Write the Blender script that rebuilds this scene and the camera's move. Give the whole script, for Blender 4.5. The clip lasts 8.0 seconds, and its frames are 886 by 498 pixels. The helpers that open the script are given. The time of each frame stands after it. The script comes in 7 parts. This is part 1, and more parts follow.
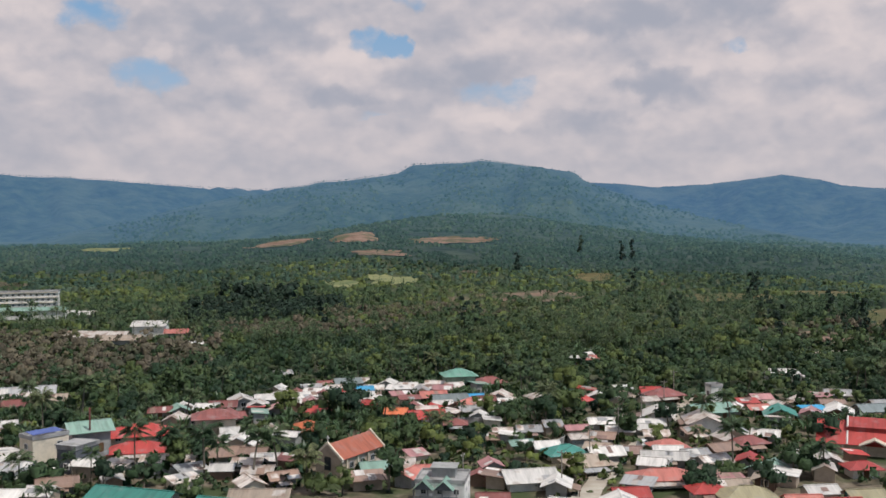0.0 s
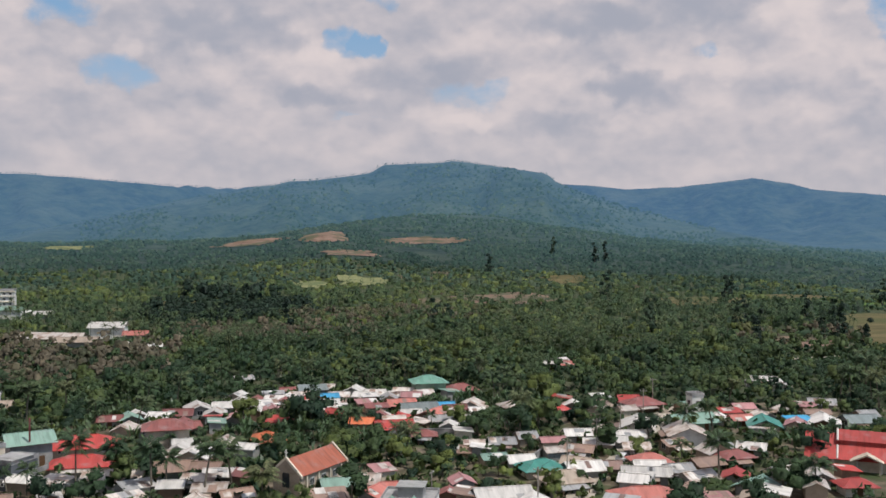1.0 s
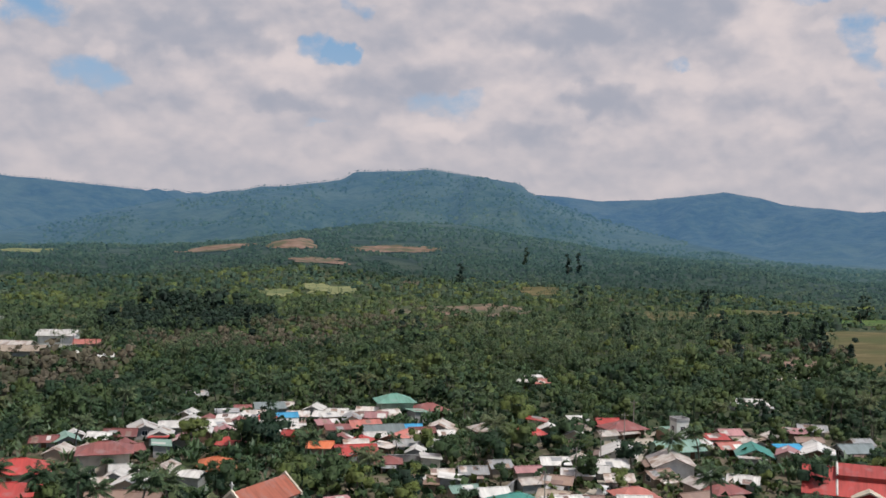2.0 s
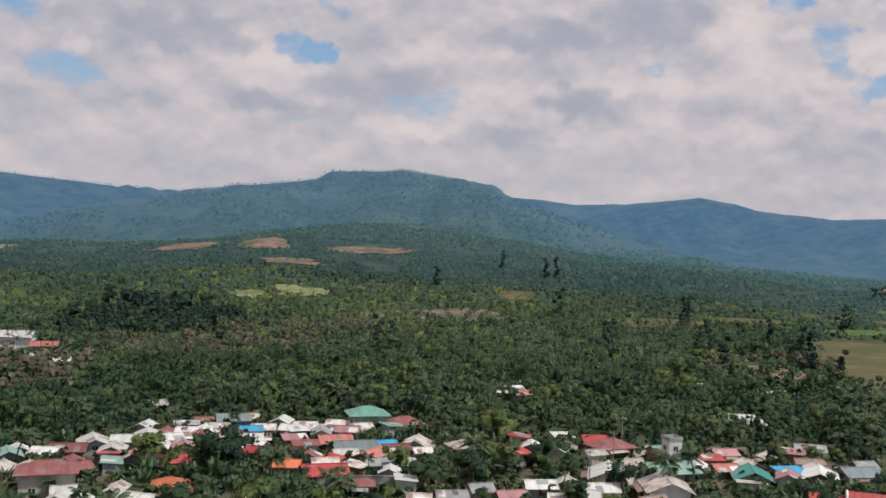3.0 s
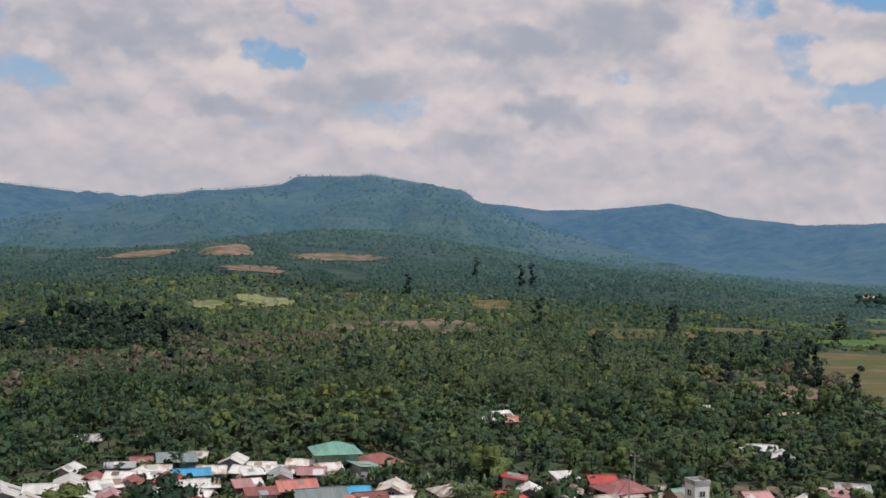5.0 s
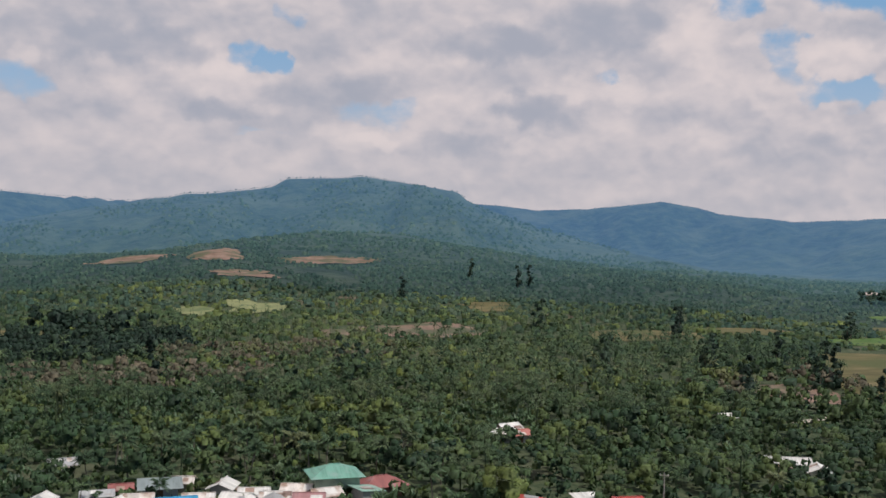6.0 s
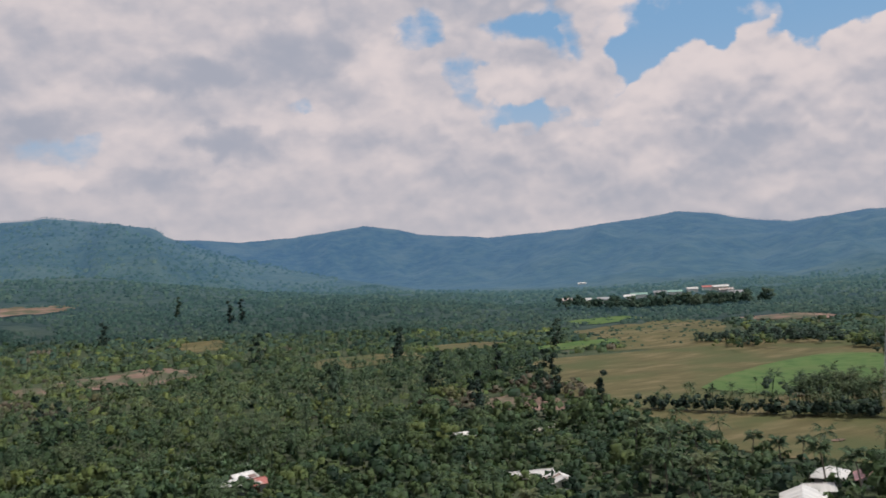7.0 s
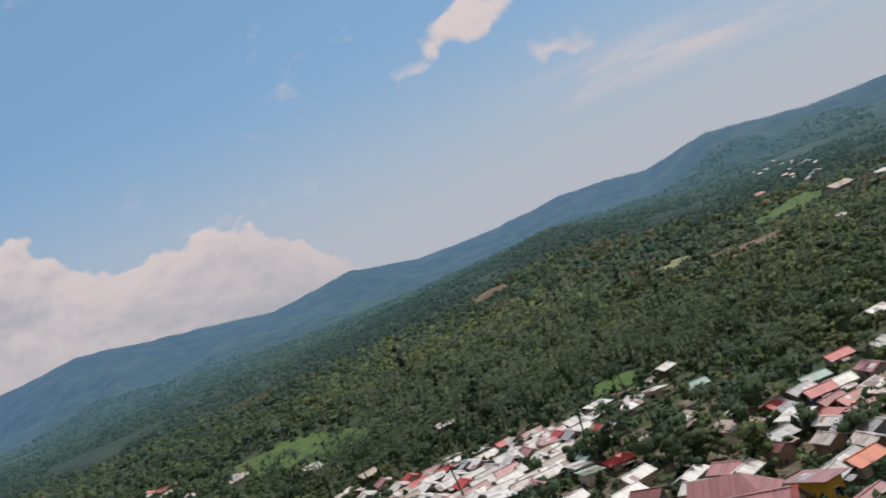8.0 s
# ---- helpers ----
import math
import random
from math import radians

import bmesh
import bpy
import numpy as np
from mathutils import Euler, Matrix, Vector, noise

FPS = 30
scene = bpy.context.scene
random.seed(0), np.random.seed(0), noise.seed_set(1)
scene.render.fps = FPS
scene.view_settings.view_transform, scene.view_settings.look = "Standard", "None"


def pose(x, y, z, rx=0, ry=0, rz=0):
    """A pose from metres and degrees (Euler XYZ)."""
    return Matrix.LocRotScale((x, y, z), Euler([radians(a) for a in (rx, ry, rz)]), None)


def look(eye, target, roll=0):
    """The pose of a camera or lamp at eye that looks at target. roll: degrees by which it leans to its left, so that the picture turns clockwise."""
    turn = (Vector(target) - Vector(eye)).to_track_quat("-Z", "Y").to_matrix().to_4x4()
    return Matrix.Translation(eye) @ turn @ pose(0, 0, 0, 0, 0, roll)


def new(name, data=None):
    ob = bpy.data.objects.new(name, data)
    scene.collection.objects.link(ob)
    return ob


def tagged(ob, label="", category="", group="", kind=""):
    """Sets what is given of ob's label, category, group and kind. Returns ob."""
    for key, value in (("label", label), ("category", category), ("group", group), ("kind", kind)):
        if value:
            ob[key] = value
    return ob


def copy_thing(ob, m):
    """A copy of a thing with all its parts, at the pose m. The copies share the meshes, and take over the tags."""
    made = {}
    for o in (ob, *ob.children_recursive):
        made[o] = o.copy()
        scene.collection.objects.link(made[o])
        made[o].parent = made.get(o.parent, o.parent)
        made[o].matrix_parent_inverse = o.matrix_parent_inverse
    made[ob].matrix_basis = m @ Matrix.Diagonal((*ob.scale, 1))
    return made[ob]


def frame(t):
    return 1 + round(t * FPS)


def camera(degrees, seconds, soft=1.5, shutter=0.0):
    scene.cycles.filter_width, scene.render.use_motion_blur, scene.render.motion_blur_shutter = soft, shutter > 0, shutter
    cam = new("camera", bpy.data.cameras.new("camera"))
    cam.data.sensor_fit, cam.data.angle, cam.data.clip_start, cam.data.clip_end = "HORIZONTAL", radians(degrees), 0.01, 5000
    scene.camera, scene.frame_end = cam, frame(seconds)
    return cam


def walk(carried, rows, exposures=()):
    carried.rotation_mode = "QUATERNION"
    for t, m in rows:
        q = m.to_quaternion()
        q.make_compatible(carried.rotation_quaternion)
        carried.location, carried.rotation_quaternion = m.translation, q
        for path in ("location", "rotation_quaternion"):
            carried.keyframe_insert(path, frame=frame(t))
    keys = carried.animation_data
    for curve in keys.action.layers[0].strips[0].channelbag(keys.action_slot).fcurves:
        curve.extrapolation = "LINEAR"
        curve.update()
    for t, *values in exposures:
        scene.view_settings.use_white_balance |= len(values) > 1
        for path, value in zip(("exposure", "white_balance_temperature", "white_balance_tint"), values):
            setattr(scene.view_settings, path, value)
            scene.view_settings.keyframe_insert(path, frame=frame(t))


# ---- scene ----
cam = camera(48.97, 8.0, soft=1.6, shutter=0.05)
PATH = [
    (0.0, look((0.00, -0.00, 45.99), (9.962, 99.472, 43.675), -0.42)),
    (0.5, look((0.55, 4.59, 45.87), (11.889, 103.916, 43.414), -0.04)),
    (1.0, look((1.65, 12.24, 45.71), (14.519, 111.385, 43.457), 0.05)),
    (1.5, look((3.12, 20.82, 45.67), (17.478, 119.774, 44.084), 0.53)),
    (3.0, look((5.66, 43.61, 46.01), (23.992, 141.913, 44.904), 1.93)),
    (3.5, look((6.54, 52.11, 46.02), (26.036, 150.188, 45.062), 2.17)),
    (4.0, look((7.41, 60.52, 46.09), (27.870, 158.404, 45.309), 2.15)),
    (4.5, look((8.32, 68.49, 46.09), (29.481, 166.227, 45.531), 2.11)),
    (6.0, look((9.95, 93.48, 46.03), (32.456, 190.914, 45.821), 1.05)),
    (6.2, look((10.04, 97.34, 46.08), (33.017, 194.668, 45.825), 1.00)),
    (6.5, look((10.63, 102.92, 45.66), (37.965, 199.113, 45.963), 1.43)),
    (6.7, look((10.24, 105.62, 45.96), (42.844, 200.153, 46.709), 1.26)),
    (6.8, look((10.28, 106.56, 46.04), (47.396, 199.406, 47.321), 0.76)),
    (6.9, look((10.44, 107.21, 46.09), (53.954, 197.227, 47.787), -1.52)),
    (7.0, look((10.66, 107.57, 46.15), (61.079, 193.901, 48.295), -3.36)),
    (7.1, look((10.70, 107.68, 46.29), (68.455, 189.277, 48.597), -6.30)),
    (7.2, look((10.52, 107.65, 46.41), (75.947, 183.228, 48.911), -9.24)),
    (7.3, look((10.11, 107.82, 46.64), (82.416, 176.839, 49.513), -10.24)),
    (7.4, look((9.51, 108.22, 46.81), (88.779, 169.072, 50.396), -13.80)),
    (7.5, look((8.81, 108.84, 46.94), (94.497, 160.260, 50.692), -17.43)),
    (7.6, look((8.24, 109.37, 47.09), (99.131, 150.936, 50.432), -19.29)),
    (7.7, look((7.81, 110.03, 47.21), (102.844, 141.037, 49.964), -20.06)),
    (7.8, look((7.60, 110.90, 47.49), (105.520, 131.101, 49.615), -20.57)),
    (7.9, look((7.57, 111.92, 47.74), (107.176, 120.717, 49.085), -21.13)),
    (8.0, look((7.64, 112.94, 47.96), (107.603, 110.390, 48.560), -21.28)),
]
walk(cam, PATH, ((0.0, -0.03), (7.2, -0.03), (7.6, -0.06), (8.0, -0.13)))

# ---- daylight ----
SUN_ELEVATION, SUN_AZIMUTH = 62.0, 128.0          # degrees; azimuth from +y towards +x


def toward(azimuth, elevation):
    a, e = radians(azimuth), radians(elevation)
    return Vector((math.sin(a) * math.cos(e), math.cos(a) * math.cos(e), math.sin(e)))


sun = new("sun", bpy.data.lights.new("sun", "SUN"))
sun.data.energy, sun.data.angle, sun.data.color = 4.0, radians(0.6), (1.0, 0.95, 0.88)
sun.matrix_world = look((0, 0, 400), Vector((0, 0, 400)) - toward(SUN_AZIMUTH, SUN_ELEVATION))

world = bpy.data.worlds.new("sky")
world.use_nodes = True
scene.world = world
WT = world.node_tree
for n in list(WT.nodes):
    WT.nodes.remove(n)


def wn(kind):
    return WT.nodes.new(kind)


def wmath(op, a, b=0.0, c=0.0, clamp=False):
    n = wn("ShaderNodeMath")
    n.operation, n.use_clamp = op, clamp
    for i, v in enumerate((a, b, c)):
        if isinstance(v, (int, float)):
            n.inputs[i].default_value = v
        else:
            WT.links.new(v, n.inputs[i])
    return n.outputs[0]


def wvec(op, a, b=None):
    n = wn("ShaderNodeVectorMath")
    n.operation = op
    for i, v in enumerate((a, b)):
        if v is None:
            continue
        if isinstance(v, (tuple, list, Vector)):
            n.inputs[i].default_value = v
        else:
            WT.links.new(v, n.inputs[i])
    return n.outputs["Value"] if op in ("DOT_PRODUCT", "LENGTH") else n.outputs["Vector"]


def wramp(x, lo, hi, a=0.0, b=1.0):
    n = wn("ShaderNodeMapRange")
    n.interpolation_type = "SMOOTHSTEP"
    WT.links.new(x, n.inputs[0])
    for i, v in enumerate((lo, hi, a, b)):
        if isinstance(v, (int, float)):
            n.inputs[i + 1].default_value = v
        else:
            WT.links.new(v, n.inputs[i + 1])
    return n.outputs[0]


def wnoise(vec, scale, detail=6.0, rough=0.55, distort=0.0):
    n = wn("ShaderNodeTexNoise")
    WT.links.new(vec, n.inputs["Vector"])
    n.inputs["Scale"].default_value, n.inputs["Detail"].default_value = scale, detail
    n.inputs["Roughness"].default_value, n.inputs["Distortion"].default_value = rough, distort
    return n.outputs["Fac"]


def wmix(fac, a, b):
    n = wn("ShaderNodeMix")
    n.data_type = "RGBA"
    for sock, v in ((n.inputs[0], fac), (n.inputs[6], a), (n.inputs[7], b)):
        if isinstance(v, (int, float)):
            sock.default_value = v
        elif isinstance(v, tuple):
            sock.default_value = v
        else:
            WT.links.new(v, sock)
    return n.outputs[2]


sky = wn("ShaderNodeTexSky")
sky.sky_type, sky.sun_disc, sky.sun_elevation, sky.sun_rotation = "NISHITA", False, radians(SUN_ELEVATION), radians(SUN_AZIMUTH)
sky.air_density, sky.dust_density, sky.ozone_density = 1.0, 0.6, 2.5
sky_gain = wn("ShaderNodeVectorMath")
sky_gain.operation = "SCALE"
WT.links.new(sky.outputs[0], sky_gain.inputs[0])
sky_gain.inputs["Scale"].default_value = 0.085

direction = wn("ShaderNodeTexCoord").outputs["Generated"]
split = wn("ShaderNodeSeparateXYZ")
WT.links.new(direction, split.inputs[0])
dx, dy, dz = split.outputs
azim = wmath("MULTIPLY", wmath("ARCTAN2", dx, dy), 57.2958)       # degrees from +y towards +x
elev = wmath("MULTIPLY", wmath("ARCSINE", dz), 57.2958)


def billow(vec, scale, detail, rough):
    """Heaped round puffs, from 0 in the creases to 1 on the domes."""
    n = wn("ShaderNodeTexVoronoi")
    n.normalize, n.feature = True, "SMOOTH_F1"
    n.inputs["Smoothness"].default_value = 0.7
    WT.links.new(vec, n.inputs["Vector"])
    n.inputs["Scale"].default_value, n.inputs["Detail"].default_value, n.inputs["Roughness"].default_value, n.inputs["Lacunarity"].default_value = scale, detail, rough, 2.3
    return wmath("SUBTRACT", 1.0, n.outputs["Distance"])


def stretched(vec, up):
    return wvec("MULTIPLY", vec, (1.0, 1.0, up))


bend = wn("ShaderNodeTexNoise")
WT.links.new(direction, bend.inputs["Vector"])
bend.inputs["Scale"].default_value, bend.inputs["Detail"].default_value = 26.0, 5.0
bent = wvec("ADD", direction, wvec("MULTIPLY", wvec("SUBTRACT", bend.outputs["Color"], (0.5, 0.5, 0.5)), (0.030, 0.030, 0.022)))
heap = billow(stretched(bent, 1.5), 13.0, 2.0, 0.5)
heap_above = billow(stretched(wvec("ADD", bent, (0.004, 0.0, 0.016)), 1.5), 13.0, 2.0, 0.5)
knob = billow(stretched(bent, 1.2), 34.0, 1.0, 0.5)
knob_above = billow(stretched(wvec("ADD", bent, (0.002, 0.0, 0.007)), 1.2), 34.0, 1.0, 0.5)
broad = wnoise(stretched(direction, 2.2), 7.0, 7.0, 0.55, 0.15)
fine = wnoise(stretched(direction, 1.6), 30.0, 6.0, 0.6)
warp = wn("ShaderNodeSeparateXYZ")
WT.links.new(bend.outputs["Color"], warp.inputs[0])
azim_w = wmath("ADD", azim, wmath("MULTIPLY", wmath("SUBTRACT", warp.outputs[0], 0.5), 4.5))
elev_w = wmath("ADD", elev, wmath("MULTIPLY", wmath("SUBTRACT", warp.outputs[1], 0.5), 2.8))


def spots_of(rows):
    """The sum of soft patches: azimuth, elevation, half width, half height, amount."""
    total = 0.0
    for az_, el_, wide, tall_, amount in rows:
        u, v = wmath("MULTIPLY_ADD", azim_w, 1.0 / wide, -az_ / wide), wmath("MULTIPLY_ADD", elev_w, 1.0 / tall_, -el_ / tall_)
        total = wmath("ADD", wramp(wmath("ADD", wmath("MULTIPLY", u, u), wmath("MULTIPLY", v, v)), 0.0, 2.6, amount, 0.0), total)
    return total


# blue gaps in the cloud, and clouds that stand alone in the clear
GAPS = [(2.4, 10.9, 1.2, 0.8, -1.4), (3.2, 10.6, 0.6, 0.9, -1.0), (-10.6, 8.5, 2.1, 0.9, -1.5), (-14.2, 11.9, 1.9, 0.8, -1.3), (9.6, 7.6, 2.6, 1.0, -1.15), (2.6, 5.7, 2.0, 0.7, -0.85), (3.9, 13.1, 0.8, 0.7, -1.2),
        (22.4, 10.3, 0.8, 0.4, -0.9), (14.2, 5.9, 1.6, 0.5, -0.5), (29.5, 13.8, 1.2, 1.0, -1.5), (31.9, 10.6, 1.0, 1.7, -1.3), (35.2, 8.8, 2.0, 0.7, -1.4), (35.8, 13.4, 1.7, 0.8, -1.3), (38.9, 12.7, 0.6, 1.2, -0.8), (42.0, 11.2, 1.0, 1.5, -1.6), (10.1, 8.0, 1.4, 0.6, -0.4)]
ALONE = [(42.6, 16.3, 3.0, 1.4, 1.7), (40.2, 13.2, 1.7, 2.6, 1.2), (39.6, 10.0, 2.6, 2.0, 1.0), (34.6, 15.4, 2.4, 1.2, 0.6), (35.6, 11.2, 2.2, 1.3, 0.9), (47.9, 17.0, 0.8, 0.6, 1.2), (46.7, 15.7, 0.8, 0.6, 1.1), (50.4, 15.2, 1.4, 0.6, 0.9), (49.3, 12.9, 0.8, 0.8, 0.9), (59.8, 10.2, 1.3, 0.6, 0.8),
         (97.2, 12.0, 2.0, 0.8, 1.50), (98.4, 12.6, 1.6, 0.7, 0.40), (102.6, 9.0, 1.6, 0.6, 1.0), (93.6, 11.0, 1.3, 0.5, 0.85)]
uneven = wmath("ADD", wmath("MULTIPLY", wmath("SUBTRACT", heap, 0.62), 2.6), wmath("ADD", wmath("MULTIPLY", wmath("SUBTRACT", broad, 0.5), 2.4), wmath("MULTIPLY", wmath("SUBTRACT", fine, 0.5), 1.5)))
deck = wmath("ADD", wramp(azim, 30.0, 45.0, 1.05, -1.2), uneven)
deck = wmath("ADD", deck, spots_of(GAPS + ALONE))
# the bank of cumulus over the hills: its top in degrees along the skyline
PROFILE = ((20.0, 6.0), (40.0, 7.6), (42.5, 9.9), (44.3, 10.7), (45.6, 11.9), (47.0, 11.1), (49.2, 12.2), (51.0, 10.9), (53.2, 10.9), (55.6, 12.0), (57.4, 12.6), (58.8, 11.3), (60.0, 8.5), (62.6, 8.8), (65.0, 8.3), (69.4, 8.1), (71.2, 6.7), (73.4, 5.2), (76.0, 5.2), (79.3, 5.4), (81.5, 5.0), (83.7, 3.5), (85.3, 1.4), (90.0, -2.0))
skyline_n = wn("ShaderNodeValToRGB")
stops = skyline_n.color_ramp.elements
skyline_n.color_ramp.interpolation = "LINEAR"
stops[0].position, stops[1].position = 0.0, 1.0
for k, (at_, h_) in enumerate(PROFILE):
    stop = stops[0] if k == 0 else stops[-1] if k == len(PROFILE) - 1 else stops.new((at_ - 20.0) / 70.0)
    stop.color = ((h_ + 2.0) / 20.0,) * 3 + (1,)
WT.links.new(wmath("DIVIDE", wmath("SUBTRACT", wmath("ADD", wmath("MULTIPLY", azim, 0.6), wmath("MULTIPLY", azim_w, 0.4)), 20.0), 70.0, clamp=True), skyline_n.inputs[0])
bank_top = wmath("SUBTRACT", wmath("MULTIPLY", skyline_n.outputs[0], 20.0), 2.0)
under_top = wmath("ADD", wmath("SUBTRACT", bank_top, elev), wmath("ADD", wmath("MULTIPLY", wmath("SUBTRACT", heap, 0.60), 3.6), wmath("ADD", wmath("MULTIPLY", wmath("SUBTRACT", knob, 0.60), 2.6), wmath("MULTIPLY", wmath("SUBTRACT", fine, 0.5), 0.7))))
bank = wramp(under_top, -0.10, 0.26)
clouds = wmath("MAXIMUM", wramp(deck, -0.55, 0.70), bank)
# thin streaks low in the clear part
thin = wnoise(wvec("MULTIPLY", direction, (1.0, 1.0, 5.0)), 5.0, 6.0, 0.6, 0.6)
streaks = wmath("MULTIPLY", wmath("MULTIPLY", wramp(elev, 4.6, 6.2), wramp(elev, 6.2, 8.4, 1.0, 0.0)), wramp(azim, 95.0, 106.0))
streaks = wmath("MULTIPLY", streaks, wramp(thin, 0.36, 0.62, 0.10, 0.80))
clouds = wmath("MAXIMUM", clouds, streaks)

# thick grey bodies and bright domes
BODIES = [(-5.0, 10.9, 3.6, 0.9, -0.50), (15.9, 12.0, 2.6, 0.9, -0.45), (18.4, 8.0, 1.9, 0.8, -0.42), (-0.9, 7.6, 1.7, 0.5, -0.38), (13.8, 6.0, 2.2, 0.6, -0.32), (23.0, 13.0, 3.0, 1.2, -0.50), (46.4, 6.4, 2.6, 0.8, -0.35), (18.0, 8.1, 1.5, 0.6, -0.25), (8.6, 9.0, 1.6, 0.6, -0.25), (50.0, 5.0, 4.0, 0.6, -0.25),
          (-17.0, 10.4, 1.6, 1.0, 0.35), (0.6, 9.4, 1.5, 1.0, 0.35), (-10.0, 9.6, 1.2, 0.6, 0.35), (22.4, 9.3, 1.8, 0.8, 0.40), (8.9, 6.2, 1.2, 0.4, 0.35), (27.2, 12.2, 1.8, 1.2, 0.35), (34.5, 10.8, 1.6, 1.0, 0.40), (17.7, 5.9, 1.6, 0.5, 0.25), (42.6, 16.3, 3.0, 1.6, 0.40)]
relief = wmath("ADD", wmath("MULTIPLY", wmath("SUBTRACT", heap, heap_above), 1.6), wmath("MULTIPLY", wmath("SUBTRACT", knob, knob_above), wramp(azim, 20.0, 42.0, 0.35, 1.1)))
dome = wmath("MULTIPLY", wramp(under_top, 0.1, 3.6, 0.42, 0.0), wramp(azim, 36.0, 44.0))
tone_ = wmath("ADD", wmath("ADD", relief, dome), wmath("ADD", wmath("MULTIPLY", spots_of(BODIES), 0.8), wmath("ADD", wmath("MULTIPLY", broad, 1.25), wmath("MULTIPLY", fine, 0.40))))
lit = wramp(tone_, 0.28, 1.42)
cloud_colour = wmix(lit, (0.390, 0.405, 0.478, 1), (0.735, 0.650, 0.650, 1))
low = wramp(elev, 0.0, 9.0, 1.0, 0.0)
cloud_colour = wmix(wmath("MULTIPLY", low, 0.45), cloud_colour, (0.485, 0.470, 0.510, 1))
clear = wmix(0.55, sky_gain.outputs[0], (0.245, 0.475, 0.76, 1))
pale = wramp(elev, 0.0, 14.0, 1.0, 0.0)
blue = wmix(wmath("MULTIPLY", pale, 0.85), clear, (0.52, 0.53, 0.59, 1))
both = wmix(clouds, blue, cloud_colour)
background = wn("ShaderNodeBackground")
WT.links.new(both, background.inputs[0])
background.inputs[1].default_value = 1.0
WT.links.new(background.outputs[0], wn("ShaderNodeOutputWorld").inputs[0])

# ---- materials ----
def material(name, colours, scale=1.0, rough=0.8, metal=0.0, bump=0.0, bump_scale=None, spread=0.0, space="Object", second=None, second_scale=None, second_at=(0.5, 0.65), glow=None, streak=None):
    """colours: two to three base colours mixed by a noise of that scale (per metre); second: another colour in larger patches;
    spread: how much a thing differs from its like."""
    m = bpy.data.materials.new(name)
    m.use_nodes = True
    t = m.node_tree
    b = t.nodes["Principled BSDF"]
    co = t.nodes.new("ShaderNodeTexCoord").outputs[space] if space != "World" else t.nodes.new("ShaderNodeNewGeometry").outputs["Position"]
    if streak:
        mp = t.nodes.new("ShaderNodeMapping")
        mp.inputs["Scale"].default_value = streak
        t.links.new(co, mp.inputs[0])
        co_fine = mp.outputs[0]
    else:
        co_fine = co
    no = t.nodes.new("ShaderNodeTexNoise")
    no.inputs["Scale"].default_value, no.inputs["Detail"].default_value, no.inputs["Roughness"].default_value = scale, 6.0, 0.62
    t.links.new(co_fine, no.inputs["Vector"])
    ra = t.nodes.new("ShaderNodeValToRGB")
    e = ra.color_ramp.elements
    e[0].position, e[1].position = 0.36, 0.66
    e[0].color, e[1].color = (*colours[0], 1), (*colours[-1], 1)
    if len(colours) > 2:
        x = e.new(0.5)
        x.color = (*colours[1], 1)
    t.links.new(no.outputs["Fac"], ra.inputs[0])
    out = ra.outputs[0]
    if second:
        n2 = t.nodes.new("ShaderNodeTexNoise")
        n2.inputs["Scale"].default_value, n2.inputs["Detail"].default_value = second_scale, 4.0
        t.links.new(co, n2.inputs["Vector"])
        r2 = t.nodes.new("ShaderNodeMapRange")
        r2.inputs[1].default_value, r2.inputs[2].default_value = second_at
        t.links.new(n2.outputs["Fac"], r2.inputs[0])
        mx = t.nodes.new("ShaderNodeMix")
        mx.data_type = "RGBA"
        t.links.new(r2.outputs[0], mx.inputs[0])
        t.links.new(out, mx.inputs[6])
        mx.inputs[7].default_value = (*second, 1)
        out = mx.outputs[2]
    if spread:
        info = t.nodes.new("ShaderNodeObjectInfo").outputs["Random"] if space == "Object" else t.nodes.new("ShaderNodeNewGeometry").outputs["Random Per Island"]
        mr = t.nodes.new("ShaderNodeMapRange")
        mr.inputs[3].default_value, mr.inputs[4].default_value = 1.0 - spread, 1.0 + spread
        t.links.new(info, mr.inputs[0])
        hs = t.nodes.new("ShaderNodeHueSaturation")
        t.links.new(mr.outputs[0], hs.inputs["Value"])
        t.links.new(out, hs.inputs["Color"])
        out = hs.outputs[0]
    t.links.new(out, b.inputs["Base Color"])
    b.inputs["Roughness"].default_value, b.inputs["Metallic"].default_value = rough, metal
    b.inputs["Specular IOR Level"].default_value = 0.5 if rough < 0.6 else 0.25
    if bump:
        nb = t.nodes.new("ShaderNodeTexNoise")
        nb.inputs["Scale"].default_value, nb.inputs["Detail"].default_value = bump_scale or scale * 3, 4.0
        t.links.new(co, nb.inputs["Vector"])
        bu = t.nodes.new("ShaderNodeBump")
        bu.inputs["Strength"].default_value, bu.inputs["Distance"].default_value = 0.8, bump
        t.links.new(nb.outputs["Fac"], bu.inputs["Height"])
        t.links.new(bu.outputs[0], b.inputs["Normal"])
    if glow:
        # haze painted as emission, growing with distance from a point under the camera
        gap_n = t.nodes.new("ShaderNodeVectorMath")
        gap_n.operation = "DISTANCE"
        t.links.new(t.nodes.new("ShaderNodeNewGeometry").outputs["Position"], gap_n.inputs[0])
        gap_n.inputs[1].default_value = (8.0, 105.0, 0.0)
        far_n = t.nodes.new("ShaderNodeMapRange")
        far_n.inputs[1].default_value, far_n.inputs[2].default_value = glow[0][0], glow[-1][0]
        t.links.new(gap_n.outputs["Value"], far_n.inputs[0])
        haze_n = t.nodes.new("ShaderNodeValToRGB")
        e = haze_n.color_ramp.elements
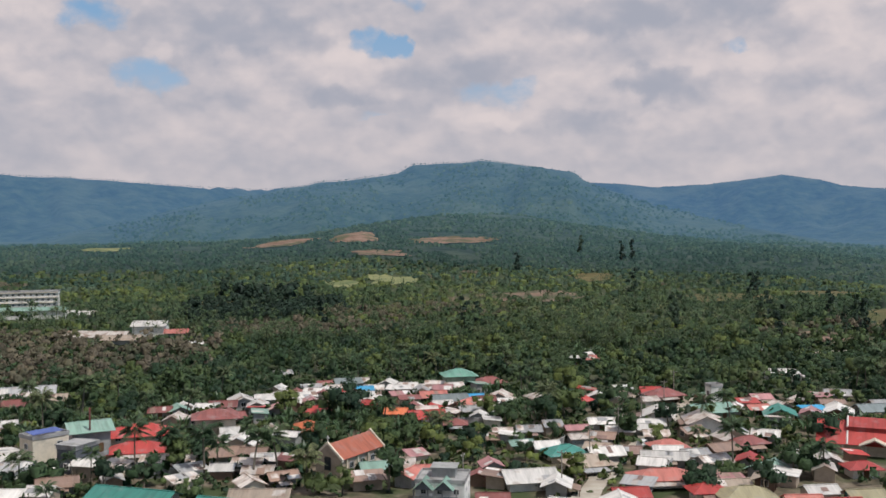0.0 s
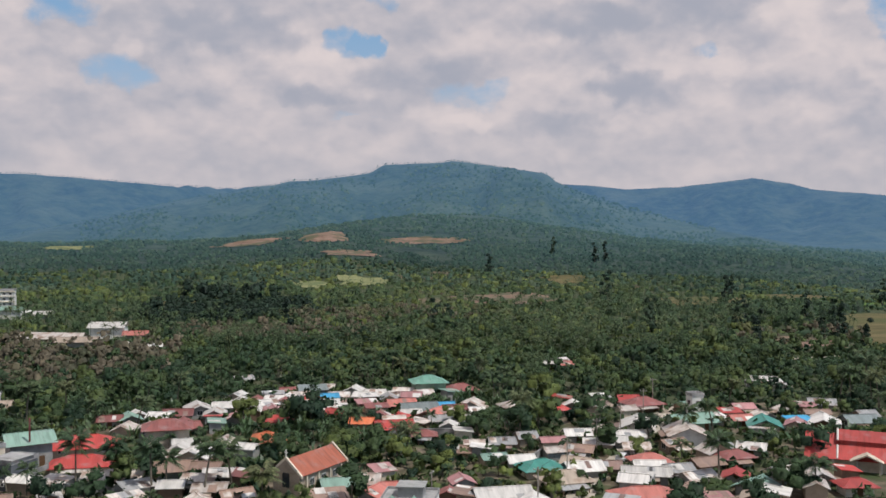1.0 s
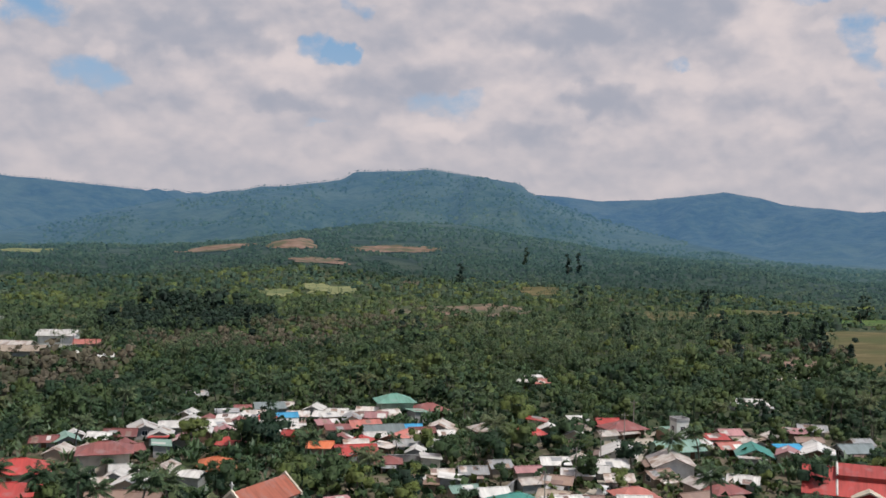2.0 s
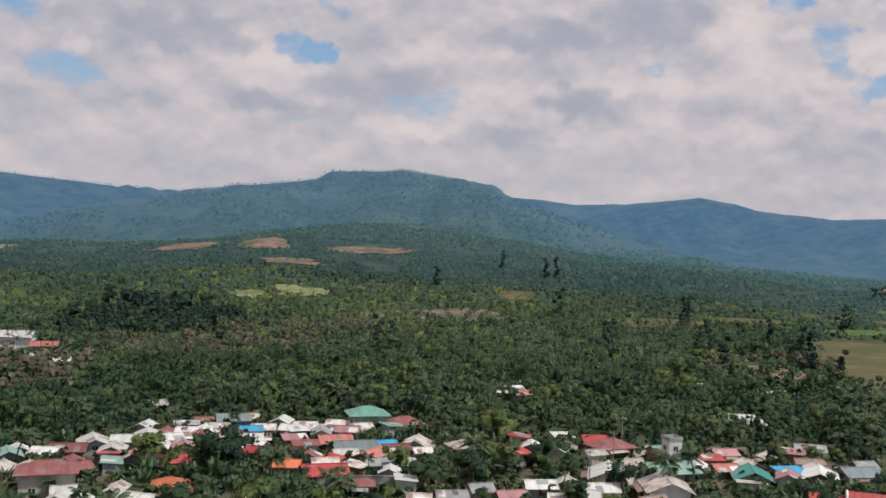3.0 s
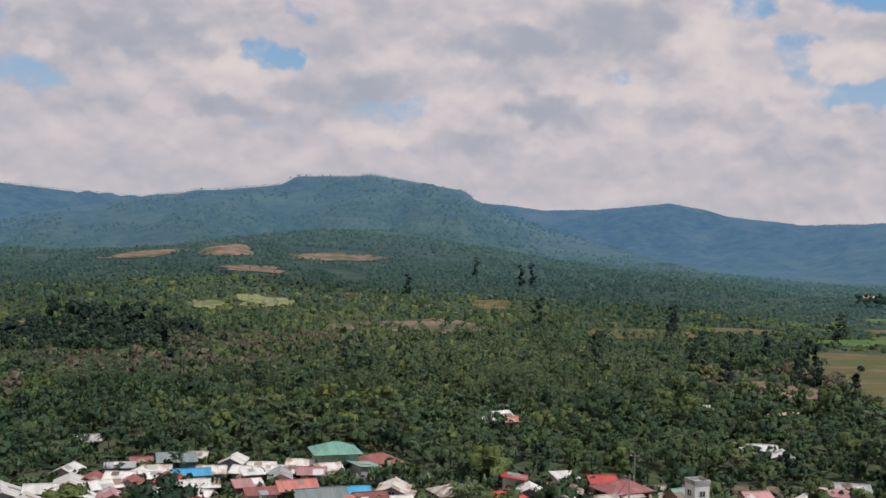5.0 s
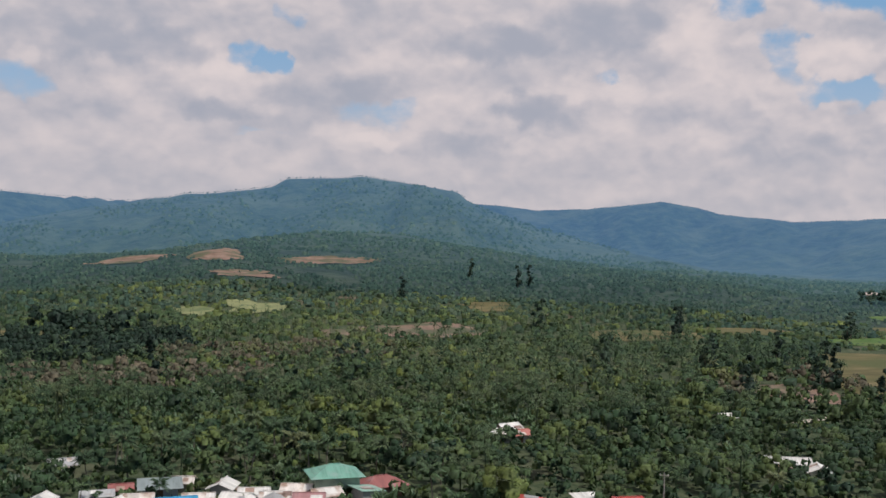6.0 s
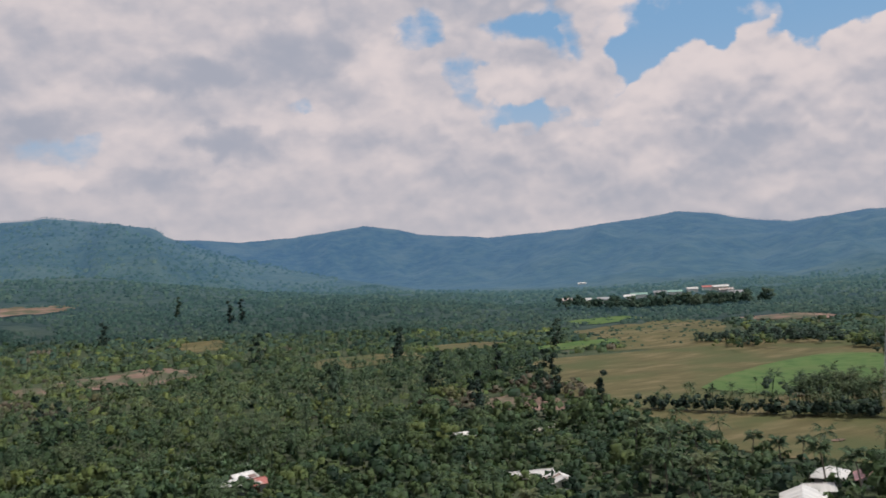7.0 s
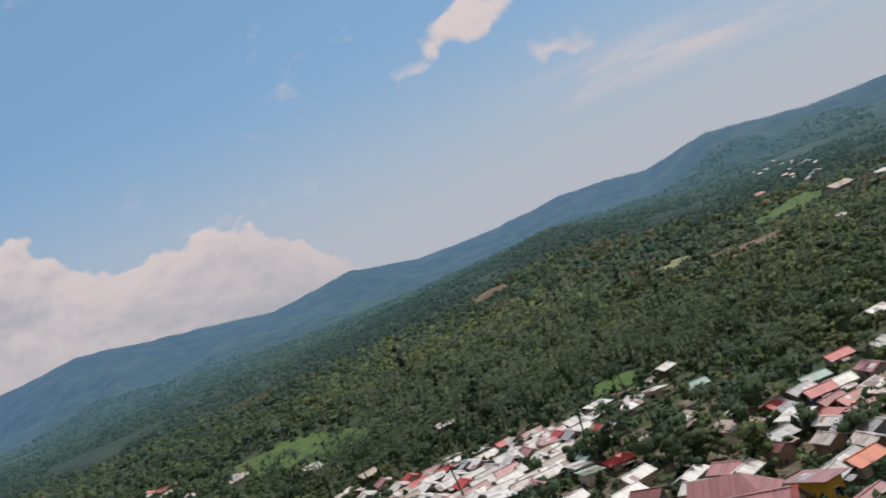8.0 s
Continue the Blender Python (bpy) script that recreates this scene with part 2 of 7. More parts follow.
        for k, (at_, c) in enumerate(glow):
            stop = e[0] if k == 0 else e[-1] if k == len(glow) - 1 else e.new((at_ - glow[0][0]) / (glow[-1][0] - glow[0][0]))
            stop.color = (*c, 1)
        t.links.new(far_n.outputs[0], haze_n.inputs[0])
        t.links.new(haze_n.outputs[0], b.inputs["Emission Color"])
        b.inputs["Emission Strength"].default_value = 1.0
    return m


HAZE_GLOW = [(640, (0.010, 0.022, 0.026)), (1000, (0.031, 0.066, 0.084)), (1400, (0.042, 0.094, 0.134)), (1850, (0.048, 0.114, 0.196)), (2600, (0.047, 0.116, 0.224))]   # haze put in as emission by distance, on far land and hill trees
M = {}
M["ground"] = material("undergrowth", [(0.022, 0.036, 0.016), (0.040, 0.055, 0.025), (0.072, 0.078, 0.042)], 0.40, 0.95, bump=0.5, bump_scale=0.5, space="World", second=(0.070, 0.072, 0.042), second_scale=0.045, second_at=(0.55, 0.70))
FOREST = [(0.004, 0.009, 0.006), (0.012, 0.021, 0.013), (0.028, 0.038, 0.021)]
M["hills"] = material("far_forest_haze", FOREST, 0.035, 1.0, bump=9.0, bump_scale=0.05, space="World", second=(0.034, 0.043, 0.025), second_scale=0.009, second_at=(0.50, 0.70), glow=HAZE_GLOW)


def foliage(name, tones, rough=0.6, leafy=0.25, glow=False, speckle=0.25):
    """Leaves: every plant has one of the tones (a list of place from 0 to 1 and colour), uneven within its crown."""
    m = material(name, [(0.6, 0.6, 0.6), (1.0, 1.0, 1.0), (1.35, 1.3, 1.2)], 0.55, rough, space="World", glow=HAZE_GLOW if glow else None)
    t = m.node_tree
    b = t.nodes["Principled BSDF"]
    grain = b.inputs["Base Color"].links[0].from_socket
    own = t.nodes.new("ShaderNodeAttribute")
    own.attribute_name = "tone"
    # plants of a joined mesh carry their tone plus one; single plants differ from object to object
    step = t.nodes.new("ShaderNodeMath")
    step.operation = "GREATER_THAN"
    step.inputs[1].default_value = 0.5
    t.links.new(own.outputs["Fac"], step.inputs[0])
    less = t.nodes.new("ShaderNodeMath")
    less.operation = "SUBTRACT"
    less.inputs[1].default_value = 1.0
    t.links.new(own.outputs["Fac"], less.inputs[0])
    wrap = t.nodes.new("ShaderNodeMix")
    t.links.new(step.outputs[0], wrap.inputs[0])
    t.links.new(t.nodes.new("ShaderNodeObjectInfo").outputs["Random"], wrap.inputs[2])
    t.links.new(less.outputs[0], wrap.inputs[3])
    ra = t.nodes.new("ShaderNodeValToRGB")
    e = ra.color_ramp.elements
    e[0].position, e[1].position = tones[0][0], tones[-1][0]
    e[0].color, e[1].color = (*tones[0][1], 1), (*tones[-1][1], 1)
    for at_, c in tones[1:-1]:
        e.new(at_).color = (*c, 1)
    t.links.new(wrap.outputs[0], ra.inputs[0])
    mul = t.nodes.new("ShaderNodeVectorMath")
    mul.operation = "MULTIPLY"
    t.links.new(ra.outputs[0], mul.inputs[0])
    t.links.new(grain, mul.inputs[1])
    each = t.nodes.new("ShaderNodeMapRange")
    each.inputs[3].default_value, each.inputs[4].default_value = 1.0 - speckle, 1.0 + speckle
    t.links.new(t.nodes.new("ShaderNodeNewGeometry").outputs["Random Per Island"], each.inputs[0])
    own_leaf = t.nodes.new("ShaderNodeVectorMath")
    own_leaf.operation = "SCALE"
    t.links.new(mul.outputs[0], own_leaf.inputs[0])
    t.links.new(each.outputs[0], own_leaf.inputs["Scale"])
    mul = own_leaf
    t.links.new(mul.outputs[0], b.inputs["Base Color"])
    tr = t.nodes.new("ShaderNodeBsdfTranslucent")
    t.links.new(mul.outputs[0], tr.inputs[0])
    ms = t.nodes.new("ShaderNodeMixShader")
    ms.inputs[0].default_value = leafy
    t.links.new(b.outputs[0], ms.inputs[1])
    t.links.new(tr.outputs[0], ms.inputs[2])
    t.links.new(ms.outputs[0], t.nodes["Material Output"].inputs[0])
    return m


M["palm_leaf"] = foliage("palm_frond", [(0.0, (0.032, 0.062, 0.030)), (0.5, (0.056, 0.090, 0.042)), (0.85, (0.084, 0.112, 0.054)), (1.0, (0.108, 0.122, 0.056))], 0.70, 0.22, False, 0.50)
M["banana_leaf"] = foliage("banana_leaf", [(0.0, (0.042, 0.085, 0.036)), (0.6, (0.070, 0.124, 0.052)), (1.0, (0.112, 0.162, 0.076))], 0.5, 0.30)
M["leaf"] = foliage("broad_leaves", [(0.0, (0.017, 0.040, 0.024)), (0.35, (0.036, 0.070, 0.032)), (0.62, (0.060, 0.094, 0.036)), (0.82, (0.090, 0.122, 0.040)), (1.0, (0.126, 0.158, 0.044))], 0.65, 0.30)
M["dry_leaf"] = foliage("dry_leaves", [(0.0, (0.058, 0.068, 0.040)), (0.35, (0.098, 0.088, 0.060)), (0.75, (0.130, 0.110, 0.080)), (1.0, (0.105, 0.112, 0.052))], 0.8, 0.22)
M["dark_leaf"] = foliage("dark_leaves", [(0.0, (0.011, 0.027, 0.019)), (0.5, (0.019, 0.040, 0.026)), (1.0, (0.030, 0.056, 0.031))], 0.65, 0.20)
# paler, bluer base colours that put the haze over far woods into the leaves
M["far_leaf"] = foliage("haze_tint_leaves", [(0.0, (0.024, 0.054, 0.042)), (0.5, (0.048, 0.088, 0.064)), (1.0, (0.084, 0.118, 0.078))], 0.9, 0.28)
M["hill_leaf"] = foliage("hill_leaves_haze", [(0.0, (0.018, 0.040, 0.028)), (0.5, (0.036, 0.066, 0.044)), (1.0, (0.066, 0.092, 0.055))], 0.9, 0.25, True)
M["trunk"] = material("bark", [(0.10, 0.085, 0.065), (0.17, 0.15, 0.12)], 1.2, 0.9, bump=0.02)
M["soil"] = material("red_soil", [(0.125, 0.078, 0.056), (0.175, 0.112, 0.084), (0.235, 0.160, 0.126)], 0.09, 0.95, space="World", bump=0.3, bump_scale=0.2, second=(0.072, 0.075, 0.042), second_scale=0.055, second_at=(0.46, 0.60))
M["earth"] = material("trodden_earth", [(0.055, 0.050, 0.032), (0.110, 0.088, 0.060), (0.200, 0.165, 0.125)], 0.25, 0.95, space="World", bump=0.05, bump_scale=2.0, second=(0.045, 0.062, 0.024), second_scale=0.09, second_at=(0.46, 0.58))
M["dry_field"] = material("dry_grass", [(0.066, 0.058, 0.022), (0.096, 0.080, 0.032), (0.150, 0.116, 0.058)], 0.10, 0.95, space="World", bump=0.12, bump_scale=0.8, second=(0.064, 0.070, 0.024), second_scale=0.028, second_at=(0.46, 0.62), streak=(0.45, 1.5, 1.0))
M["green_field"] = material("rice_green", [(0.042, 0.084, 0.018), (0.062, 0.110, 0.025), (0.085, 0.118, 0.034)], 0.15, 0.9, space="World", bump=0.15, bump_scale=0.7, second=(0.096, 0.104, 0.036), second_scale=0.03, second_at=(0.55, 0.75))
M["yellow_field"] = material("yellow_green_crop", [(0.13, 0.145, 0.062), (0.22, 0.220, 0.105)], 0.12, 0.9, space="World", second=(0.085, 0.11, 0.045), second_scale=0.06, second_at=(0.52, 0.64))
M["road"] = material("pale_concrete", [(0.33, 0.29, 0.24), (0.42, 0.38, 0.32)], 0.4, 0.9, space="World", second=(0.26, 0.21, 0.16), second_scale=0.06)
M["concrete"] = material("grey_concrete", [(0.25, 0.25, 0.25), (0.36, 0.35, 0.34)], 0.5, 0.85, second=(0.16, 0.15, 0.15), second_scale=0.3, bump=0.01)
M["rubber"] = material("black_rubber", [(0.015, 0.015, 0.016), (0.03, 0.03, 0.03)], 4.0, 0.8)
M["car_dark"] = material("dark_car_paint", [(0.02, 0.022, 0.03), (0.03, 0.033, 0.042)], 2.0, 0.25)
M["car_white"] = material("white_car_paint", [(0.55, 0.55, 0.55), (0.62, 0.62, 0.62)], 2.0, 0.3)
M["pole"] = material("weathered_pole", [(0.20, 0.18, 0.16), (0.30, 0.28, 0.25)], 2.0, 0.9)
M["steel"] = material("galvanised_steel", [(0.30, 0.31, 0.31), (0.42, 0.43, 0.43)], 2.0, 0.6, metal=0.4)
M["glass"] = material("window_glass", [(0.02, 0.025, 0.03), (0.04, 0.045, 0.05)], 1.0, 0.12)
M["frame"] = material("window_frame", [(0.55, 0.54, 0.52), (0.68, 0.67, 0.65)], 2.0, 0.6, spread=0.2)
M["door"] = material("brown_door", [(0.10, 0.055, 0.03), (0.16, 0.09, 0.05)], 2.0, 0.6, spread=0.3)
WALLS = dict(white=(0.66, 0.64, 0.60), cream=(0.57, 0.50, 0.40), grey=(0.288, 0.288, 0.280), tan=(0.360, 0.288, 0.224), pink=(0.464, 0.304, 0.272), green=(0.304, 0.400, 0.304), dark=(0.096, 0.104, 0.120), blue=(0.080, 0.112, 0.280), teal=(0.096, 0.272, 0.288), yellow=(0.560, 0.336, 0.040), brown=(0.208, 0.136, 0.096))
ROOFS = dict(white=(0.52, 0.495, 0.465), grey=(0.280, 0.280, 0.280), red=(0.364, 0.042, 0.035), brick=(0.370, 0.105, 0.058), salmon=(0.406, 0.133, 0.105), pink=(0.350, 0.168, 0.168), orange=(0.462, 0.119, 0.045), dullred=(0.189, 0.059, 0.052), brown=(0.189, 0.119, 0.098), purple=(0.147, 0.087, 0.091), tan=(0.322, 0.259, 0.203), olive=(0.294, 0.259, 0.154), teal=(0.038, 0.189, 0.154), sage=(0.168, 0.266, 0.217), green=(0.105, 0.238, 0.182), blue=(0.035, 0.252, 0.434), rust=(0.252, 0.168, 0.133), rustwhite=(0.50, 0.45, 0.41), slate=(0.154, 0.182, 0.182))
for k, c in WALLS.items():
    M["wall_" + k] = material(k + "_plaster", [tuple(v * 0.82 for v in c), c, tuple(min(v * 1.1, 0.85) for v in c)], 0.6, 0.9, spread=0.16, second=tuple(v * 0.62 + 0.02 for v in c), second_scale=0.35, second_at=(0.56, 0.78))
for k, c in ROOFS.items():
    worn = (0.22, 0.14, 0.10) if k in ("white", "rustwhite", "grey", "rust", "tan") else tuple(v * 0.6 + 0.10 for v in c)
    M["roof_" + k] = material(k + "_roof_sheets", [tuple(v * 0.74 for v in c), c, tuple(min(v * 1.14, 0.85) for v in c)], 0.55, 0.55, spread=0.20, streak=(3.0, 0.35, 0.35), second=worn, second_scale=0.42, second_at=((0.60, 0.80) if k == "white" else (0.54, 0.74) if k not in ("rust", "rustwhite") else (0.44, 0.64)))


# ---- building blocks ----
def mesh_from(name, verts, faces, mats, slots=None):
    me = bpy.data.meshes.new(name)
    me.from_pydata([tuple(v) for v in verts], [], [tuple(f) for f in faces])
    for m in mats:
        me.materials.append(m)
    if slots is not None:
        me.polygons.foreach_set("material_index", slots)
    me.update()
    return me


def mesh_quads(name, verts, quads, mats, slots=None, smooth=False):
    """A mesh of four-sided faces alone, from arrays."""
    me = bpy.data.meshes.new(name)
    me.vertices.add(len(verts))
    me.vertices.foreach_set("co", np.asarray(verts, np.float32).ravel())
    me.loops.add(len(quads) * 4)
    me.loops.foreach_set("vertex_index", np.asarray(quads, np.int32).ravel())
    me.polygons.add(len(quads))
    me.polygons.foreach_set("loop_start", np.arange(0, len(quads) * 4, 4, dtype=np.int32))
    for m in mats:
        me.materials.append(m)
    if slots is not None:
        me.polygons.foreach_set("material_index", np.asarray(slots, np.int32))
    if smooth:
        me.polygons.foreach_set("use_smooth", np.ones(len(quads), bool))
    me.update(calc_edges=True)
    return me


def part(name, me, parent, label=""):
    ob = new(name, me)
    ob.parent = parent
    return tagged(ob, label)


def box(x0, y0, z0, x1, y1, z1):
    v = [(x0, y0, z0), (x1, y0, z0), (x1, y1, z0), (x0, y1, z0), (x0, y0, z1), (x1, y0, z1), (x1, y1, z1), (x0, y1, z1)]
    return v, [(0, 3, 2, 1), (4, 5, 6, 7), (0, 1, 5, 4), (1, 2, 6, 5), (2, 3, 7, 6), (3, 0, 4, 7)]


def joined(*pieces):
    v, f = [], []
    for pv, pf in pieces:
        f += [tuple(i + len(v) for i in q) for q in pf]
        v += list(pv)
    return v, f


def slab(polygon, thick):
    """A sheet with thickness under a polygon of 3 or 4 corners."""
    n = len(polygon)
    v = [tuple(p) for p in polygon] + [(p[0], p[1], p[2] - thick) for p in polygon]
    return v, [tuple(range(n)), tuple(range(2 * n - 1, n - 1, -1))] + [(i, i + n, (i + 1) % n + n, (i + 1) % n) for i in range(n)]


def bar(a, b, r):
    """A square bar from a to b."""
    a, b = Vector(a), Vector(b)
    z = (b - a).normalized()
    x = z.orthogonal().normalized() * r
    y = z.cross(x)
    v = [p + q for p in (a, b) for q in (x + y, y - x, -x - y, x - y)]
    return [tuple(p) for p in v], [(0, 1, 2, 3), (7, 6, 5, 4), (0, 4, 5, 1), (1, 5, 6, 2), (2, 6, 7, 3), (3, 7, 4, 0)]


# ---- the lie of the land ----
def lattice(ix, iy, seed):
    h = (ix.astype(np.int64) * 374761393 + iy.astype(np.int64) * 668265263 + seed * 1442695041) & 0xFFFFFFFF
    h = ((h ^ (h >> 13)) * 1274126177) & 0xFFFFFFFF
    return ((h ^ (h >> 16)) & 0xFFFF) / 65535.0


def rough_noise(x, y, size, seed=0, octaves=4):
    """Soft noise from -1 to 1, largest forms of that size in metres."""
    x, y = np.asarray(x, float) / size, np.asarray(y, float) / size
    total, amp, norm = 0.0, 1.0, 0.0
    for o in range(octaves):
        ix, iy = np.floor(x), np.floor(y)
        fx, fy = x - ix, y - iy
        fx, fy = fx * fx * (3 - 2 * fx), fy * fy * (3 - 2 * fy)
        a, b = lattice(ix, iy, seed + o), lattice(ix + 1, iy, seed + o)
        c, d = lattice(ix, iy + 1, seed + o), lattice(ix + 1, iy + 1, seed + o)
        total = total + amp * ((a * (1 - fx) + b * fx) * (1 - fy) + (c * (1 - fx) + d * fx) * fy - 0.5) * 2
        norm += amp
        amp *= 0.5
        x, y = x * 2.03 + 17.1, y * 2.03 + 5.7
    return total / norm * 1.4


HUB = (8.0, 105.0)                                  # the point from which directions over the land are named
# the far ridge: direction in degrees, distance, height of its crest
RIDGE = [
    (-180.0, 2400, 55),
    (-40.0, 2400, 155),
    (-20.0, 2400, 177),
    (-13.8, 2400, 166),
    (-8.5, 2400, 147),
    (-4.4, 2500, 149),
    (0.9, 2600, 151),
    (8.1, 2600, 155),
    (13.3, 2700, 167),
    (15.0, 2700, 169),
    (18.5, 2700, 151),
    (21.6, 2700, 155),
    (25.8, 2700, 181),
    (28.9, 2700, 149),
    (33.0, 2700, 129),
    (38.0, 2600, 136),
    (44.0, 2600, 162),
    (50.0, 2600, 118),
    (54.0, 2600, 138),
    (60.0, 2600, 111),
    (65.9, 2600, 120),
    (69.9, 2500, 137),
    (75.8, 2400, 98),
    (80.8, 2400, 68),
    (85.8, 2300, 94),
    (89.8, 2500, 64),
    (94.8, 2600, 62),
    (98.8, 2500, 83),
    (103.8, 2300, 62),
    (107.8, 1900, 87),
    (111.8, 1900, 64),
    (116.8, 1900, 61),
    (180.0, 2400, 55),
]
# the nearer hills in front of it
SPUR = [
    (-180, 1000, 8), (-70, 1000, 20), (-30, 950, 24), (-18, 930, 27), (-9, 900, 28), (-3, 900, 37), (0.5, 950, 46), (6, 1120, 60), (10, 1200, 60), (15, 1150, 44), (20, 1050, 30), (27, 900, 20),
    (34, 900, 8), (42, 950, 6), (52, 1000, 6), (60, 950, 8), (70, 900, 10), (80, 850, 12), (88, 800, 18), (93, 800, 24), (97, 820, 33), (101, 820, 22), (106, 850, 12), (112, 850, 10), (125, 900, 10), (180, 1000, 8),
]


def along(rows, az, column):
    return np.interp(az, [r[0] for r in rows], [r[column] for r in rows])


def rise(x):
    x = np.clip(x, 0.0, 1.0)
    return x * x * (3 - 2 * x)


# the table mountain that stands before the ridge
MOUNTAIN = [
    (-180.0, 1850, 0),
    (-21.3, 1850, 0),
    (-10.8, 1850, 79),
    (-5.5, 1850, 114),
    (-3.6, 1850, 125),
    (-1.3, 1850, 137),
    (0.8, 1850, 146),
    (3.1, 1850, 156),
    (3.9, 1850, 172),
    (4.6, 1850, 172),
    (6.1, 1850, 176),
    (8.2, 1850, 179),
    (10.7, 1850, 166),
    (12.1, 1850, 157),
    (13.9, 1850, 153),
    (14.5, 1850, 138),
    (15.2, 1850, 127),
    (16.7, 1832, 106),
    (18.8, 1796, 82),
    (22.0, 1742, 55),
    (26.3, 1670, 30),
    (31.6, 1600, 0),
    (180.0, 1600, 0),
]


def layers(x, y):
    """The three forms of the land at a place: near hills, table mountain, far ridge."""
    x, y = np.asarray(x, float), np.asarray(y, float)
    dx_, dy_ = x - HUB[0], y - HUB[1]
    r, az = np.hypot(dx_, dy_), np.degrees(np.arctan2(dx_, dy_))
    near_r, near_h = along(SPUR, az, 1), along(SPUR, az, 2)
    n1, n2, n3 = rough_noise(x, y, 420.0, 3), rough_noise(x, y, 130.0, 9), rough_noise(x, y, 60.0, 14, 2)
    t = (r - 330.0) / (near_r - 330.0)
    spur = near_h * np.where(t < 1, rise(t) ** 1.15, 1 - 0.2 * rise((t - 1) / 0.7))
    spur = spur * (1 + 0.22 * n1 * np.clip(t, 0, 1) * np.clip(abs(t - 1) * 4, 0, 1)) + (3.2 * n2 + 1.6 * n3) * rise((r - 400) / 320.0)
    gully = rough_noise(az * 42.0, r * 0.30, 170.0, 21)
    out = [spur]
    for rows, start in ((MOUNTAIN, 0.45), (RIDGE, np.interp(az, [28, 55], [0.70, 0.36]))):
        far_r, far_h = along(rows, az, 1), along(rows, az, 2)
        u = (r - far_r * start) / (far_r * (1 - start))
        shape = np.where(u < 1, 0.5 * np.clip(u, 0, 1) ** 1.1 + 0.5 * rise(u) ** 2, 1 - 0.6 * rise((u - 1) / 0.9))
        crest = np.clip(abs(u - 1) * 3, 0, 1)
        far_h = far_h + 3.2 * rough_noise(az * 30.0, 0 * az, 55.0, 61, 3) * rise(far_h / 60.0)
        form = far_h * shape * (1 + crest * (0.46 * (gully - 0.5) + 0.16 * (n1 - 0.4))) + crest * rise(u * 3) * (11.0 * (n2 - 0.4) + 5.0 * n3)
        out.append(np.where(u > 0, form, 0.0))
    return out


def height(x, y):
    """The ground's height above the town at a place."""
    spur, mountain, ridge = layers(x, y)
    return np.maximum(np.maximum(spur, mountain), ridge)


def polar(r, az):
    a = np.radians(az)
    return HUB[0] + r * np.sin(a), HUB[1] + r * np.cos(a)


AZ_LINES = np.concatenate([np.arange(-40, 130, 0.25), np.arange(130, 320, 3.0)])
R_NEAR, R_FAR = 640.0, 4900.0


def land(name, radii, mats, label):
    az, r = np.meshgrid(AZ_LINES, radii)
    x, y = polar(r, az)
    form = layers(x, y)
    v = np.stack([x, y, np.max(form, 0)], -1).reshape(-1, 3)
    n, k = len(AZ_LINES), len(radii)
    i, j = np.meshgrid(np.arange(n), np.arange(k - 1))
    q = np.stack([j * n + i, j * n + (i + 1) % n, (j + 1) * n + (i + 1) % n, (j + 1) * n + i], -1).reshape(-1, 4)[:, ::-1]
    slots = np.clip(np.argmax(form, 0)[:-1].reshape(-1), 0, len(mats) - 1)
    return tagged(new(name, mesh_quads(name, v, q, mats, slots, smooth=True)), label, "ground", kind="structure")


near_radii = np.concatenate([[0.02], np.arange(30, R_NEAR, 38.0), [R_NEAR]])
land("ground", near_radii, [M["ground"]], "rolling ground with grass, scrub and dry earth")
land("backdrop", np.concatenate([[R_NEAR], np.arange(R_NEAR + 15, 2900, 28.0), np.arange(3000, R_FAR + 1, 170.0)]), [M["hills"]], "distant forested hills with blue-green haze added as glow")


def patch(name, cx, cy, half_x, half_y, turn, mat, label, category, lift=0.25, seed=0, ragged=0.22, clear=True, dome=0.0):
    """A field or clearing: an uneven sheet laid on the ground."""
    n, k = 44, 9
    v, q = [], []
    for j in range(k + 1):
        for i in range(n):
            a = 2 * math.pi * i / n
            s = j / k * (1 + ragged * float(rough_noise(math.cos(a) * 60 + cx, math.sin(a) * 60 + cy, 45.0, seed)))
            sq = (abs(math.cos(a)) ** 4 + abs(math.sin(a)) ** 4) ** -0.25
            px, py = half_x * s * sq * math.cos(a), half_y * s * sq * math.sin(a)
            c, sn = math.cos(radians(turn)), math.sin(radians(turn))
            x, y = cx + px * c - py * sn, cy + px * sn + py * c
            v.append((x, y, float(height(x, y)) + lift + dome * (1 - (j / k) ** 2)))
    for j in range(k):
        for i in range(n):
            q.append((j * n + i, j * n + (i + 1) % n, (j + 1) * n + (i + 1) % n, (j + 1) * n + i)[::-1])
    if not clear:
        return tagged(new(name, mesh_quads(name, v, q, [mat], smooth=True)), label, category, kind="structure")
    CLEAR.append((cx, cy, half_x, half_y, turn))
    off = math.hypot(cx - HUB[0], cy - HUB[1])
    if off > 480:
        # no trees on the camera's side, so the patch shows in the view
        CLEAR.append((cx + (HUB[0] - cx) / off * (half_y + 5), cy + (HUB[1] - cy) / off * (half_y + 5), half_x * (0.75 if category != "field" else 0.35), 8, turn))
    return tagged(new(name, mesh_quads(name, v, q, [mat], smooth=True)), label, category, kind="structure")


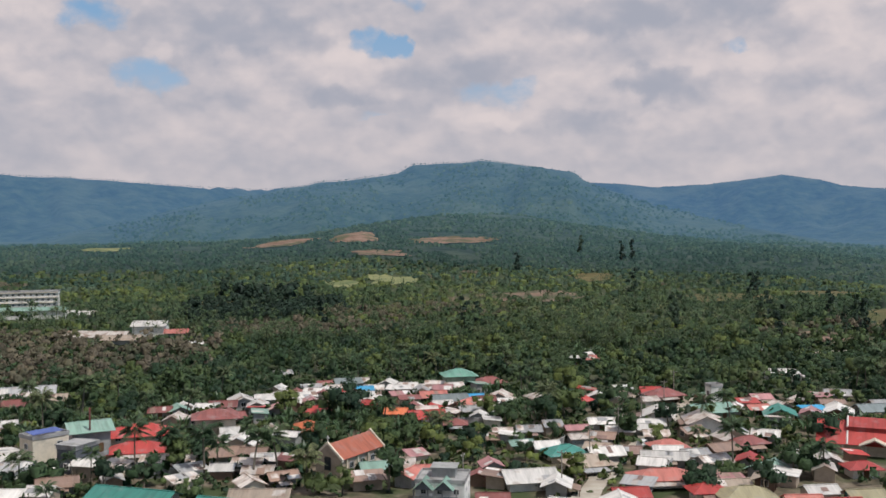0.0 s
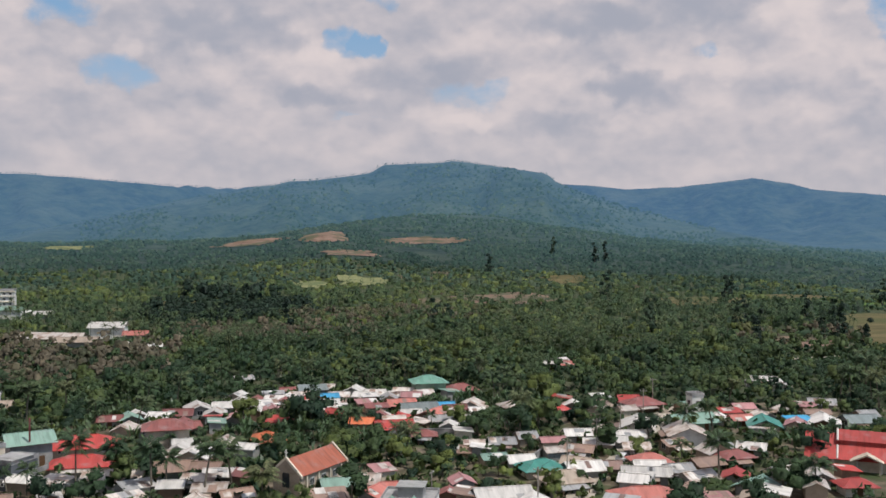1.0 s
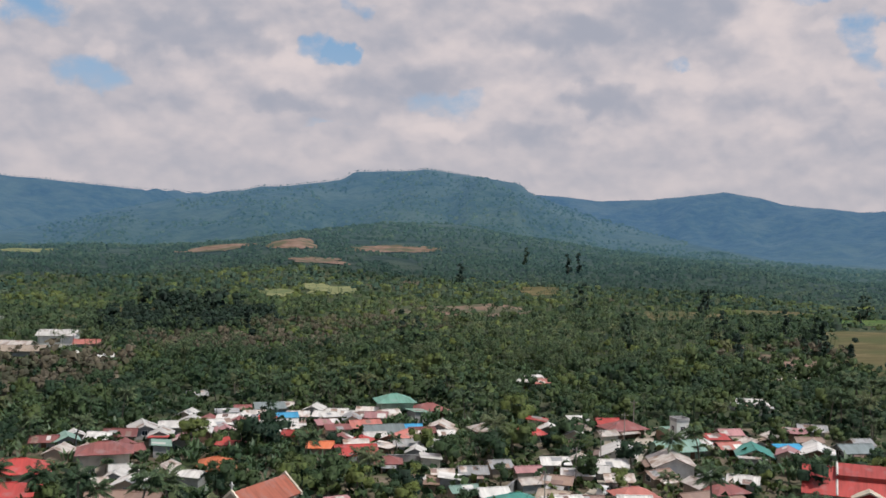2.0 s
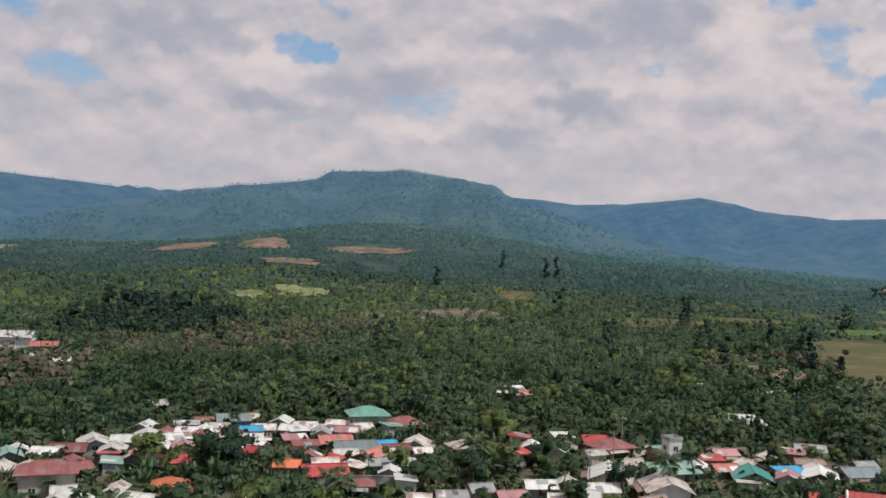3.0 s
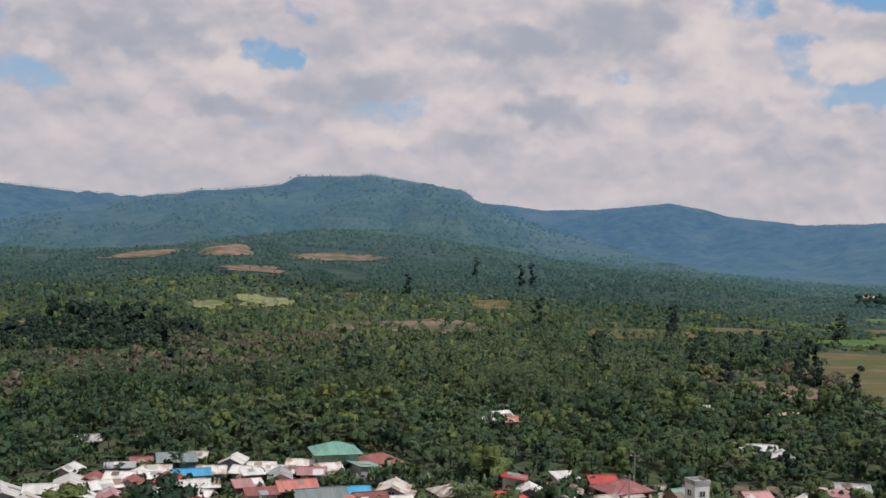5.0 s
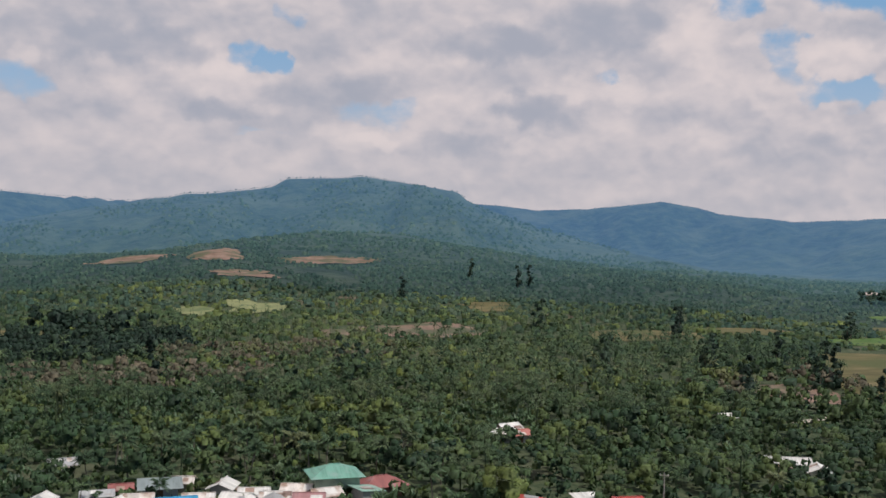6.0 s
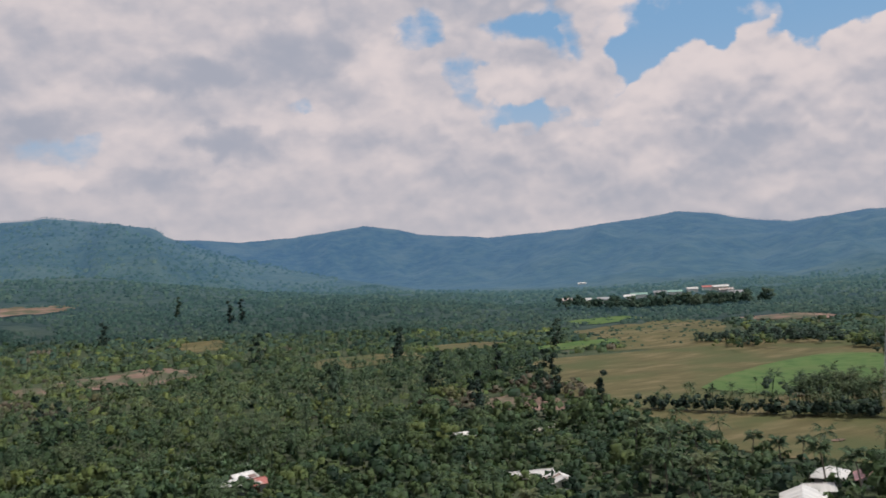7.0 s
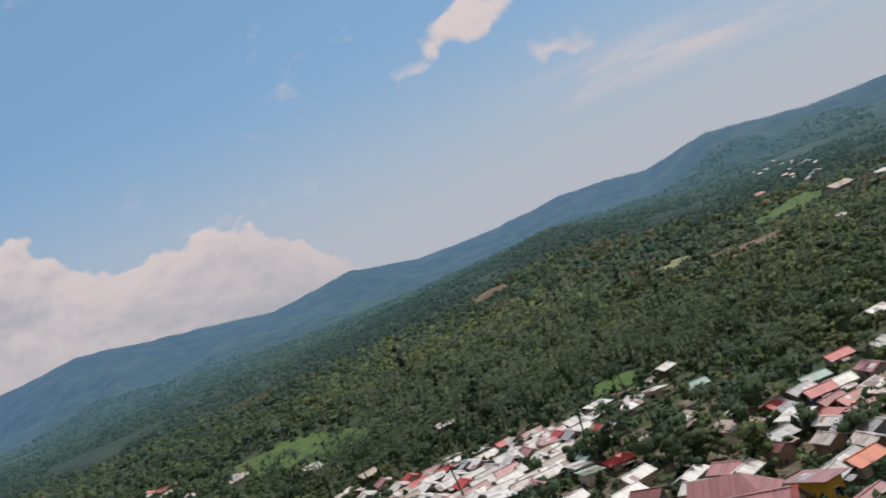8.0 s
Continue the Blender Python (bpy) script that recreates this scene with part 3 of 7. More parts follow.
def strip(name, points, width, mat, label, category, lift=0.35):
    """A road along points."""
    v, q = [], []
    pts = [Vector((p[0], p[1], 0)) for p in points]
    fine_pts = []
    for a, b in zip(pts[:-1], pts[1:]):
        k = max(2, int((b - a).length / 4))
        fine_pts += [a.lerp(b, i / k) for i in range(k)]
    fine_pts.append(pts[-1])
    for i, p in enumerate(fine_pts):
        d = (fine_pts[min(i + 1, len(fine_pts) - 1)] - fine_pts[max(i - 1, 0)]).normalized()
        s = Vector((-d.y, d.x, 0)) * width / 2 * (1 + 0.15 * math.sin(i * 1.7))
        for e in (p - s, p + s):
            v.append((e.x, e.y, float(height(e.x, e.y)) + lift))
        CLEAR_DISCS.append((p.x, p.y, width * 0.5 + 1.5))
    q = [(2 * i, 2 * i + 1, 2 * i + 3, 2 * i + 2)[::-1] for i in range(len(fine_pts) - 1)]
    return tagged(new(name, mesh_quads(name, v, q, [mat])), label, category, kind="structure")


CLEAR, CLEAR_DISCS = [], []                         # where no tree stands

# ---- fields, bare earth and roads ----
patch("town_ground", 22, 196, 112, 54, 0, M["earth"], "trodden brown earth of the town's yards", "ground", 0.12, 51, 0.2, False)
patch("town_ground", 200, 118, 54, 62, 0, M["earth"], "trodden brown earth of the eastern yards", "ground", 0.12, 52, 0.2, False)
patch("dry_field", 295, 340, 84, 150, -22, M["dry_field"], "wide dry grass field below the hills", "field", 0.25, 1, 0.18)
patch("rice_field", 312, 352, 62, 26, 18, M["green_field"], "bright green rice strip in the dry field", "field", 0.55, 2, 0.15)
patch("dry_field", 408, 548, 48, 84, -32, M["dry_field"], "dry grass field reaching between belts of trees", "field", 0.3, 41, 0.35)
patch("rice_field", 462, 652, 34, 18, 10, M["green_field"], "green paddy between belts of trees", "field", 0.5, 3)
patch("rice_field", 330, 520, 26, 12, 0, M["green_field"], "green paddy beside the dry field", "field", 0.5, 4)
patch("grass_clearing", 218, 546, 32, 24, -15, M["dry_field"], "olive grass clearing among palms", "field", 0.5, 5)
patch("grass_clearing", 292, 566, 28, 20, 5, M["dry_field"], "olive grass clearing among trees", "field", 0.5, 6)
patch("stubble_field", 497, 527, 30, 15, -40, M["soil"], "pinkish bare field at the wood's edge", "field", 0.6, 7)
patch("grass_clearing", 362, 178, 42, 21, 38, M["green_field"], "green meadow ringed by trees", "field", 0.4, 8, 0.15)
patch("grass_clearing", 530, -86, 34, 15, -50, M["green_field"], "green meadow on the slope", "field", 0.6, 9)
patch("grass_clearing", 472, -2, 15, 8, -40, M["yellow_field"], "light green clearing on the slope", "field", 0.6, 10)
patch("grass_clearing", 262, 77, 10, 7, -30, M["green_field"], "small green lawn among trees", "field", 0.4, 11)
patch("bare_slope", 443, -26, 18, 20, 0, M["soil"], "red earth slope cut into the wood", "bare earth", 0.6, 12, 0.4)
patch("bare_slope", 626, 80, 16, 12, 0, M["soil"], "small scar of reddish rock and earth", "bare earth", 0.8, 13, 0.4)
patch("bare_yard", 195, 372, 14, 24, 0, M["soil"], "bare red earth yard among trees", "bare earth", 0.4, 14, 0.35)
patch("bare_slope", 112, 575, 30, 26, 0, M["soil"], "bare red earth terrace among palms", "bare earth", 0.5, 15, 0.35)
patch("bare_slope", 66, 566, 8, 14, 0, M["soil"], "small bare red earth patch", "bare earth", 0.5, 16, 0.35)
patch("bare_mound", 9, 925, 20, 40, 0, M["soil"], "rounded bare red earth mound", "bare earth", 1.0, 17, 0.35, True, 3.5)
patch("bare_slope", 92, 922, 46, 18, 42, M["soil"], "long bare red earth strip on the hill", "bare earth", 1.0, 18, 0.6)
patch("bare_slope", 32, 788, 25, 22, 10, M["soil"], "bare red earth field on the hill", "bare earth", 0.9, 19, 0.7)
patch("bare_slope", -58, 920, 25, 24, 0, M["soil"], "faded bare earth on the hillside", "bare earth", 0.9, 20, 0.7)
patch("crop_field", -220, 920, 22, 30, 0, M["yellow_field"], "yellow-green crop on the hillside", "field", 0.9, 21)
patch("crop_field", 0, 634, 11, 15, 0, M["yellow_field"], "bright yellow-green crop patch", "field", 0.7, 22, 0.6)
patch("crop_field", 31, 655, 17, 20, 0, M["yellow_field"], "bright yellow-green crop field", "field", 0.7, 23, 0.6)
patch("grass_clearing", 178, 686, 15, 18, 0, M["dry_field"], "tan grass clearing on the low hill", "field", 0.7, 24)
patch("grass_clearing", -77, 557, 14, 20, 0, M["dry_field"], "tan clearing beside the dark wood", "field", 0.6, 25)
patch("grass_clearing", -107, 532, 10, 11, 0, M["dry_field"], "tan clearing near the school", "field", 0.5, 26)
patch("pale_earth", 206, 262, 2.0, 1.2, 0, M["soil"], "pale scraped earth in the field", "bare earth", 0.45, 27)
patch("pale_earth", 262, 318, 6, 3, 30, M["soil"], "pale bare earth in the field", "bare earth", 0.8, 28)

patch("bare_yard", 418, 306, 16, 10, 20, M["soil"], "bare reddish earth yard beside the field", "bare earth", 0.5, 31, 0.4)
patch("bare_yard", 544, 359, 12, 8, 0, M["soil"], "small bare red earth patch on the slope", "bare earth", 0.6, 32, 0.4)
patch("bare_earth", 274, 261, 10, 3, 30, M["soil"], "pale worn streak in the dry field", "bare earth", 0.5, 33, 0.5)
for spot_ in ((-44, 207, 8), (-40, 194, 6), (-47, 202, 5), (89, 225, 5), (87, 219, 4), (90, 229, 4)):
    CLEAR_DISCS.append(spot_)                       # kept free of trees so these houses show in the camera's view
strip("road", [(30, 140), (40, 160), (50, 180), (60, 196), (70, 212), (80, 229), (87, 243), (92, 253)], 4.2, M["road"], "pale concrete street through the town", "road")
strip("road", [(178, 213), (187, 222), (193, 231), (196, 239), (204, 243), (213, 243), (222, 237), (231, 224), (237, 218), (250, 210), (262, 200)], 5.0, M["road"], "pale dusty road bending round the field", "road", 0.45)
strip("track", [(160, 327), (174, 332), (190, 337)], 3.0, M["road"], "pale dirt track to the yard", "road")
strip("track", [(238, 268), (231, 252), (222, 238)], 0.8, M["road"], "thin footpath across the field", "path", 0.5)
strip("track", [(238, 80), (244, 74), (253, 68)], 3.5, M["road"], "pale dirt track between houses", "road")


# ---- houses ----
def window_mesh(w, h):
    t = 0.09
    pieces = [box(-w / 2, -0.06, 0, -w / 2 + t, 0.06, h), box(w / 2 - t, -0.06, 0, w / 2, 0.06, h), box(-w / 2 + t, -0.06, 0, w / 2 - t, 0.06, t), box(-w / 2 + t, -0.06, h - t, w / 2 - t, 0.06, h), box(-0.03, -0.05, t, 0.03, 0.05, h - t)]
    return mesh_from("window", *joined(*pieces), [M["frame"]]), mesh_from("pane", *box(-w / 2 + t, -0.02, t, w / 2 - t, 0.02, h - t), [M["glass"]])


WINDOW, PANE = window_mesh(1.3, 1.2)
DOOR = mesh_from("door", *box(-0.5, -0.05, 0, 0.5, 0.05, 2.05), [M["door"]])
HOUSES = []
STREETS = list(CLEAR_DISCS)
HOUSE_COUNT = [0]
SHADES = dict(dullred="faded dark red", rustwhite="rust-streaked white", rust="rusty brown", purple="purplish brown", sage="pale sage green", slate="slate grey-green", tan="weathered tan", olive="olive tan")


def put(me, name, parent, x, y, z, turn):
    ob = new(name, me)
    ob.parent = parent
    ob.matrix_local = pose(x, y, z, 0, 0, turn)
    return ob


def roof_mesh(kind, w, d, rise_, eave, over, mat):
    """The sheets of a roof; its ridge runs along x."""
    a, b, e, t = w / 2 + over, d / 2 + over, eave, 0.10
    drop = over * rise_ / (d / 2)
    lo, hi = e - drop, e + rise_
    if kind == "gable":
        p = [slab([(-a, -b, lo), (a, -b, lo), (a, 0, hi), (-a, 0, hi)], t), slab([(a, b, lo), (-a, b, lo), (-a, 0, hi), (a, 0, hi)], t), box(-a, -0.14, hi - 0.02, a, 0.14, hi + 0.07)]
    elif kind == "hip":
        k = max(a - b * 0.95, a * 0.12)
        p = [slab([(-a, -b, lo), (a, -b, lo), (k, 0, hi), (-k, 0, hi)], t), slab([(a, b, lo), (-a, b, lo), (-k, 0, hi), (k, 0, hi)], t), slab([(a, -b, lo), (a, b, lo), (k, 0, hi)], t), slab([(-a, b, lo), (-a, -b, lo), (-k, 0, hi)], t), box(-k, -0.14, hi - 0.02, k, 0.14, hi + 0.07)]
    elif kind == "shed":
        p = [slab([(-a, -b, e + 0.05), (a, -b, e + 0.05), (a, b, e + rise_), (-a, b, e + rise_)], t)]
    else:
        p = [box(-a, -b, e, a, b, e + 0.22), box(-a, -b, e + 0.22, a, -b + 0.18, e + 0.75), box(-a, b - 0.18, e + 0.22, a, b, e + 0.75), box(-a, -b + 0.18, e + 0.22, -a + 0.18, b - 0.18, e + 0.75), box(a - 0.18, -b + 0.18, e + 0.22, a, b - 0.18, e + 0.75)]
    return mesh_from("roof", *joined(*p), [mat])


def loose_sheets(root, kind, w, d, rise_, eave, over, rng, count):
    """Odd sheets of another age nailed over a roof."""
    a, b = w / 2 + over, d / 2 + over
    lo, hi = eave - over * rise_ / (d / 2), eave + rise_
    for k in range(count):
        u0, t0 = rng.uniform(-a, a * 0.5), rng.choice((0.02, 0.3, 0.5))
        u1, t1 = min(u0 + rng.uniform(0.8, 2.2), a), min(t0 + rng.uniform(0.4, 0.7), 0.97)
        sy = -1 if kind == "shed" else rng.choice((-1, -1, 1))
        if kind == "shed":
            rows_ = [(-b + 2 * b * t, eave + 0.05 + (rise_ - 0.05) * t + 0.03) for t in (t0, t1)]
        else:
            rows_ = [(sy * b * (1 - t), lo + (hi - lo) * t + 0.03) for t in (t0, t1)]
        (y0, z0), (y1, z1) = rows_
        sheet = slab([(u0, y0, z0), (u1, y0, z0), (u1, y1, z1), (u0, y1, z1)][::-sy], 0.02)
        part("roof_sheet", mesh_from("roof_sheet", *sheet, [M["roof_" + rng.choice(("rust", "white", "rustwhite", "grey", "brown", "white"))]]), root)


def wall_mesh(kind, w, d, eave, rise_, mat):
    a, b = w / 2, d / 2
    v, f = box(-a, -b, -1.5, a, b, eave)
    if kind == "gable":
        v, f = joined((v, f), ([(-a, -b, eave), (-a, b, eave), (-a, 0, eave + rise_ - 0.12), (-a + 0.2, -b, eave), (-a + 0.2, b, eave), (-a + 0.2, 0, eave + rise_ - 0.12)], [(0, 2, 1), (3, 4, 5), (0, 3, 5, 2), (1, 2, 5, 4)]),
                      ([(a - 0.2, -b, eave), (a - 0.2, b, eave), (a - 0.2, 0, eave + rise_ - 0.12), (a, -b, eave), (a, b, eave), (a, 0, eave + rise_ - 0.12)], [(0, 2, 1), (3, 4, 5), (0, 3, 5, 2), (1, 2, 5, 4)]))
    elif kind == "shed":
        v, f = joined((v, f), ([(-a, -b, eave), (a, -b, eave), (a, b, eave), (-a, b, eave), (-a, b, eave + rise_ - 0.15), (a, b, eave + rise_ - 0.15)], [(3, 2, 5, 4), (0, 4, 5, 1), (0, 3, 4), (1, 5, 2)]))
    return mesh_from("wall", v, f, [mat])


def house(x, y, w, d, turn, kind, roof, wall="cream", storeys=1, pitch=0.42, over=0.9, bare=False, eave=0.0, label="", category="house", group="houses of the town"):
    """A house with its ridge turned by that many degrees from the x axis."""
    HOUSE_COUNT[0] += 1
    rng = random.Random(HOUSE_COUNT[0])
    eave = eave or 2.7 * storeys - 0.45 + rng.uniform(-0.25, 0.15)
    rise_ = pitch * d / 2 if kind != "shed" else 0.16 * d
    HOUSES.append((x, y, w, d, turn))
    root = new("house")
    root.matrix_world = pose(x, y, float(height(x, y)), 0, 0, turn)
    shade = SHADES.get(roof, roof)
    tagged(root, label or f"{'two' if storeys == 2 else 'three' if storeys > 2 else 'single'}-storey house with {wall} walls and {shade} {kind if kind != 'shed' else 'lean-to'} roof", category, group)
    part("wall", wall_mesh(kind, w, d, eave, rise_, M["wall_" + wall]), root)
    part("roof", roof_mesh(kind, w, d, rise_, eave, over if kind != "flat" else 0.12, M["roof_" + roof] if kind != "flat" else M["concrete"]), root)
    if kind in ("gable", "hip") and storeys == 1 and not bare and rng.random() < 0.6:
        # a lean-to of other sheets along one side
        aw, ad, ax = w * rng.uniform(0.4, 0.8), rng.uniform(1.6, 2.6), w * rng.uniform(-0.12, 0.12)
        sy = -1 if rng.random() < 0.7 else 1
        y0, y1, zt = sy * (d / 2 + 0.05), sy * (d / 2 + ad), eave - 0.42
        sheet = slab([(ax - aw / 2, y1, zt - 0.5), (ax + aw / 2, y1, zt - 0.5), (ax + aw / 2, y0, zt), (ax - aw / 2, y0, zt)][::-sy], 0.06)
        part("lean_to_roof", mesh_from("lean_to_roof", *sheet, [M["roof_" + rng.choice(["rust", "rustwhite", "grey", "tan", "rust", "brown"])]]), root, "rusty lean-to roof along one side")
        for px in (ax - aw / 2 + 0.15, ax + aw / 2 - 0.15):
            part("post", mesh_from("post", *box(px - 0.07, y1 - 0.07 - 0.15 * sy, -1, px + 0.07, y1 + 0.07 - 0.15 * sy, zt - 0.5), [M["wall_brown"]]), root)
    if kind in ("gable", "shed") and not bare and storeys == 1 and roof in ("white", "rustwhite", "rust", "grey", "tan", "pink", "salmon", "dullred", "brown"):
        loose_sheets(root, kind, w, d, rise_, eave, over, rng, rng.choice((1, 2, 3)))
    n = max(1, round(w / d))
    for i in range(n):
        u = ((i + 0.5) / n - 0.5) * w
        CLEAR_DISCS.append((x + u * math.cos(radians(turn)), y + u * math.sin(radians(turn)), 0.5 * d + (1.7 if not bare else 3.0)))
    if bare:
        away = Vector((HUB[0] - x, HUB[1] - y)).normalized()
        for k in (6, 12):
            CLEAR_DISCS.append((x + away.x * k, y + away.y * k, 0.4 * w + 1.0))
    if bare:
        return root
    for s in range(int(storeys)):
        z = s * 2.75 + 0.95
        if z + 1.2 > eave:
            continue
        for side, length, off, spin in ((0, w, d / 2, 0), (1, d, w / 2, 90), (2, w, d / 2, 180), (3, d, w / 2, 270)):
            k = max(1, int(length / 3.4))
            for i in range(k):
                u = (i + 0.5) / k * length - length / 2
                a = radians(spin)
                px, py = u * math.cos(a) + (off + 0.03) * math.sin(a), u * math.sin(a) - (off + 0.03) * math.cos(a)
                if s == 0 and side in (0, 2) and i == k // 2:
                    put(DOOR, "door", root, px, py, 0.0, spin)
                elif rng.random() < 0.85:
                    put(PANE, "pane", put(WINDOW, "window", root, px, py, z, spin), 0, 0, 0, 0)
    return root


house(-86.9, 271.2, 15.5, 7.8, 12, "gable", "grey", "white")
house(-83.9, 253.0, 5.7, 4.3, 8, "gable", "dullred", "tan")
house(-76.5, 261.7, 6.4, 4.8, 5, "gable", "tan", "tan")
house(-65.3, 195.0, 4.3, 3.2, -10, "gable", "white", "grey")
house(-61.1, 185.5, 5.6, 4.2, 3, "gable", "grey", "cream")
house(-55.4, 178.7, 5.0, 3.7, 19, "shed", "white", "grey")
house(-50.2, 173.9, 5.5, 4.1, 15, "gable", "rust", "grey")
house(-56.5, 167.6, 4.0, 3.2, -7, "gable", "white", "grey")
house(-77.0, 227.5, 4.0, 3.2, 21, "gable", "white", "grey")
house(-44.9, 215.2, 12.4, 7.4, 10, "hip", "red", "cream")
house(-41.8, 199.2, 10.0, 6.0, 5, "hip", "red", "cream")
house(-33.7, 188.3, 9.0, 4.0, -8, "gable", "rustwhite", "brown")
house(-28.5, 180.8, 4.0, 3.2, 27, "shed", "grey", "white")
house(-24.0, 193.9, 6.1, 4.6, 10, "gable", "rust", "grey")
house(-21.6, 202.4, 6.2, 5.6, 80, "gable", "white", "cream")
house(-29.0, 218.0, 8.6, 6.2, 8, "hip", "dullred", "cream", storeys=2, label="two-storey cream house with a dull red hipped roof")
house(-26.6, 230.6, 4.0, 3.2, 23, "gable", "dullred", "tan")
house(-30.7, 246.4, 5.5, 4.1, 1, "gable", "dullred", "grey")
house(-44.9, 240.1, 4.1, 3.2, 6, "gable", "dullred", "grey")
house(-40.8, 240.9, 4.8, 3.6, 108, "gable", "sage", "grey")
house(-34.5, 243.9, 4.0, 3.2, -14, "gable", "white", "grey")
house(-26.7, 251.0, 6.6, 4.9, 103, "gable", "white", "grey")
house(-20.6, 253.6, 4.7, 3.5, 3, "gable", "white", "grey")
house(-16.9, 258.0, 5.6, 4.2, 94, "gable", "white", "tan")
house(-13.8, 261.3, 4.0, 3.2, 79, "gable", "dullred", "tan")
house(-35.0, 229.4, 4.0, 3.2, 87, "gable", "rustwhite", "grey")
house(-22.2, 245.3, 4.9, 3.7, 91, "gable", "white", "grey")
house(-17.1, 239.6, 4.8, 3.6, 90, "gable", "pink", "grey")
house(-18.5, 184.2, 4.4, 3.3, -12, "gable", "rustwhite", "grey")
house(-16.1, 178.2, 4.3, 3.2, -5, "gable", "rustwhite", "brown")
house(-11.6, 174.4, 4.0, 3.2, 20, "gable", "rust", "grey")
house(-15.7, 188.6, 4.0, 3.2, -3, "gable", "white", "grey")
house(-14.4, 161.8, 8.5, 3.4, -5, "gable", "tan", "grey")
house(-8.7, 217.7, 4.9, 3.7, -1, "hip", "orange", "tan")
house(-7.1, 211.6, 4.0, 3.2, 70, "gable", "orange", "tan")
house(-7.0, 236.1, 5.4, 4.0, 5, "hip", "red", "cream")
house(-10.9, 256.2, 4.0, 3.2, 22, "gable", "white", "grey")
house(-8.7, 262.4, 4.0, 3.2, -9, "gable", "white", "grey")
house(-5.8, 265.3, 4.0, 3.2, 75, "gable", "white", "tan")
house(-2.8, 267.4, 4.0, 3.2, 2, "gable", "rustwhite", "grey")
house(-1.7, 250.4, 4.0, 3.2, -13, "gable", "white", "grey")
house(0.9, 254.4, 4.0, 3.2, 4, "gable", "white", "grey")
house(6.1, 256.4, 4.0, 3.2, 5, "gable", "white", "grey")
house(5.2, 248.3, 4.0, 3.2, -18, "gable", "white", "tan")
house(7.4, 266.5, 4.0, 3.2, -3, "gable", "rustwhite", "grey")
house(0.5, 274.5, 6.1, 4.6, 5, "shed", "slate", "grey")
house(11.5, 274.9, 4.4, 3.4, 75, "gable", "white", "grey")
house(3.6, 264.5, 5.6, 4.2, 6, "gable", "blue", "grey", pitch=0.25, label="low house under bright blue roof sheets")
house(13.9, 266.2, 4.0, 3.2, -21, "gable", "white", "grey")
house(16.9, 268.5, 4.0, 3.2, -6, "gable", "white", "grey")
house(20.4, 265.8, 4.0, 3.2, -7, "gable", "white", "grey")
house(24.5, 269.5, 4.0, 3.2, -15, "gable", "rustwhite", "grey")
house(26.1, 263.3, 4.0, 3.2, -8, "gable", "pink", "grey")
house(29.2, 265.8, 4.0, 3.2, 14, "gable", "rustwhite", "grey")
house(31.3, 270.9, 8.1, 6.5, 5, "hip", "green", "green", storeys=2)
house(40.0, 271.8, 7.5, 5.3, 15, "hip", "dullred", "brown")
house(22.4, 253.4, 5.8, 4.3, 10, "gable", "salmon", "dark")
house(25.9, 245.0, 7.8, 5.8, 8, "gable", "slate", "grey")
house(32.2, 248.3, 4.4, 3.3, 5, "gable", "blue", "white")
house(30.9, 232.1, 7.0, 3.5, 5, "gable", "grey", "white")
house(39.6, 249.3, 5.8, 4.3, 73, "gable", "rustwhite", "grey")
house(20.2, 235.3, 4.0, 3.2, 60, "hip", "red", "cream")
house(18.4, 225.2, 7.1, 5.3, 5, "gable", "red", "tan")
house(28.5, 237.1, 6.8, 5.1, 55, "gable", "salmon", "brown")
house(24.2, 216.5, 4.0, 3.2, -5, "hip", "dullred", "grey")
house(11.7, 231.8, 4.0, 3.2, -9, "gable", "orange", "tan")
house(29.2, 201.4, 4.0, 3.2, -12, "gable", "rust", "tan")
house(50.2, 246.5, 6.6, 4.6, 12, "hip", "rustwhite", "brown")
house(58.4, 241.2, 6.2, 5.0, 8, "hip", "red", "cream")
house(38.9, 206.1, 4.0, 3.2, -2, "gable", "grey", "grey")
house(4.9, 178.9, 4.1, 3.2, 10, "gable", "sage", "grey")
house(3.2, 170.7, 5.1, 3.9, 8, "shed", "rust", "tan")
house(9.1, 180.8, 5.6, 4.2, -10, "gable", "rustwhite", "grey")
house(10.6, 171.6, 4.0, 3.2, 60, "gable", "salmon", "grey")
house(14.8, 175.0, 4.0, 3.2, 0, "gable", "salmon", "grey")
house(31.6, 167.7, 8.1, 5.7, 5, "gable", "white", "white")
house(26.2, 168.7, 4.0, 3.2, 70, "shed", "rust", "tan")
house(35.6, 162.7, 4.6, 3.5, 73, "gable", "white", "grey")
house(42.4, 186.5, 6.9, 5.2, 10, "hip", "teal", "cream")
house(44.7, 177.5, 7.5, 5.6, 10, "hip", "tan", "cream")
house(39.6, 191.3, 4.0, 3.2, 6, "gable", "white", "grey")
house(23.4, 155.5, 4.0, 3.2, -6, "gable", "dullred", "tan")
house(34.4, 150.3, 4.0, 3.2, -28, "gable", "white", "tan")
house(56.4, 212.5, 4.3, 3.3, -3, "gable", "white", "grey")
house(62.8, 206.4, 4.0, 3.2, -18, "gable", "white", "grey")
house(66.9, 209.5, 4.5, 3.4, -3, "gable", "white", "grey")
house(64.9, 199.4, 4.0, 3.2, -7, "gable", "rustwhite", "grey")
house(53.2, 198.6, 4.3, 3.2, -26, "gable", "rust", "grey")
house(49.9, 184.7, 5.5, 4.2, 5, "gable", "white", "grey")
house(49.9, 189.0, 4.0, 3.2, -30, "gable", "tan", "grey")
house(54.6, 185.4, 4.0, 3.2, -11, "gable", "brown", "tan")
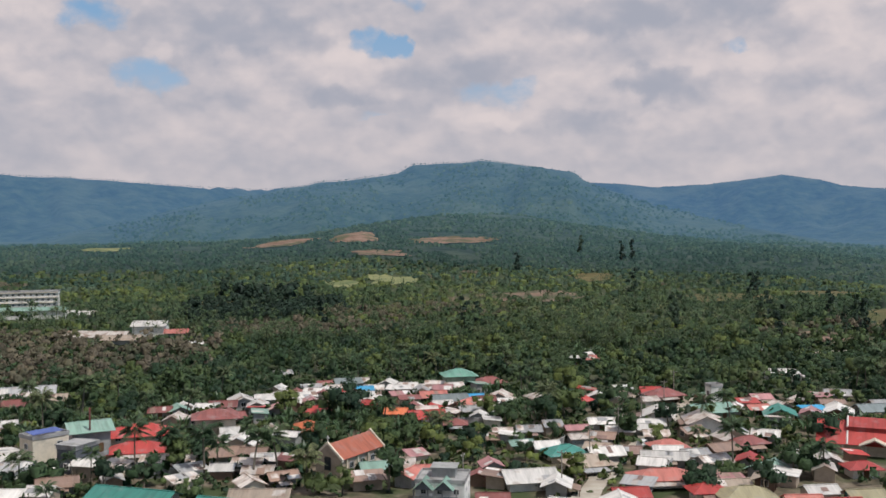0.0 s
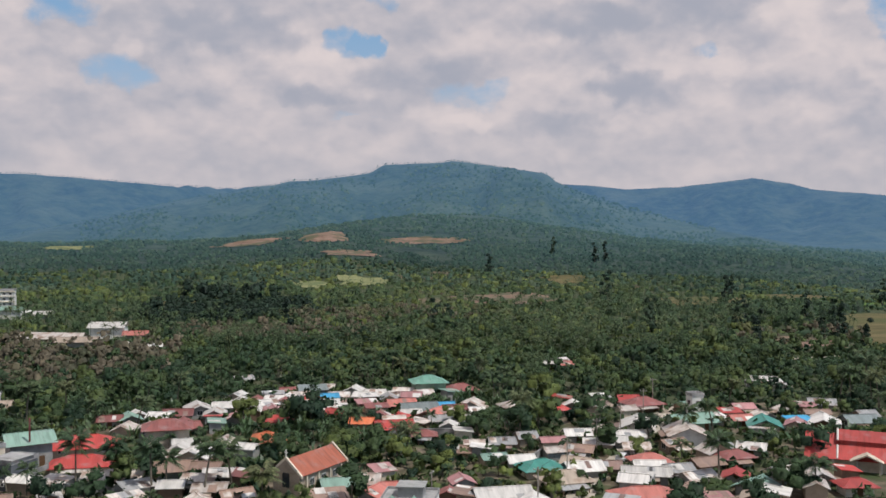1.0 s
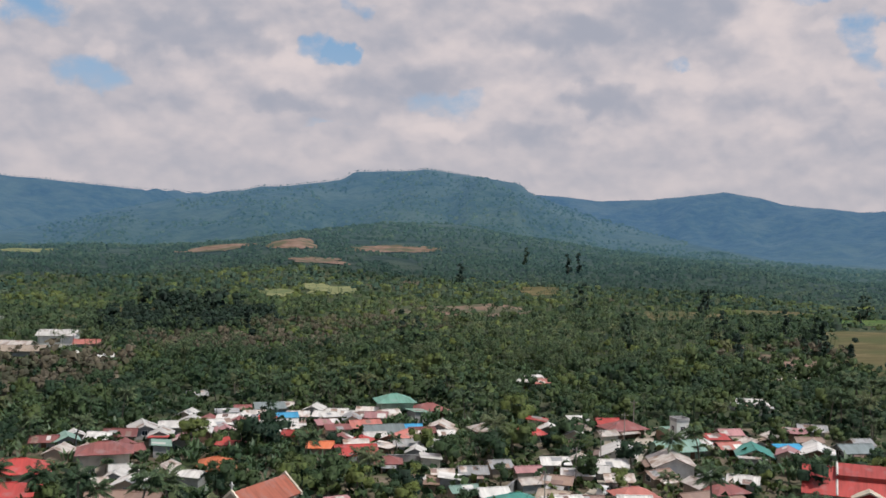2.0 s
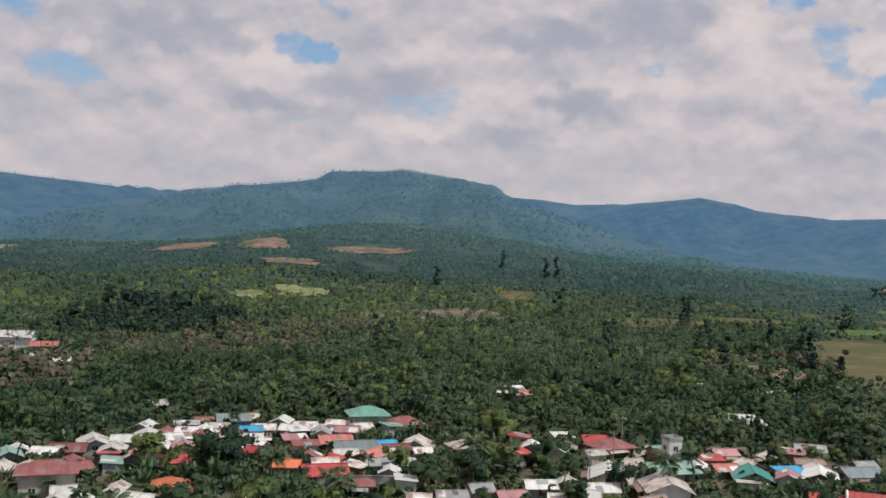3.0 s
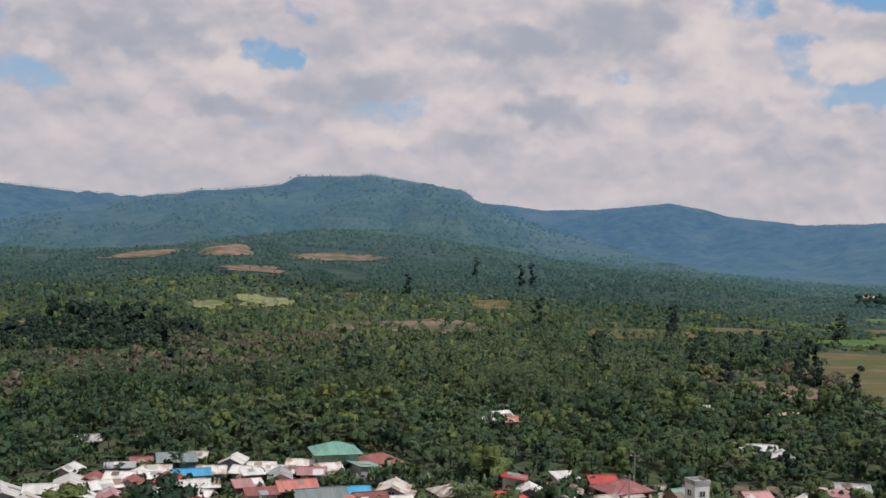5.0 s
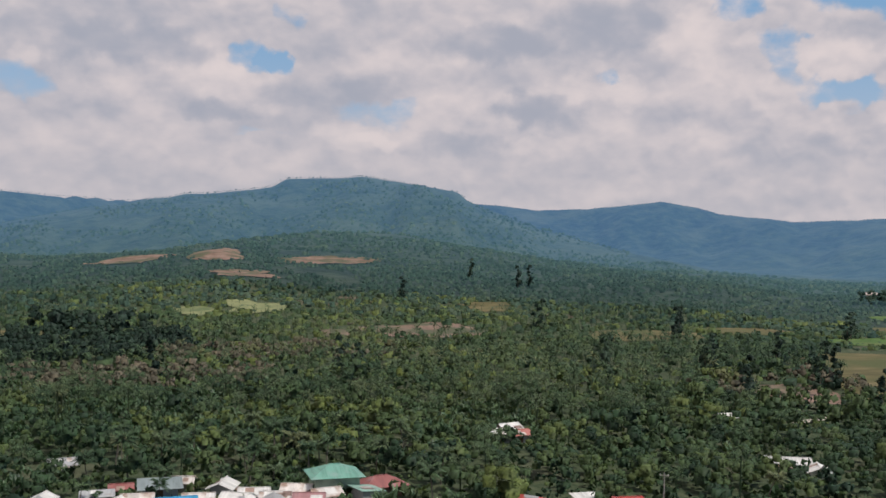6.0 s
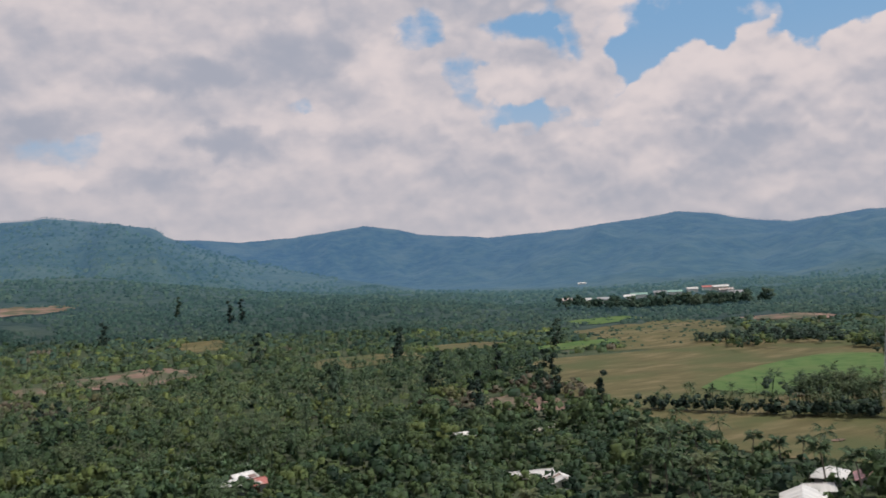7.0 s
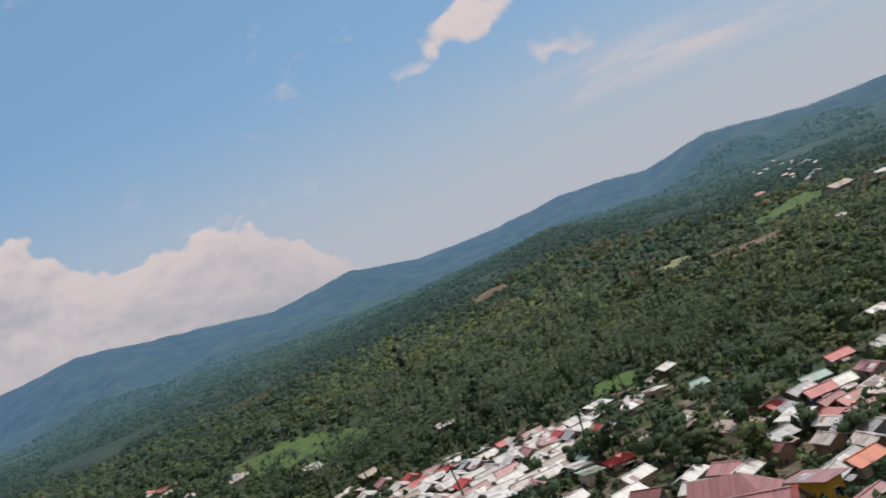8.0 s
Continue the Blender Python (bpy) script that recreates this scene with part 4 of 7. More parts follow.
house(72.4, 220.5, 8.2, 6.1, 70, "gable", "white", "white")
house(81.9, 245.2, 8.1, 6.0, 15, "hip", "dullred", "brown")
house(80.5, 252.0, 4.1, 3.2, -4, "gable", "red", "cream")
house(70.4, 246.6, 5.6, 4.2, 67, "hip", "brown", "tan")
house(64.3, 246.2, 4.0, 3.2, 74, "gable", "white", "grey")
house(78.5, 207.5, 8.0, 7.0, 78, "gable", "rustwhite", "white", eave=3.0)
house(64.0, 188.9, 5.9, 4.4, 5, "hip", "salmon", "grey")
house(60.1, 179.4, 7.3, 3.7, -15, "gable", "white", "grey")
house(66.7, 181.5, 4.0, 3.2, 6, "gable", "grey", "grey")
house(73.1, 201.1, 4.3, 3.2, 20, "gable", "rust", "tan")
house(73.6, 185.4, 4.7, 3.6, 15, "gable", "rust", "brown")
house(80.9, 189.0, 5.5, 4.1, 10, "hip", "dullred", "cream")
house(87.3, 195.1, 4.2, 3.2, -30, "gable", "white", "grey")
house(67.6, 174.5, 5.0, 3.8, 20, "gable", "rustwhite", "grey")
house(63.0, 165.3, 5.1, 3.9, 72, "gable", "rust", "grey")
house(55.2, 165.9, 9.9, 4.9, 0, "hip", "salmon", "white")
house(46.3, 155.7, 4.6, 3.5, 0, "gable", "red", "cream")
house(49.5, 161.2, 4.0, 3.2, -28, "shed", "grey", "grey")
house(59.5, 155.6, 5.0, 3.7, 0, "hip", "red", "cream")
house(64.5, 151.4, 8.0, 6.0, -5, "hip", "olive", "cream")
house(63.7, 158.4, 6.8, 3.2, 0, "gable", "tan", "cream")
house(75.3, 175.9, 4.0, 3.2, 62, "gable", "red", "grey")
house(75.6, 169.0, 5.6, 4.2, 40, "gable", "sage", "grey")
house(84.4, 176.2, 4.0, 3.2, 15, "gable", "white", "grey")
house(72.2, 161.4, 4.0, 3.2, 59, "gable", "tan", "brown")
house(43.3, 150.2, 5.9, 4.4, 82, "gable", "white", "grey")
house(92.8, 225.0, 4.0, 3.2, 62, "gable", "white", "grey")
house(104.2, 236.6, 4.0, 3.2, 1, "gable", "pink", "tan")
house(97.9, 223.8, 4.0, 3.2, 4, "gable", "salmon", "grey")
house(101.0, 218.4, 7.0, 6.0, 70, "gable", "teal", "cream")
house(113.3, 232.3, 4.2, 3.2, 88, "gable", "rustwhite", "pink")
house(110.3, 220.2, 4.5, 3.4, 0, "shed", "blue", "white")
house(114.0, 216.0, 7.4, 5.5, 60, "gable", "white", "brown")
house(127.8, 277.0, 7.9, 3.2, -20, "gable", "white", "white")
house(130.0, 269.2, 4.5, 3.4, 63, "gable", "white", "white")
house(127.2, 241.2, 5.2, 3.9, -23, "gable", "grey", "grey")
house(123.5, 217.8, 6.3, 4.7, 0, "gable", "slate", "grey")
house(92.9, 167.2, 4.9, 3.6, -5, "hip", "red", "white")
house(83.3, 149.1, 4.9, 3.7, 0, "gable", "olive", "teal")
house(72.2, 147.8, 4.5, 3.4, -5, "gable", "salmon", "cream")
house(77.5, 145.1, 4.6, 3.4, 0, "gable", "red", "cream")
house(89.7, 173.5, 4.0, 3.2, 74, "gable", "white", "grey")
house(80.4, 323.4, 4.5, 3.4, 20, "gable", "white", "pink")
house(80.4, 315.1, 4.0, 3.2, 11, "gable", "salmon", "white")
house(76.6, 316.0, 4.0, 3.2, -23, "shed", "white", "grey")
house(144.2, 331.5, 4.0, 3.2, 0, "gable", "white", "grey")
house(-19.4, 298.3, 4.0, 3.2, 14, "gable", "grey", "grey")
house(-157.7, 502.5, 35.4, 5.7, 6, "gable", "sage", "white", storeys=2, bare=True)
house(-130.0, 505.9, 7.9, 5.9, 1, "gable", "white", "grey", bare=True)
house(-141.6, 513.2, 5.3, 4.0, 26, "gable", "white", "grey", bare=True)
house(-101.5, 412.0, 25.0, 8.5, -14, "gable", "rustwhite", "cream", bare=True)
house(-89.0, 397.5, 14.0, 6.5, 2, "gable", "tan", "grey", bare=True)
house(-83.5, 427.0, 13.5, 8.0, -4, "gable", "white", "white", storeys=2, bare=True)
house(-71.5, 420.0, 8.5, 5.5, 5, "gable", "salmon", "grey", bare=True)
house(-69.7, 383.4, 6.6, 4.9, 77, "gable", "white", "grey")
house(-57.5, 379.3, 4.0, 3.2, 18, "gable", "white", "grey")
house(170.5, 236.2, 6.6, 4.9, 30, "hip", "white", "grey")
house(159.6, 230.2, 4.0, 3.2, -38, "gable", "white", "grey")
house(150.0, 225.7, 8.4, 6.3, 40, "gable", "white", "grey")
house(173.5, 229.0, 6.2, 4.7, 40, "gable", "pink", "grey")
house(174.8, 223.7, 5.9, 4.5, 35, "gable", "pink", "grey")
house(196.7, 224.0, 5.5, 4.1, -20, "gable", "white", "dark")
house(203.3, 220.9, 4.0, 3.2, -53, "gable", "grey", "grey")
house(195.2, 210.3, 4.6, 3.5, -20, "gable", "grey", "dark")
house(195.0, 206.3, 4.0, 3.2, -23, "shed", "white", "grey")
house(179.7, 212.5, 4.2, 3.2, 0, "gable", "red", "grey")
house(179.8, 208.5, 4.0, 3.2, -47, "gable", "salmon", "grey")
house(163.7, 203.2, 4.0, 3.2, -14, "gable", "white", "grey")
house(165.9, 195.6, 9.1, 4.1, -28, "gable", "blue", "cream")
house(178.7, 193.3, 4.0, 3.2, -30, "gable", "grey", "grey")
house(164.2, 185.6, 4.0, 3.2, -34, "gable", "rust", "grey")
house(159.3, 190.4, 4.0, 3.2, -54, "gable", "pink", "grey")
house(173.8, 179.6, 6.8, 4.7, -35, "gable", "red", "brown")
house(170.0, 183.0, 4.0, 3.2, -18, "gable", "dullred", "brown")
house(158.6, 178.2, 6.7, 5.0, -40, "hip", "purple", "white")
house(163.9, 171.3, 5.5, 4.1, -40, "hip", "purple", "white")
house(197.4, 192.3, 6.9, 3.4, -60, "gable", "white", "grey")
house(187.8, 183.6, 4.0, 3.2, 65, "gable", "white", "grey")
house(180.8, 179.1, 4.0, 3.2, -40, "gable", "white", "grey")
house(218.8, 199.3, 4.0, 3.2, -27, "gable", "white", "grey")
house(236.2, 263.6, 4.0, 3.2, -35, "gable", "white", "grey")
house(245.7, 203.6, 4.0, 3.2, -61, "gable", "white", "grey")
house(261.9, 192.2, 4.0, 3.2, -39, "gable", "white", "grey")
house(252.8, 193.5, 4.0, 3.2, -56, "gable", "white", "grey")
house(244.1, 194.0, 4.5, 3.4, 30, "gable", "white", "grey")
house(236.6, 184.6, 4.0, 3.2, -47, "gable", "pink", "grey")
house(233.3, 187.9, 4.3, 3.2, -36, "gable", "rustwhite", "grey")
house(229.8, 191.4, 4.3, 3.3, 44, "gable", "rustwhite", "grey")
house(221.9, 183.7, 4.1, 3.2, -30, "gable", "white", "grey")
house(225.1, 192.5, 4.0, 3.2, 63, "gable", "pink", "grey")
house(241.2, 201.4, 4.0, 3.2, -27, "gable", "white", "grey")
house(257.1, 187.0, 4.0, 3.2, -60, "gable", "grey", "grey")
house(233.1, 205.4, 4.0, 3.2, -42, "gable", "white", "grey")
house(180.3, 172.3, 5.3, 3.2, -40, "gable", "white", "grey")
house(153.5, 143.1, 7.3, 4.4, -42, "gable", "grey", "white", storeys=2)
house(169.8, 141.7, 4.0, 3.2, -40, "gable", "white", "white")
house(148.3, 142.3, 4.0, 3.2, -30, "gable", "red", "cream")
house(254.4, 166.2, 4.0, 3.2, -53, "gable", "white", "grey")
house(247.2, 161.5, 6.7, 3.3, -25, "gable", "green", "grey")
house(240.6, 153.3, 14.1, 4.9, -28, "gable", "rustwhite", "grey")
house(238.5, 162.8, 4.8, 3.6, -47, "gable", "white", "grey")
house(225.5, 155.6, 4.0, 3.2, -28, "gable", "white", "grey")
house(229.2, 166.5, 11.4, 3.4, -28, "gable", "rustwhite", "grey")
house(228.9, 153.3, 4.0, 3.2, -51, "gable", "white", "grey")
house(277.6, 182.3, 4.0, 3.2, -40, "gable", "grey", "grey")
house(308.0, 167.5, 4.0, 3.2, -58, "gable", "white", "grey")
house(346.0, 199.9, 8.9, 3.2, -28, "gable", "rustwhite", "grey")
house(334.4, 251.3, 4.9, 3.7, 43, "gable", "white", "grey")
house(185.0, 92.3, 4.0, 3.2, -80, "hip", "red", "cream")
house(203.7, 93.5, 4.3, 3.2, -75, "gable", "pink", "grey")
house(228.4, 94.1, 4.0, 3.2, -60, "gable", "white", "grey")
house(222.9, 81.8, 4.0, 3.2, -60, "gable", "white", "grey")
house(193.3, 78.7, 7.6, 3.2, -45, "gable", "tan", "brown")
house(179.8, 74.2, 4.0, 3.2, -70, "hip", "brown", "tan")
house(190.2, 84.8, 4.0, 3.2, -72, "gable", "tan", "grey")
house(218.1, 67.3, 4.0, 3.2, -80, "gable", "green", "white")
house(249.2, 66.5, 4.0, 3.2, -50, "gable", "white", "brown")
house(155.6, 80.6, 4.0, 3.2, 39, "gable", "pink", "white")
house(157.9, 93.3, 4.0, 3.2, 51, "gable", "dullred", "grey")
house(162.3, 96.0, 4.0, 3.2, -64, "gable", "white", "grey")
house(152.4, 86.2, 4.0, 3.2, 47, "gable", "white", "grey")
house(146.3, 87.3, 4.0, 3.2, 29, "gable", "red", "grey")
house(133.6, 75.4, 5.2, 3.6, 35, "shed", "pink", "yellow", eave=3.4)
house(125.0, 72.7, 4.2, 3.2, -60, "gable", "pink", "grey")
house(137.7, 67.2, 4.0, 3.2, -70, "gable", "orange", "cream")
house(136.3, 72.7, 4.0, 3.2, -50, "gable", "white", "grey")
house(140.2, 68.7, 4.0, 3.2, -60, "gable", "grey", "grey")
house(181.7, 58.1, 4.0, 3.2, -66, "gable", "grey", "grey")
house(176.8, 56.3, 4.0, 3.2, -85, "gable", "red", "blue")
house(163.3, 61.1, 4.0, 3.2, -70, "hip", "red", "grey")
house(172.9, 64.4, 4.0, 3.2, -40, "gable", "grey", "grey")
house(161.7, 70.2, 4.0, 3.2, -72, "gable", "grey", "dark")
house(196.5, 43.9, 4.0, 3.2, -80, "gable", "red", "grey")
house(177.6, 52.3, 4.0, 3.2, -87, "gable", "white", "grey")
house(165.7, 55.5, 4.0, 3.2, -75, "gable", "salmon", "grey")
house(168.4, 51.2, 4.0, 3.2, -60, "gable", "white", "grey")
house(157.6, 57.6, 4.0, 3.2, -80, "gable", "pink", "grey")
house(152.4, 61.5, 4.0, 3.2, 14, "gable", "white", "grey")
house(149.2, 59.3, 4.0, 3.2, 3, "gable", "grey", "grey")
house(191.8, 37.4, 4.0, 3.2, -57, "gable", "white", "grey")
house(247.1, 22.2, 4.0, 3.2, 8, "gable", "white", "grey")
house(238.1, 21.3, 4.0, 3.2, 14, "gable", "rustwhite", "grey")
house(221.2, 23.2, 4.0, 3.2, -70, "gable", "white", "grey")
house(291.9, 124.0, 4.0, 3.2, -68, "gable", "white", "grey")
house(303.6, 166.1, 4.0, 3.2, -27, "gable", "white", "grey")
house(261.6, 146.2, 4.0, 3.2, -50, "gable", "tan", "brown")
house(389.2, 237.9, 4.0, 3.2, 66, "gable", "salmon", "grey")
house(351.5, 200.1, 4.3, 3.2, 36, "gable", "white", "grey")
house(246.3, 149.3, 5.1, 4.1, 13.6553, "gable", "rustwhite", "brown")
house(235.1, 144.6, 4.8, 3.8, 12.4097, "gable", "white", "grey")
house(227.6, 139.5, 5.2, 4.2, 16.8994, "gable", "white", "grey")
house(223.8, 136.5, 4.0, 3.2, -67.1992, "gable", "tan", "grey")
house(230.4, 136.0, 4.9, 3.9, 14.2813, "gable", "rustwhite", "brown")
house(222.2, 132.2, 4.0, 3.2, -78.6403, "gable", "white", "grey")
house(220.4, 129.1, 4.0, 3.2, 21.3348, "gable", "white", "brown")
house(216.5, 125.0, 4.0, 3.2, -71.436, "gable", "white", "tan")
house(210.6, 121.0, 4.0, 3.2, 18.6911, "gable", "red", "cream")
house(217.9, 134.2, 4.2, 3.3, -73.7557, "gable", "tan", "tan")
house(212.0, 130.3, 4.1, 3.3, 15.971, "gable", "white", "grey")
house(206.2, 126.8, 4.0, 3.2, 19.1453, "gable", "rustwhite", "grey")
house(202.2, 123.1, 4.0, 3.2, -75.0149, "gable", "pink", "cream")
house(196.3, 119.1, 4.1, 3.3, 9.91612, "gable", "white", "grey")
house(228.4, 131.8, 4.3, 3.4, -65.4134, "gable", "red", "tan")
house(231.0, 128.7, 4.2, 3.3, 19.8097, "gable", "white", "brown")
house(235.1, 127.6, 4.4, 3.5, -75.6356, "gable", "pink", "brown")
house(230.9, 124.3, 4.1, 3.2, 16.8746, "gable", "red", "grey")
house(235.0, 123.4, 4.0, 3.2, -70.3375, "gable", "white", "grey")
house(229.0, 120.1, 4.8, 3.9, 13.6058, "gable", "grey", "grey")
house(225.1, 117.5, 4.0, 3.2, 19.0145, "gable", "white", "tan")
house(228.7, 115.4, 4.0, 3.2, -67.127, "gable", "rustwhite", "tan")
house(220.6, 122.8, 4.9, 3.9, 15.2254, "gable", "white", "tan")
house(214.4, 119.2, 4.0, 3.2, -73.9928, "gable", "white", "grey")
house(210.7, 116.5, 4.0, 3.2, -67.5793, "gable", "grey", "grey")
house(214.7, 114.8, 4.0, 3.2, 22.5758, "gable", "rustwhite", "grey")
house(206.7, 112.3, 4.0, 3.2, -71.9374, "gable", "pink", "tan")
house(202.5, 119.2, 4.0, 3.2, -68.6582, "gable", "pink", "brown")
house(206.0, 117.2, 4.0, 3.2, -84.9534, "gable", "white", "grey")
house(196.4, 114.3, 4.1, 3.3, -84.6768, "gable", "white", "cream")
house(200.0, 112.6, 4.0, 3.2, -66.103, "gable", "white", "cream")
house(192.2, 110.1, 4.0, 3.2, -79.6486, "gable", "rustwhite", "grey")
house(218.9, 111.2, 4.0, 3.2, -79.8686, "gable", "white", "cream")
house(222.1, 108.6, 4.0, 3.2, 17.1375, "gable", "white", "cream")
house(216.8, 106.0, 4.0, 3.2, 15.1155, "gable", "pink", "cream")
house(220.3, 104.2, 4.0, 3.2, -77.0833, "gable", "rustwhite", "grey")
house(210.3, 111.8, 4.0, 3.2, 21.6255, "gable", "white", "brown")
house(214.3, 110.0, 4.0, 3.2, 7.50973, "gable", "white", "cream")
house(204.5, 107.5, 4.0, 3.2, -79.5017, "gable", "white", "grey")
house(207.2, 104.6, 4.2, 3.3, 10.159, "gable", "white", "cream")
house(200.2, 102.8, 4.0, 3.2, -72.3507, "gable", "tan", "tan")
house(224.4, 103.6, 4.0, 3.2, -74.3327, "gable", "white", "brown")
house(227.5, 101.5, 4.0, 3.2, -73.7707, "gable", "white", "brown")
house(220.5, 98.4, 4.1, 3.3, 11.6084, "gable", "red", "brown")
house(195.9, 108.1, 4.0, 3.2, -80.7414, "gable", "white", "brown")
house(192.2, 105.4, 4.0, 3.2, -75.3586, "gable", "white", "tan")
house(195.7, 103.7, 4.0, 3.2, -72.6626, "gable", "white", "brown")
house(203.5, 100.4, 4.0, 3.2, -82.6403, "gable", "white", "brown")
house(224.1, 99.4, 4.0, 3.2, -76.5852, "gable", "rustwhite", "grey")
house(216.3, 96.3, 4.0, 3.2, 15.9938, "gable", "grey", "tan")
house(219.7, 94.1, 4.0, 3.2, -74.4554, "gable", "white", "grey")
house(210.8, 102.6, 4.0, 3.2, -77.5787, "gable", "tan", "grey")
house(207.4, 99.8, 4.0, 3.2, -69.0055, "gable", "rustwhite", "tan")
house(199.9, 96.8, 4.0, 3.2, -75.2694, "gable", "rustwhite", "cream")
house(208.0, 93.8, 4.0, 3.2, 19.8556, "gable", "tan", "cream")
house(367.2, 251.0, 4.4, 3.5, -50.4139, "gable", "rustwhite", "grey")
house(331.6, 219.5, 4.0, 3.2, -1.35318, "gable", "white", "grey")
house(390.8, 233.1, 4.7, 3.8, -1.43827, "gable", "rustwhite", "grey")
house(382.5, 250.5, 4.0, 3.2, -30.4136, "gable", "rust", "grey")
house(367.9, 231.8, 4.7, 3.8, 38.3754, "gable", "grey", "grey")
house(375.6, 227.6, 4.0, 3.2, -21.725, "gable", "rust", "grey")
house(371.2, 251.9, 4.2, 3.4, 26.3802, "gable", "rust", "grey")
house(345.5, 234.5, 4.0, 3.2, -13.1947, "gable", "rustwhite", "grey")
house(338.2, 218.8, 4.0, 3.2, 39.2789, "gable", "white", "grey")
house(328.2, 240.0, 4.0, 3.2, -13.2605, "gable", "white", "grey")
house(383.7, 254.2, 4.2, 3.4, -53.0736, "gable", "salmon", "grey")
house(379.4, 253.0, 4.3, 3.4, -34.1377, "gable", "rust", "grey")
house(344.8, 242.0, 4.0, 3.2, -43.0291, "gable", "tan", "grey")
house(386.6, 262.2, 4.0, 3.2, -51.4075, "gable", "rust", "grey")
house(336.0, 242.1, 4.0, 3.2, -14.7643, "gable", "tan", "grey")
house(374.0, 232.6, 4.0, 3.2, -16.3779, "gable", "tan", "grey")
house(384.6, 244.8, 4.0, 3.2, -20.908, "gable", "white", "grey")
house(391.1, 244.7, 4.0, 3.2, -16.7439, "gable", "salmon", "grey")
house(359.1, 238.3, 4.0, 3.2, 34.1288, "gable", "grey", "grey")
house(341.2, 234.5, 4.4, 3.5, 6.29017, "gable", "tan", "grey")
house(334.2, 222.9, 5.1, 4.1, 15.419, "gable", "white", "grey")
house(349.1, 217.8, 4.0, 3.2, 6.68823, "gable", "white", "grey")
house(396.4, 247.7, 4.0, 3.2, -3.36086, "gable", "salmon", "grey")
house(348.5, 243.5, 4.0, 3.2, -22.9221, "gable", "rustwhite", "grey")
house(364.3, 223.4, 4.0, 3.2, -45.8616, "gable", "grey", "grey")
house(346.7, 237.9, 4.0, 3.2, -29.9434, "gable", "grey", "grey")
for far_ in ((690, 876, 16, "sage", "white"), (712, 868, 12, "grey", "grey"), (736, 872, 14, "sage", "white"), (748, 858, 10, "white", "white"), (757, 846, 9, "salmon", "white"), (766, 836, 15, "white", "cream"),
             (742, 806, 13, "rustwhite", "grey"), (716, 770, 14, "grey", "white"), (700, 752, 12, "grey", "grey"), (655, 850, 10, "white", "white"), (560, 800, 9, "white", "grey"), (548, 812, 8, "rustwhite", "grey"), (572, 790, 9, "grey", "white")):
    house(far_[0], far_[1], far_[2], 7.5, -38, "gable", far_[3], far_[4], bare=True, eave=4.2)
house(1071.0, 1451.1, 13.9, 4.9, -35, "gable", "white", "white", bare=True)
house(962.9, -237.0, 6.2, 4.9, -53.1404, "gable", "grey", "grey", bare=True)
house(741.5, -183.1, 6.2, 5.0, -20.8146, "gable", "grey", "grey", bare=True)
house(882.4, -201.1, 4.0, 3.2, -55.7889, "gable", "white", "grey", bare=True)
house(689.9, -150.1, 4.1, 3.2, 27.5248, "gable", "rustwhite", "grey", bare=True)
house(641.9, -151.1, 5.9, 4.7, -24.7115, "gable", "white", "grey", bare=True)
house(614.2, -134.1, 4.0, 3.2, 8.14818, "gable", "white", "grey", bare=True)
house(926.1, -249.4, 4.8, 3.8, -41.083, "gable", "grey", "grey", bare=True)
house(953.8, -249.9, 6.5, 5.2, -47.1524, "gable", "grey", "grey", bare=True)
house(860.3, -225.6, 6.6, 5.3, -7.23988, "gable", "grey", "grey", bare=True)
house(670.3, -145.1, 4.0, 3.2, -56.9913, "gable", "rustwhite", "grey", bare=True)
house(773.0, -201.0, 7.1, 5.7, -28.4053, "gable", "rustwhite", "grey", bare=True)
house(627.9, -143.0, 4.0, 3.2, 8.66301, "gable", "grey", "grey", bare=True)
house(1049.7, -279.5, 6.6, 5.3, -40.9515, "gable", "grey", "grey", bare=True)
house(647.1, -138.4, 5.0, 4.0, -10.8127, "gable", "white", "grey", bare=True)
house(728.5, -167.0, 4.0, 3.2, -38.8109, "gable", "grey", "grey", bare=True)
house(778.4, -203.9, 6.0, 4.8, -3.39955, "gable", "white", "grey", bare=True)
house(709.4, -182.1, 4.0, 3.2, 2.32779, "gable", "white", "grey", bare=True)
house(981.1, -234.0, 6.2, 4.9, -10.1402, "gable", "white", "grey", bare=True)
house(624.0, -102.8, 7.5, 4.5, -60, "gable", "salmon", "grey", bare=True)
house(416.5, -59.8, 4.0, 3.2, -60, "gable", "white", "grey", bare=True)
house(392.3, -49.7, 4.0, 3.2, -60, "gable", "white", "grey")
house(511.6, -127.8, 7.9, 4.7, -60, "gable", "white", "grey", bare=True)
house(524.3, -109.6, 15.5, 9.3, -60, "gable", "tan", "grey", bare=True)
house(153.8, 112.8, 7.5, 6.0, -78, "hip", "red", "tan", eave=3.0)
house(156.5, 119.0, 4.5, 4.0, 20, "gable", "grey", "tan")
house(148.2, 107.8, 5.0, 3.6, -70, "gable", "rust", "tan")
house(140.8, 99.0, 9.0, 5.2, -84, "gable", "white", "grey")
house(143.5, 105.5, 4.2, 3.4, -80, "gable", "blue", "white")
house(145.5, 92.5, 4.5, 3.8, -80, "gable", "red", "cream")
house(134.5, 98.0, 4.5, 3.8, -84, "gable", "orange", "tan")
house(149.5, 101.5, 5.0, 4.0, 10, "gable", "white", "grey")
house(160.5, 111.0, 4.6, 3.8, 15, "gable", "rustwhite", "grey")
house(377.0, 259.0, 6.4, 4.6, -50, "gable", "dullred", "tan")
house(370.0, 250.0, 6.8, 3.9, -70, "gable", "white", "tan")
house(357.0, 245.0, 5.9, 3.9, -50, "gable", "salmon", "grey")
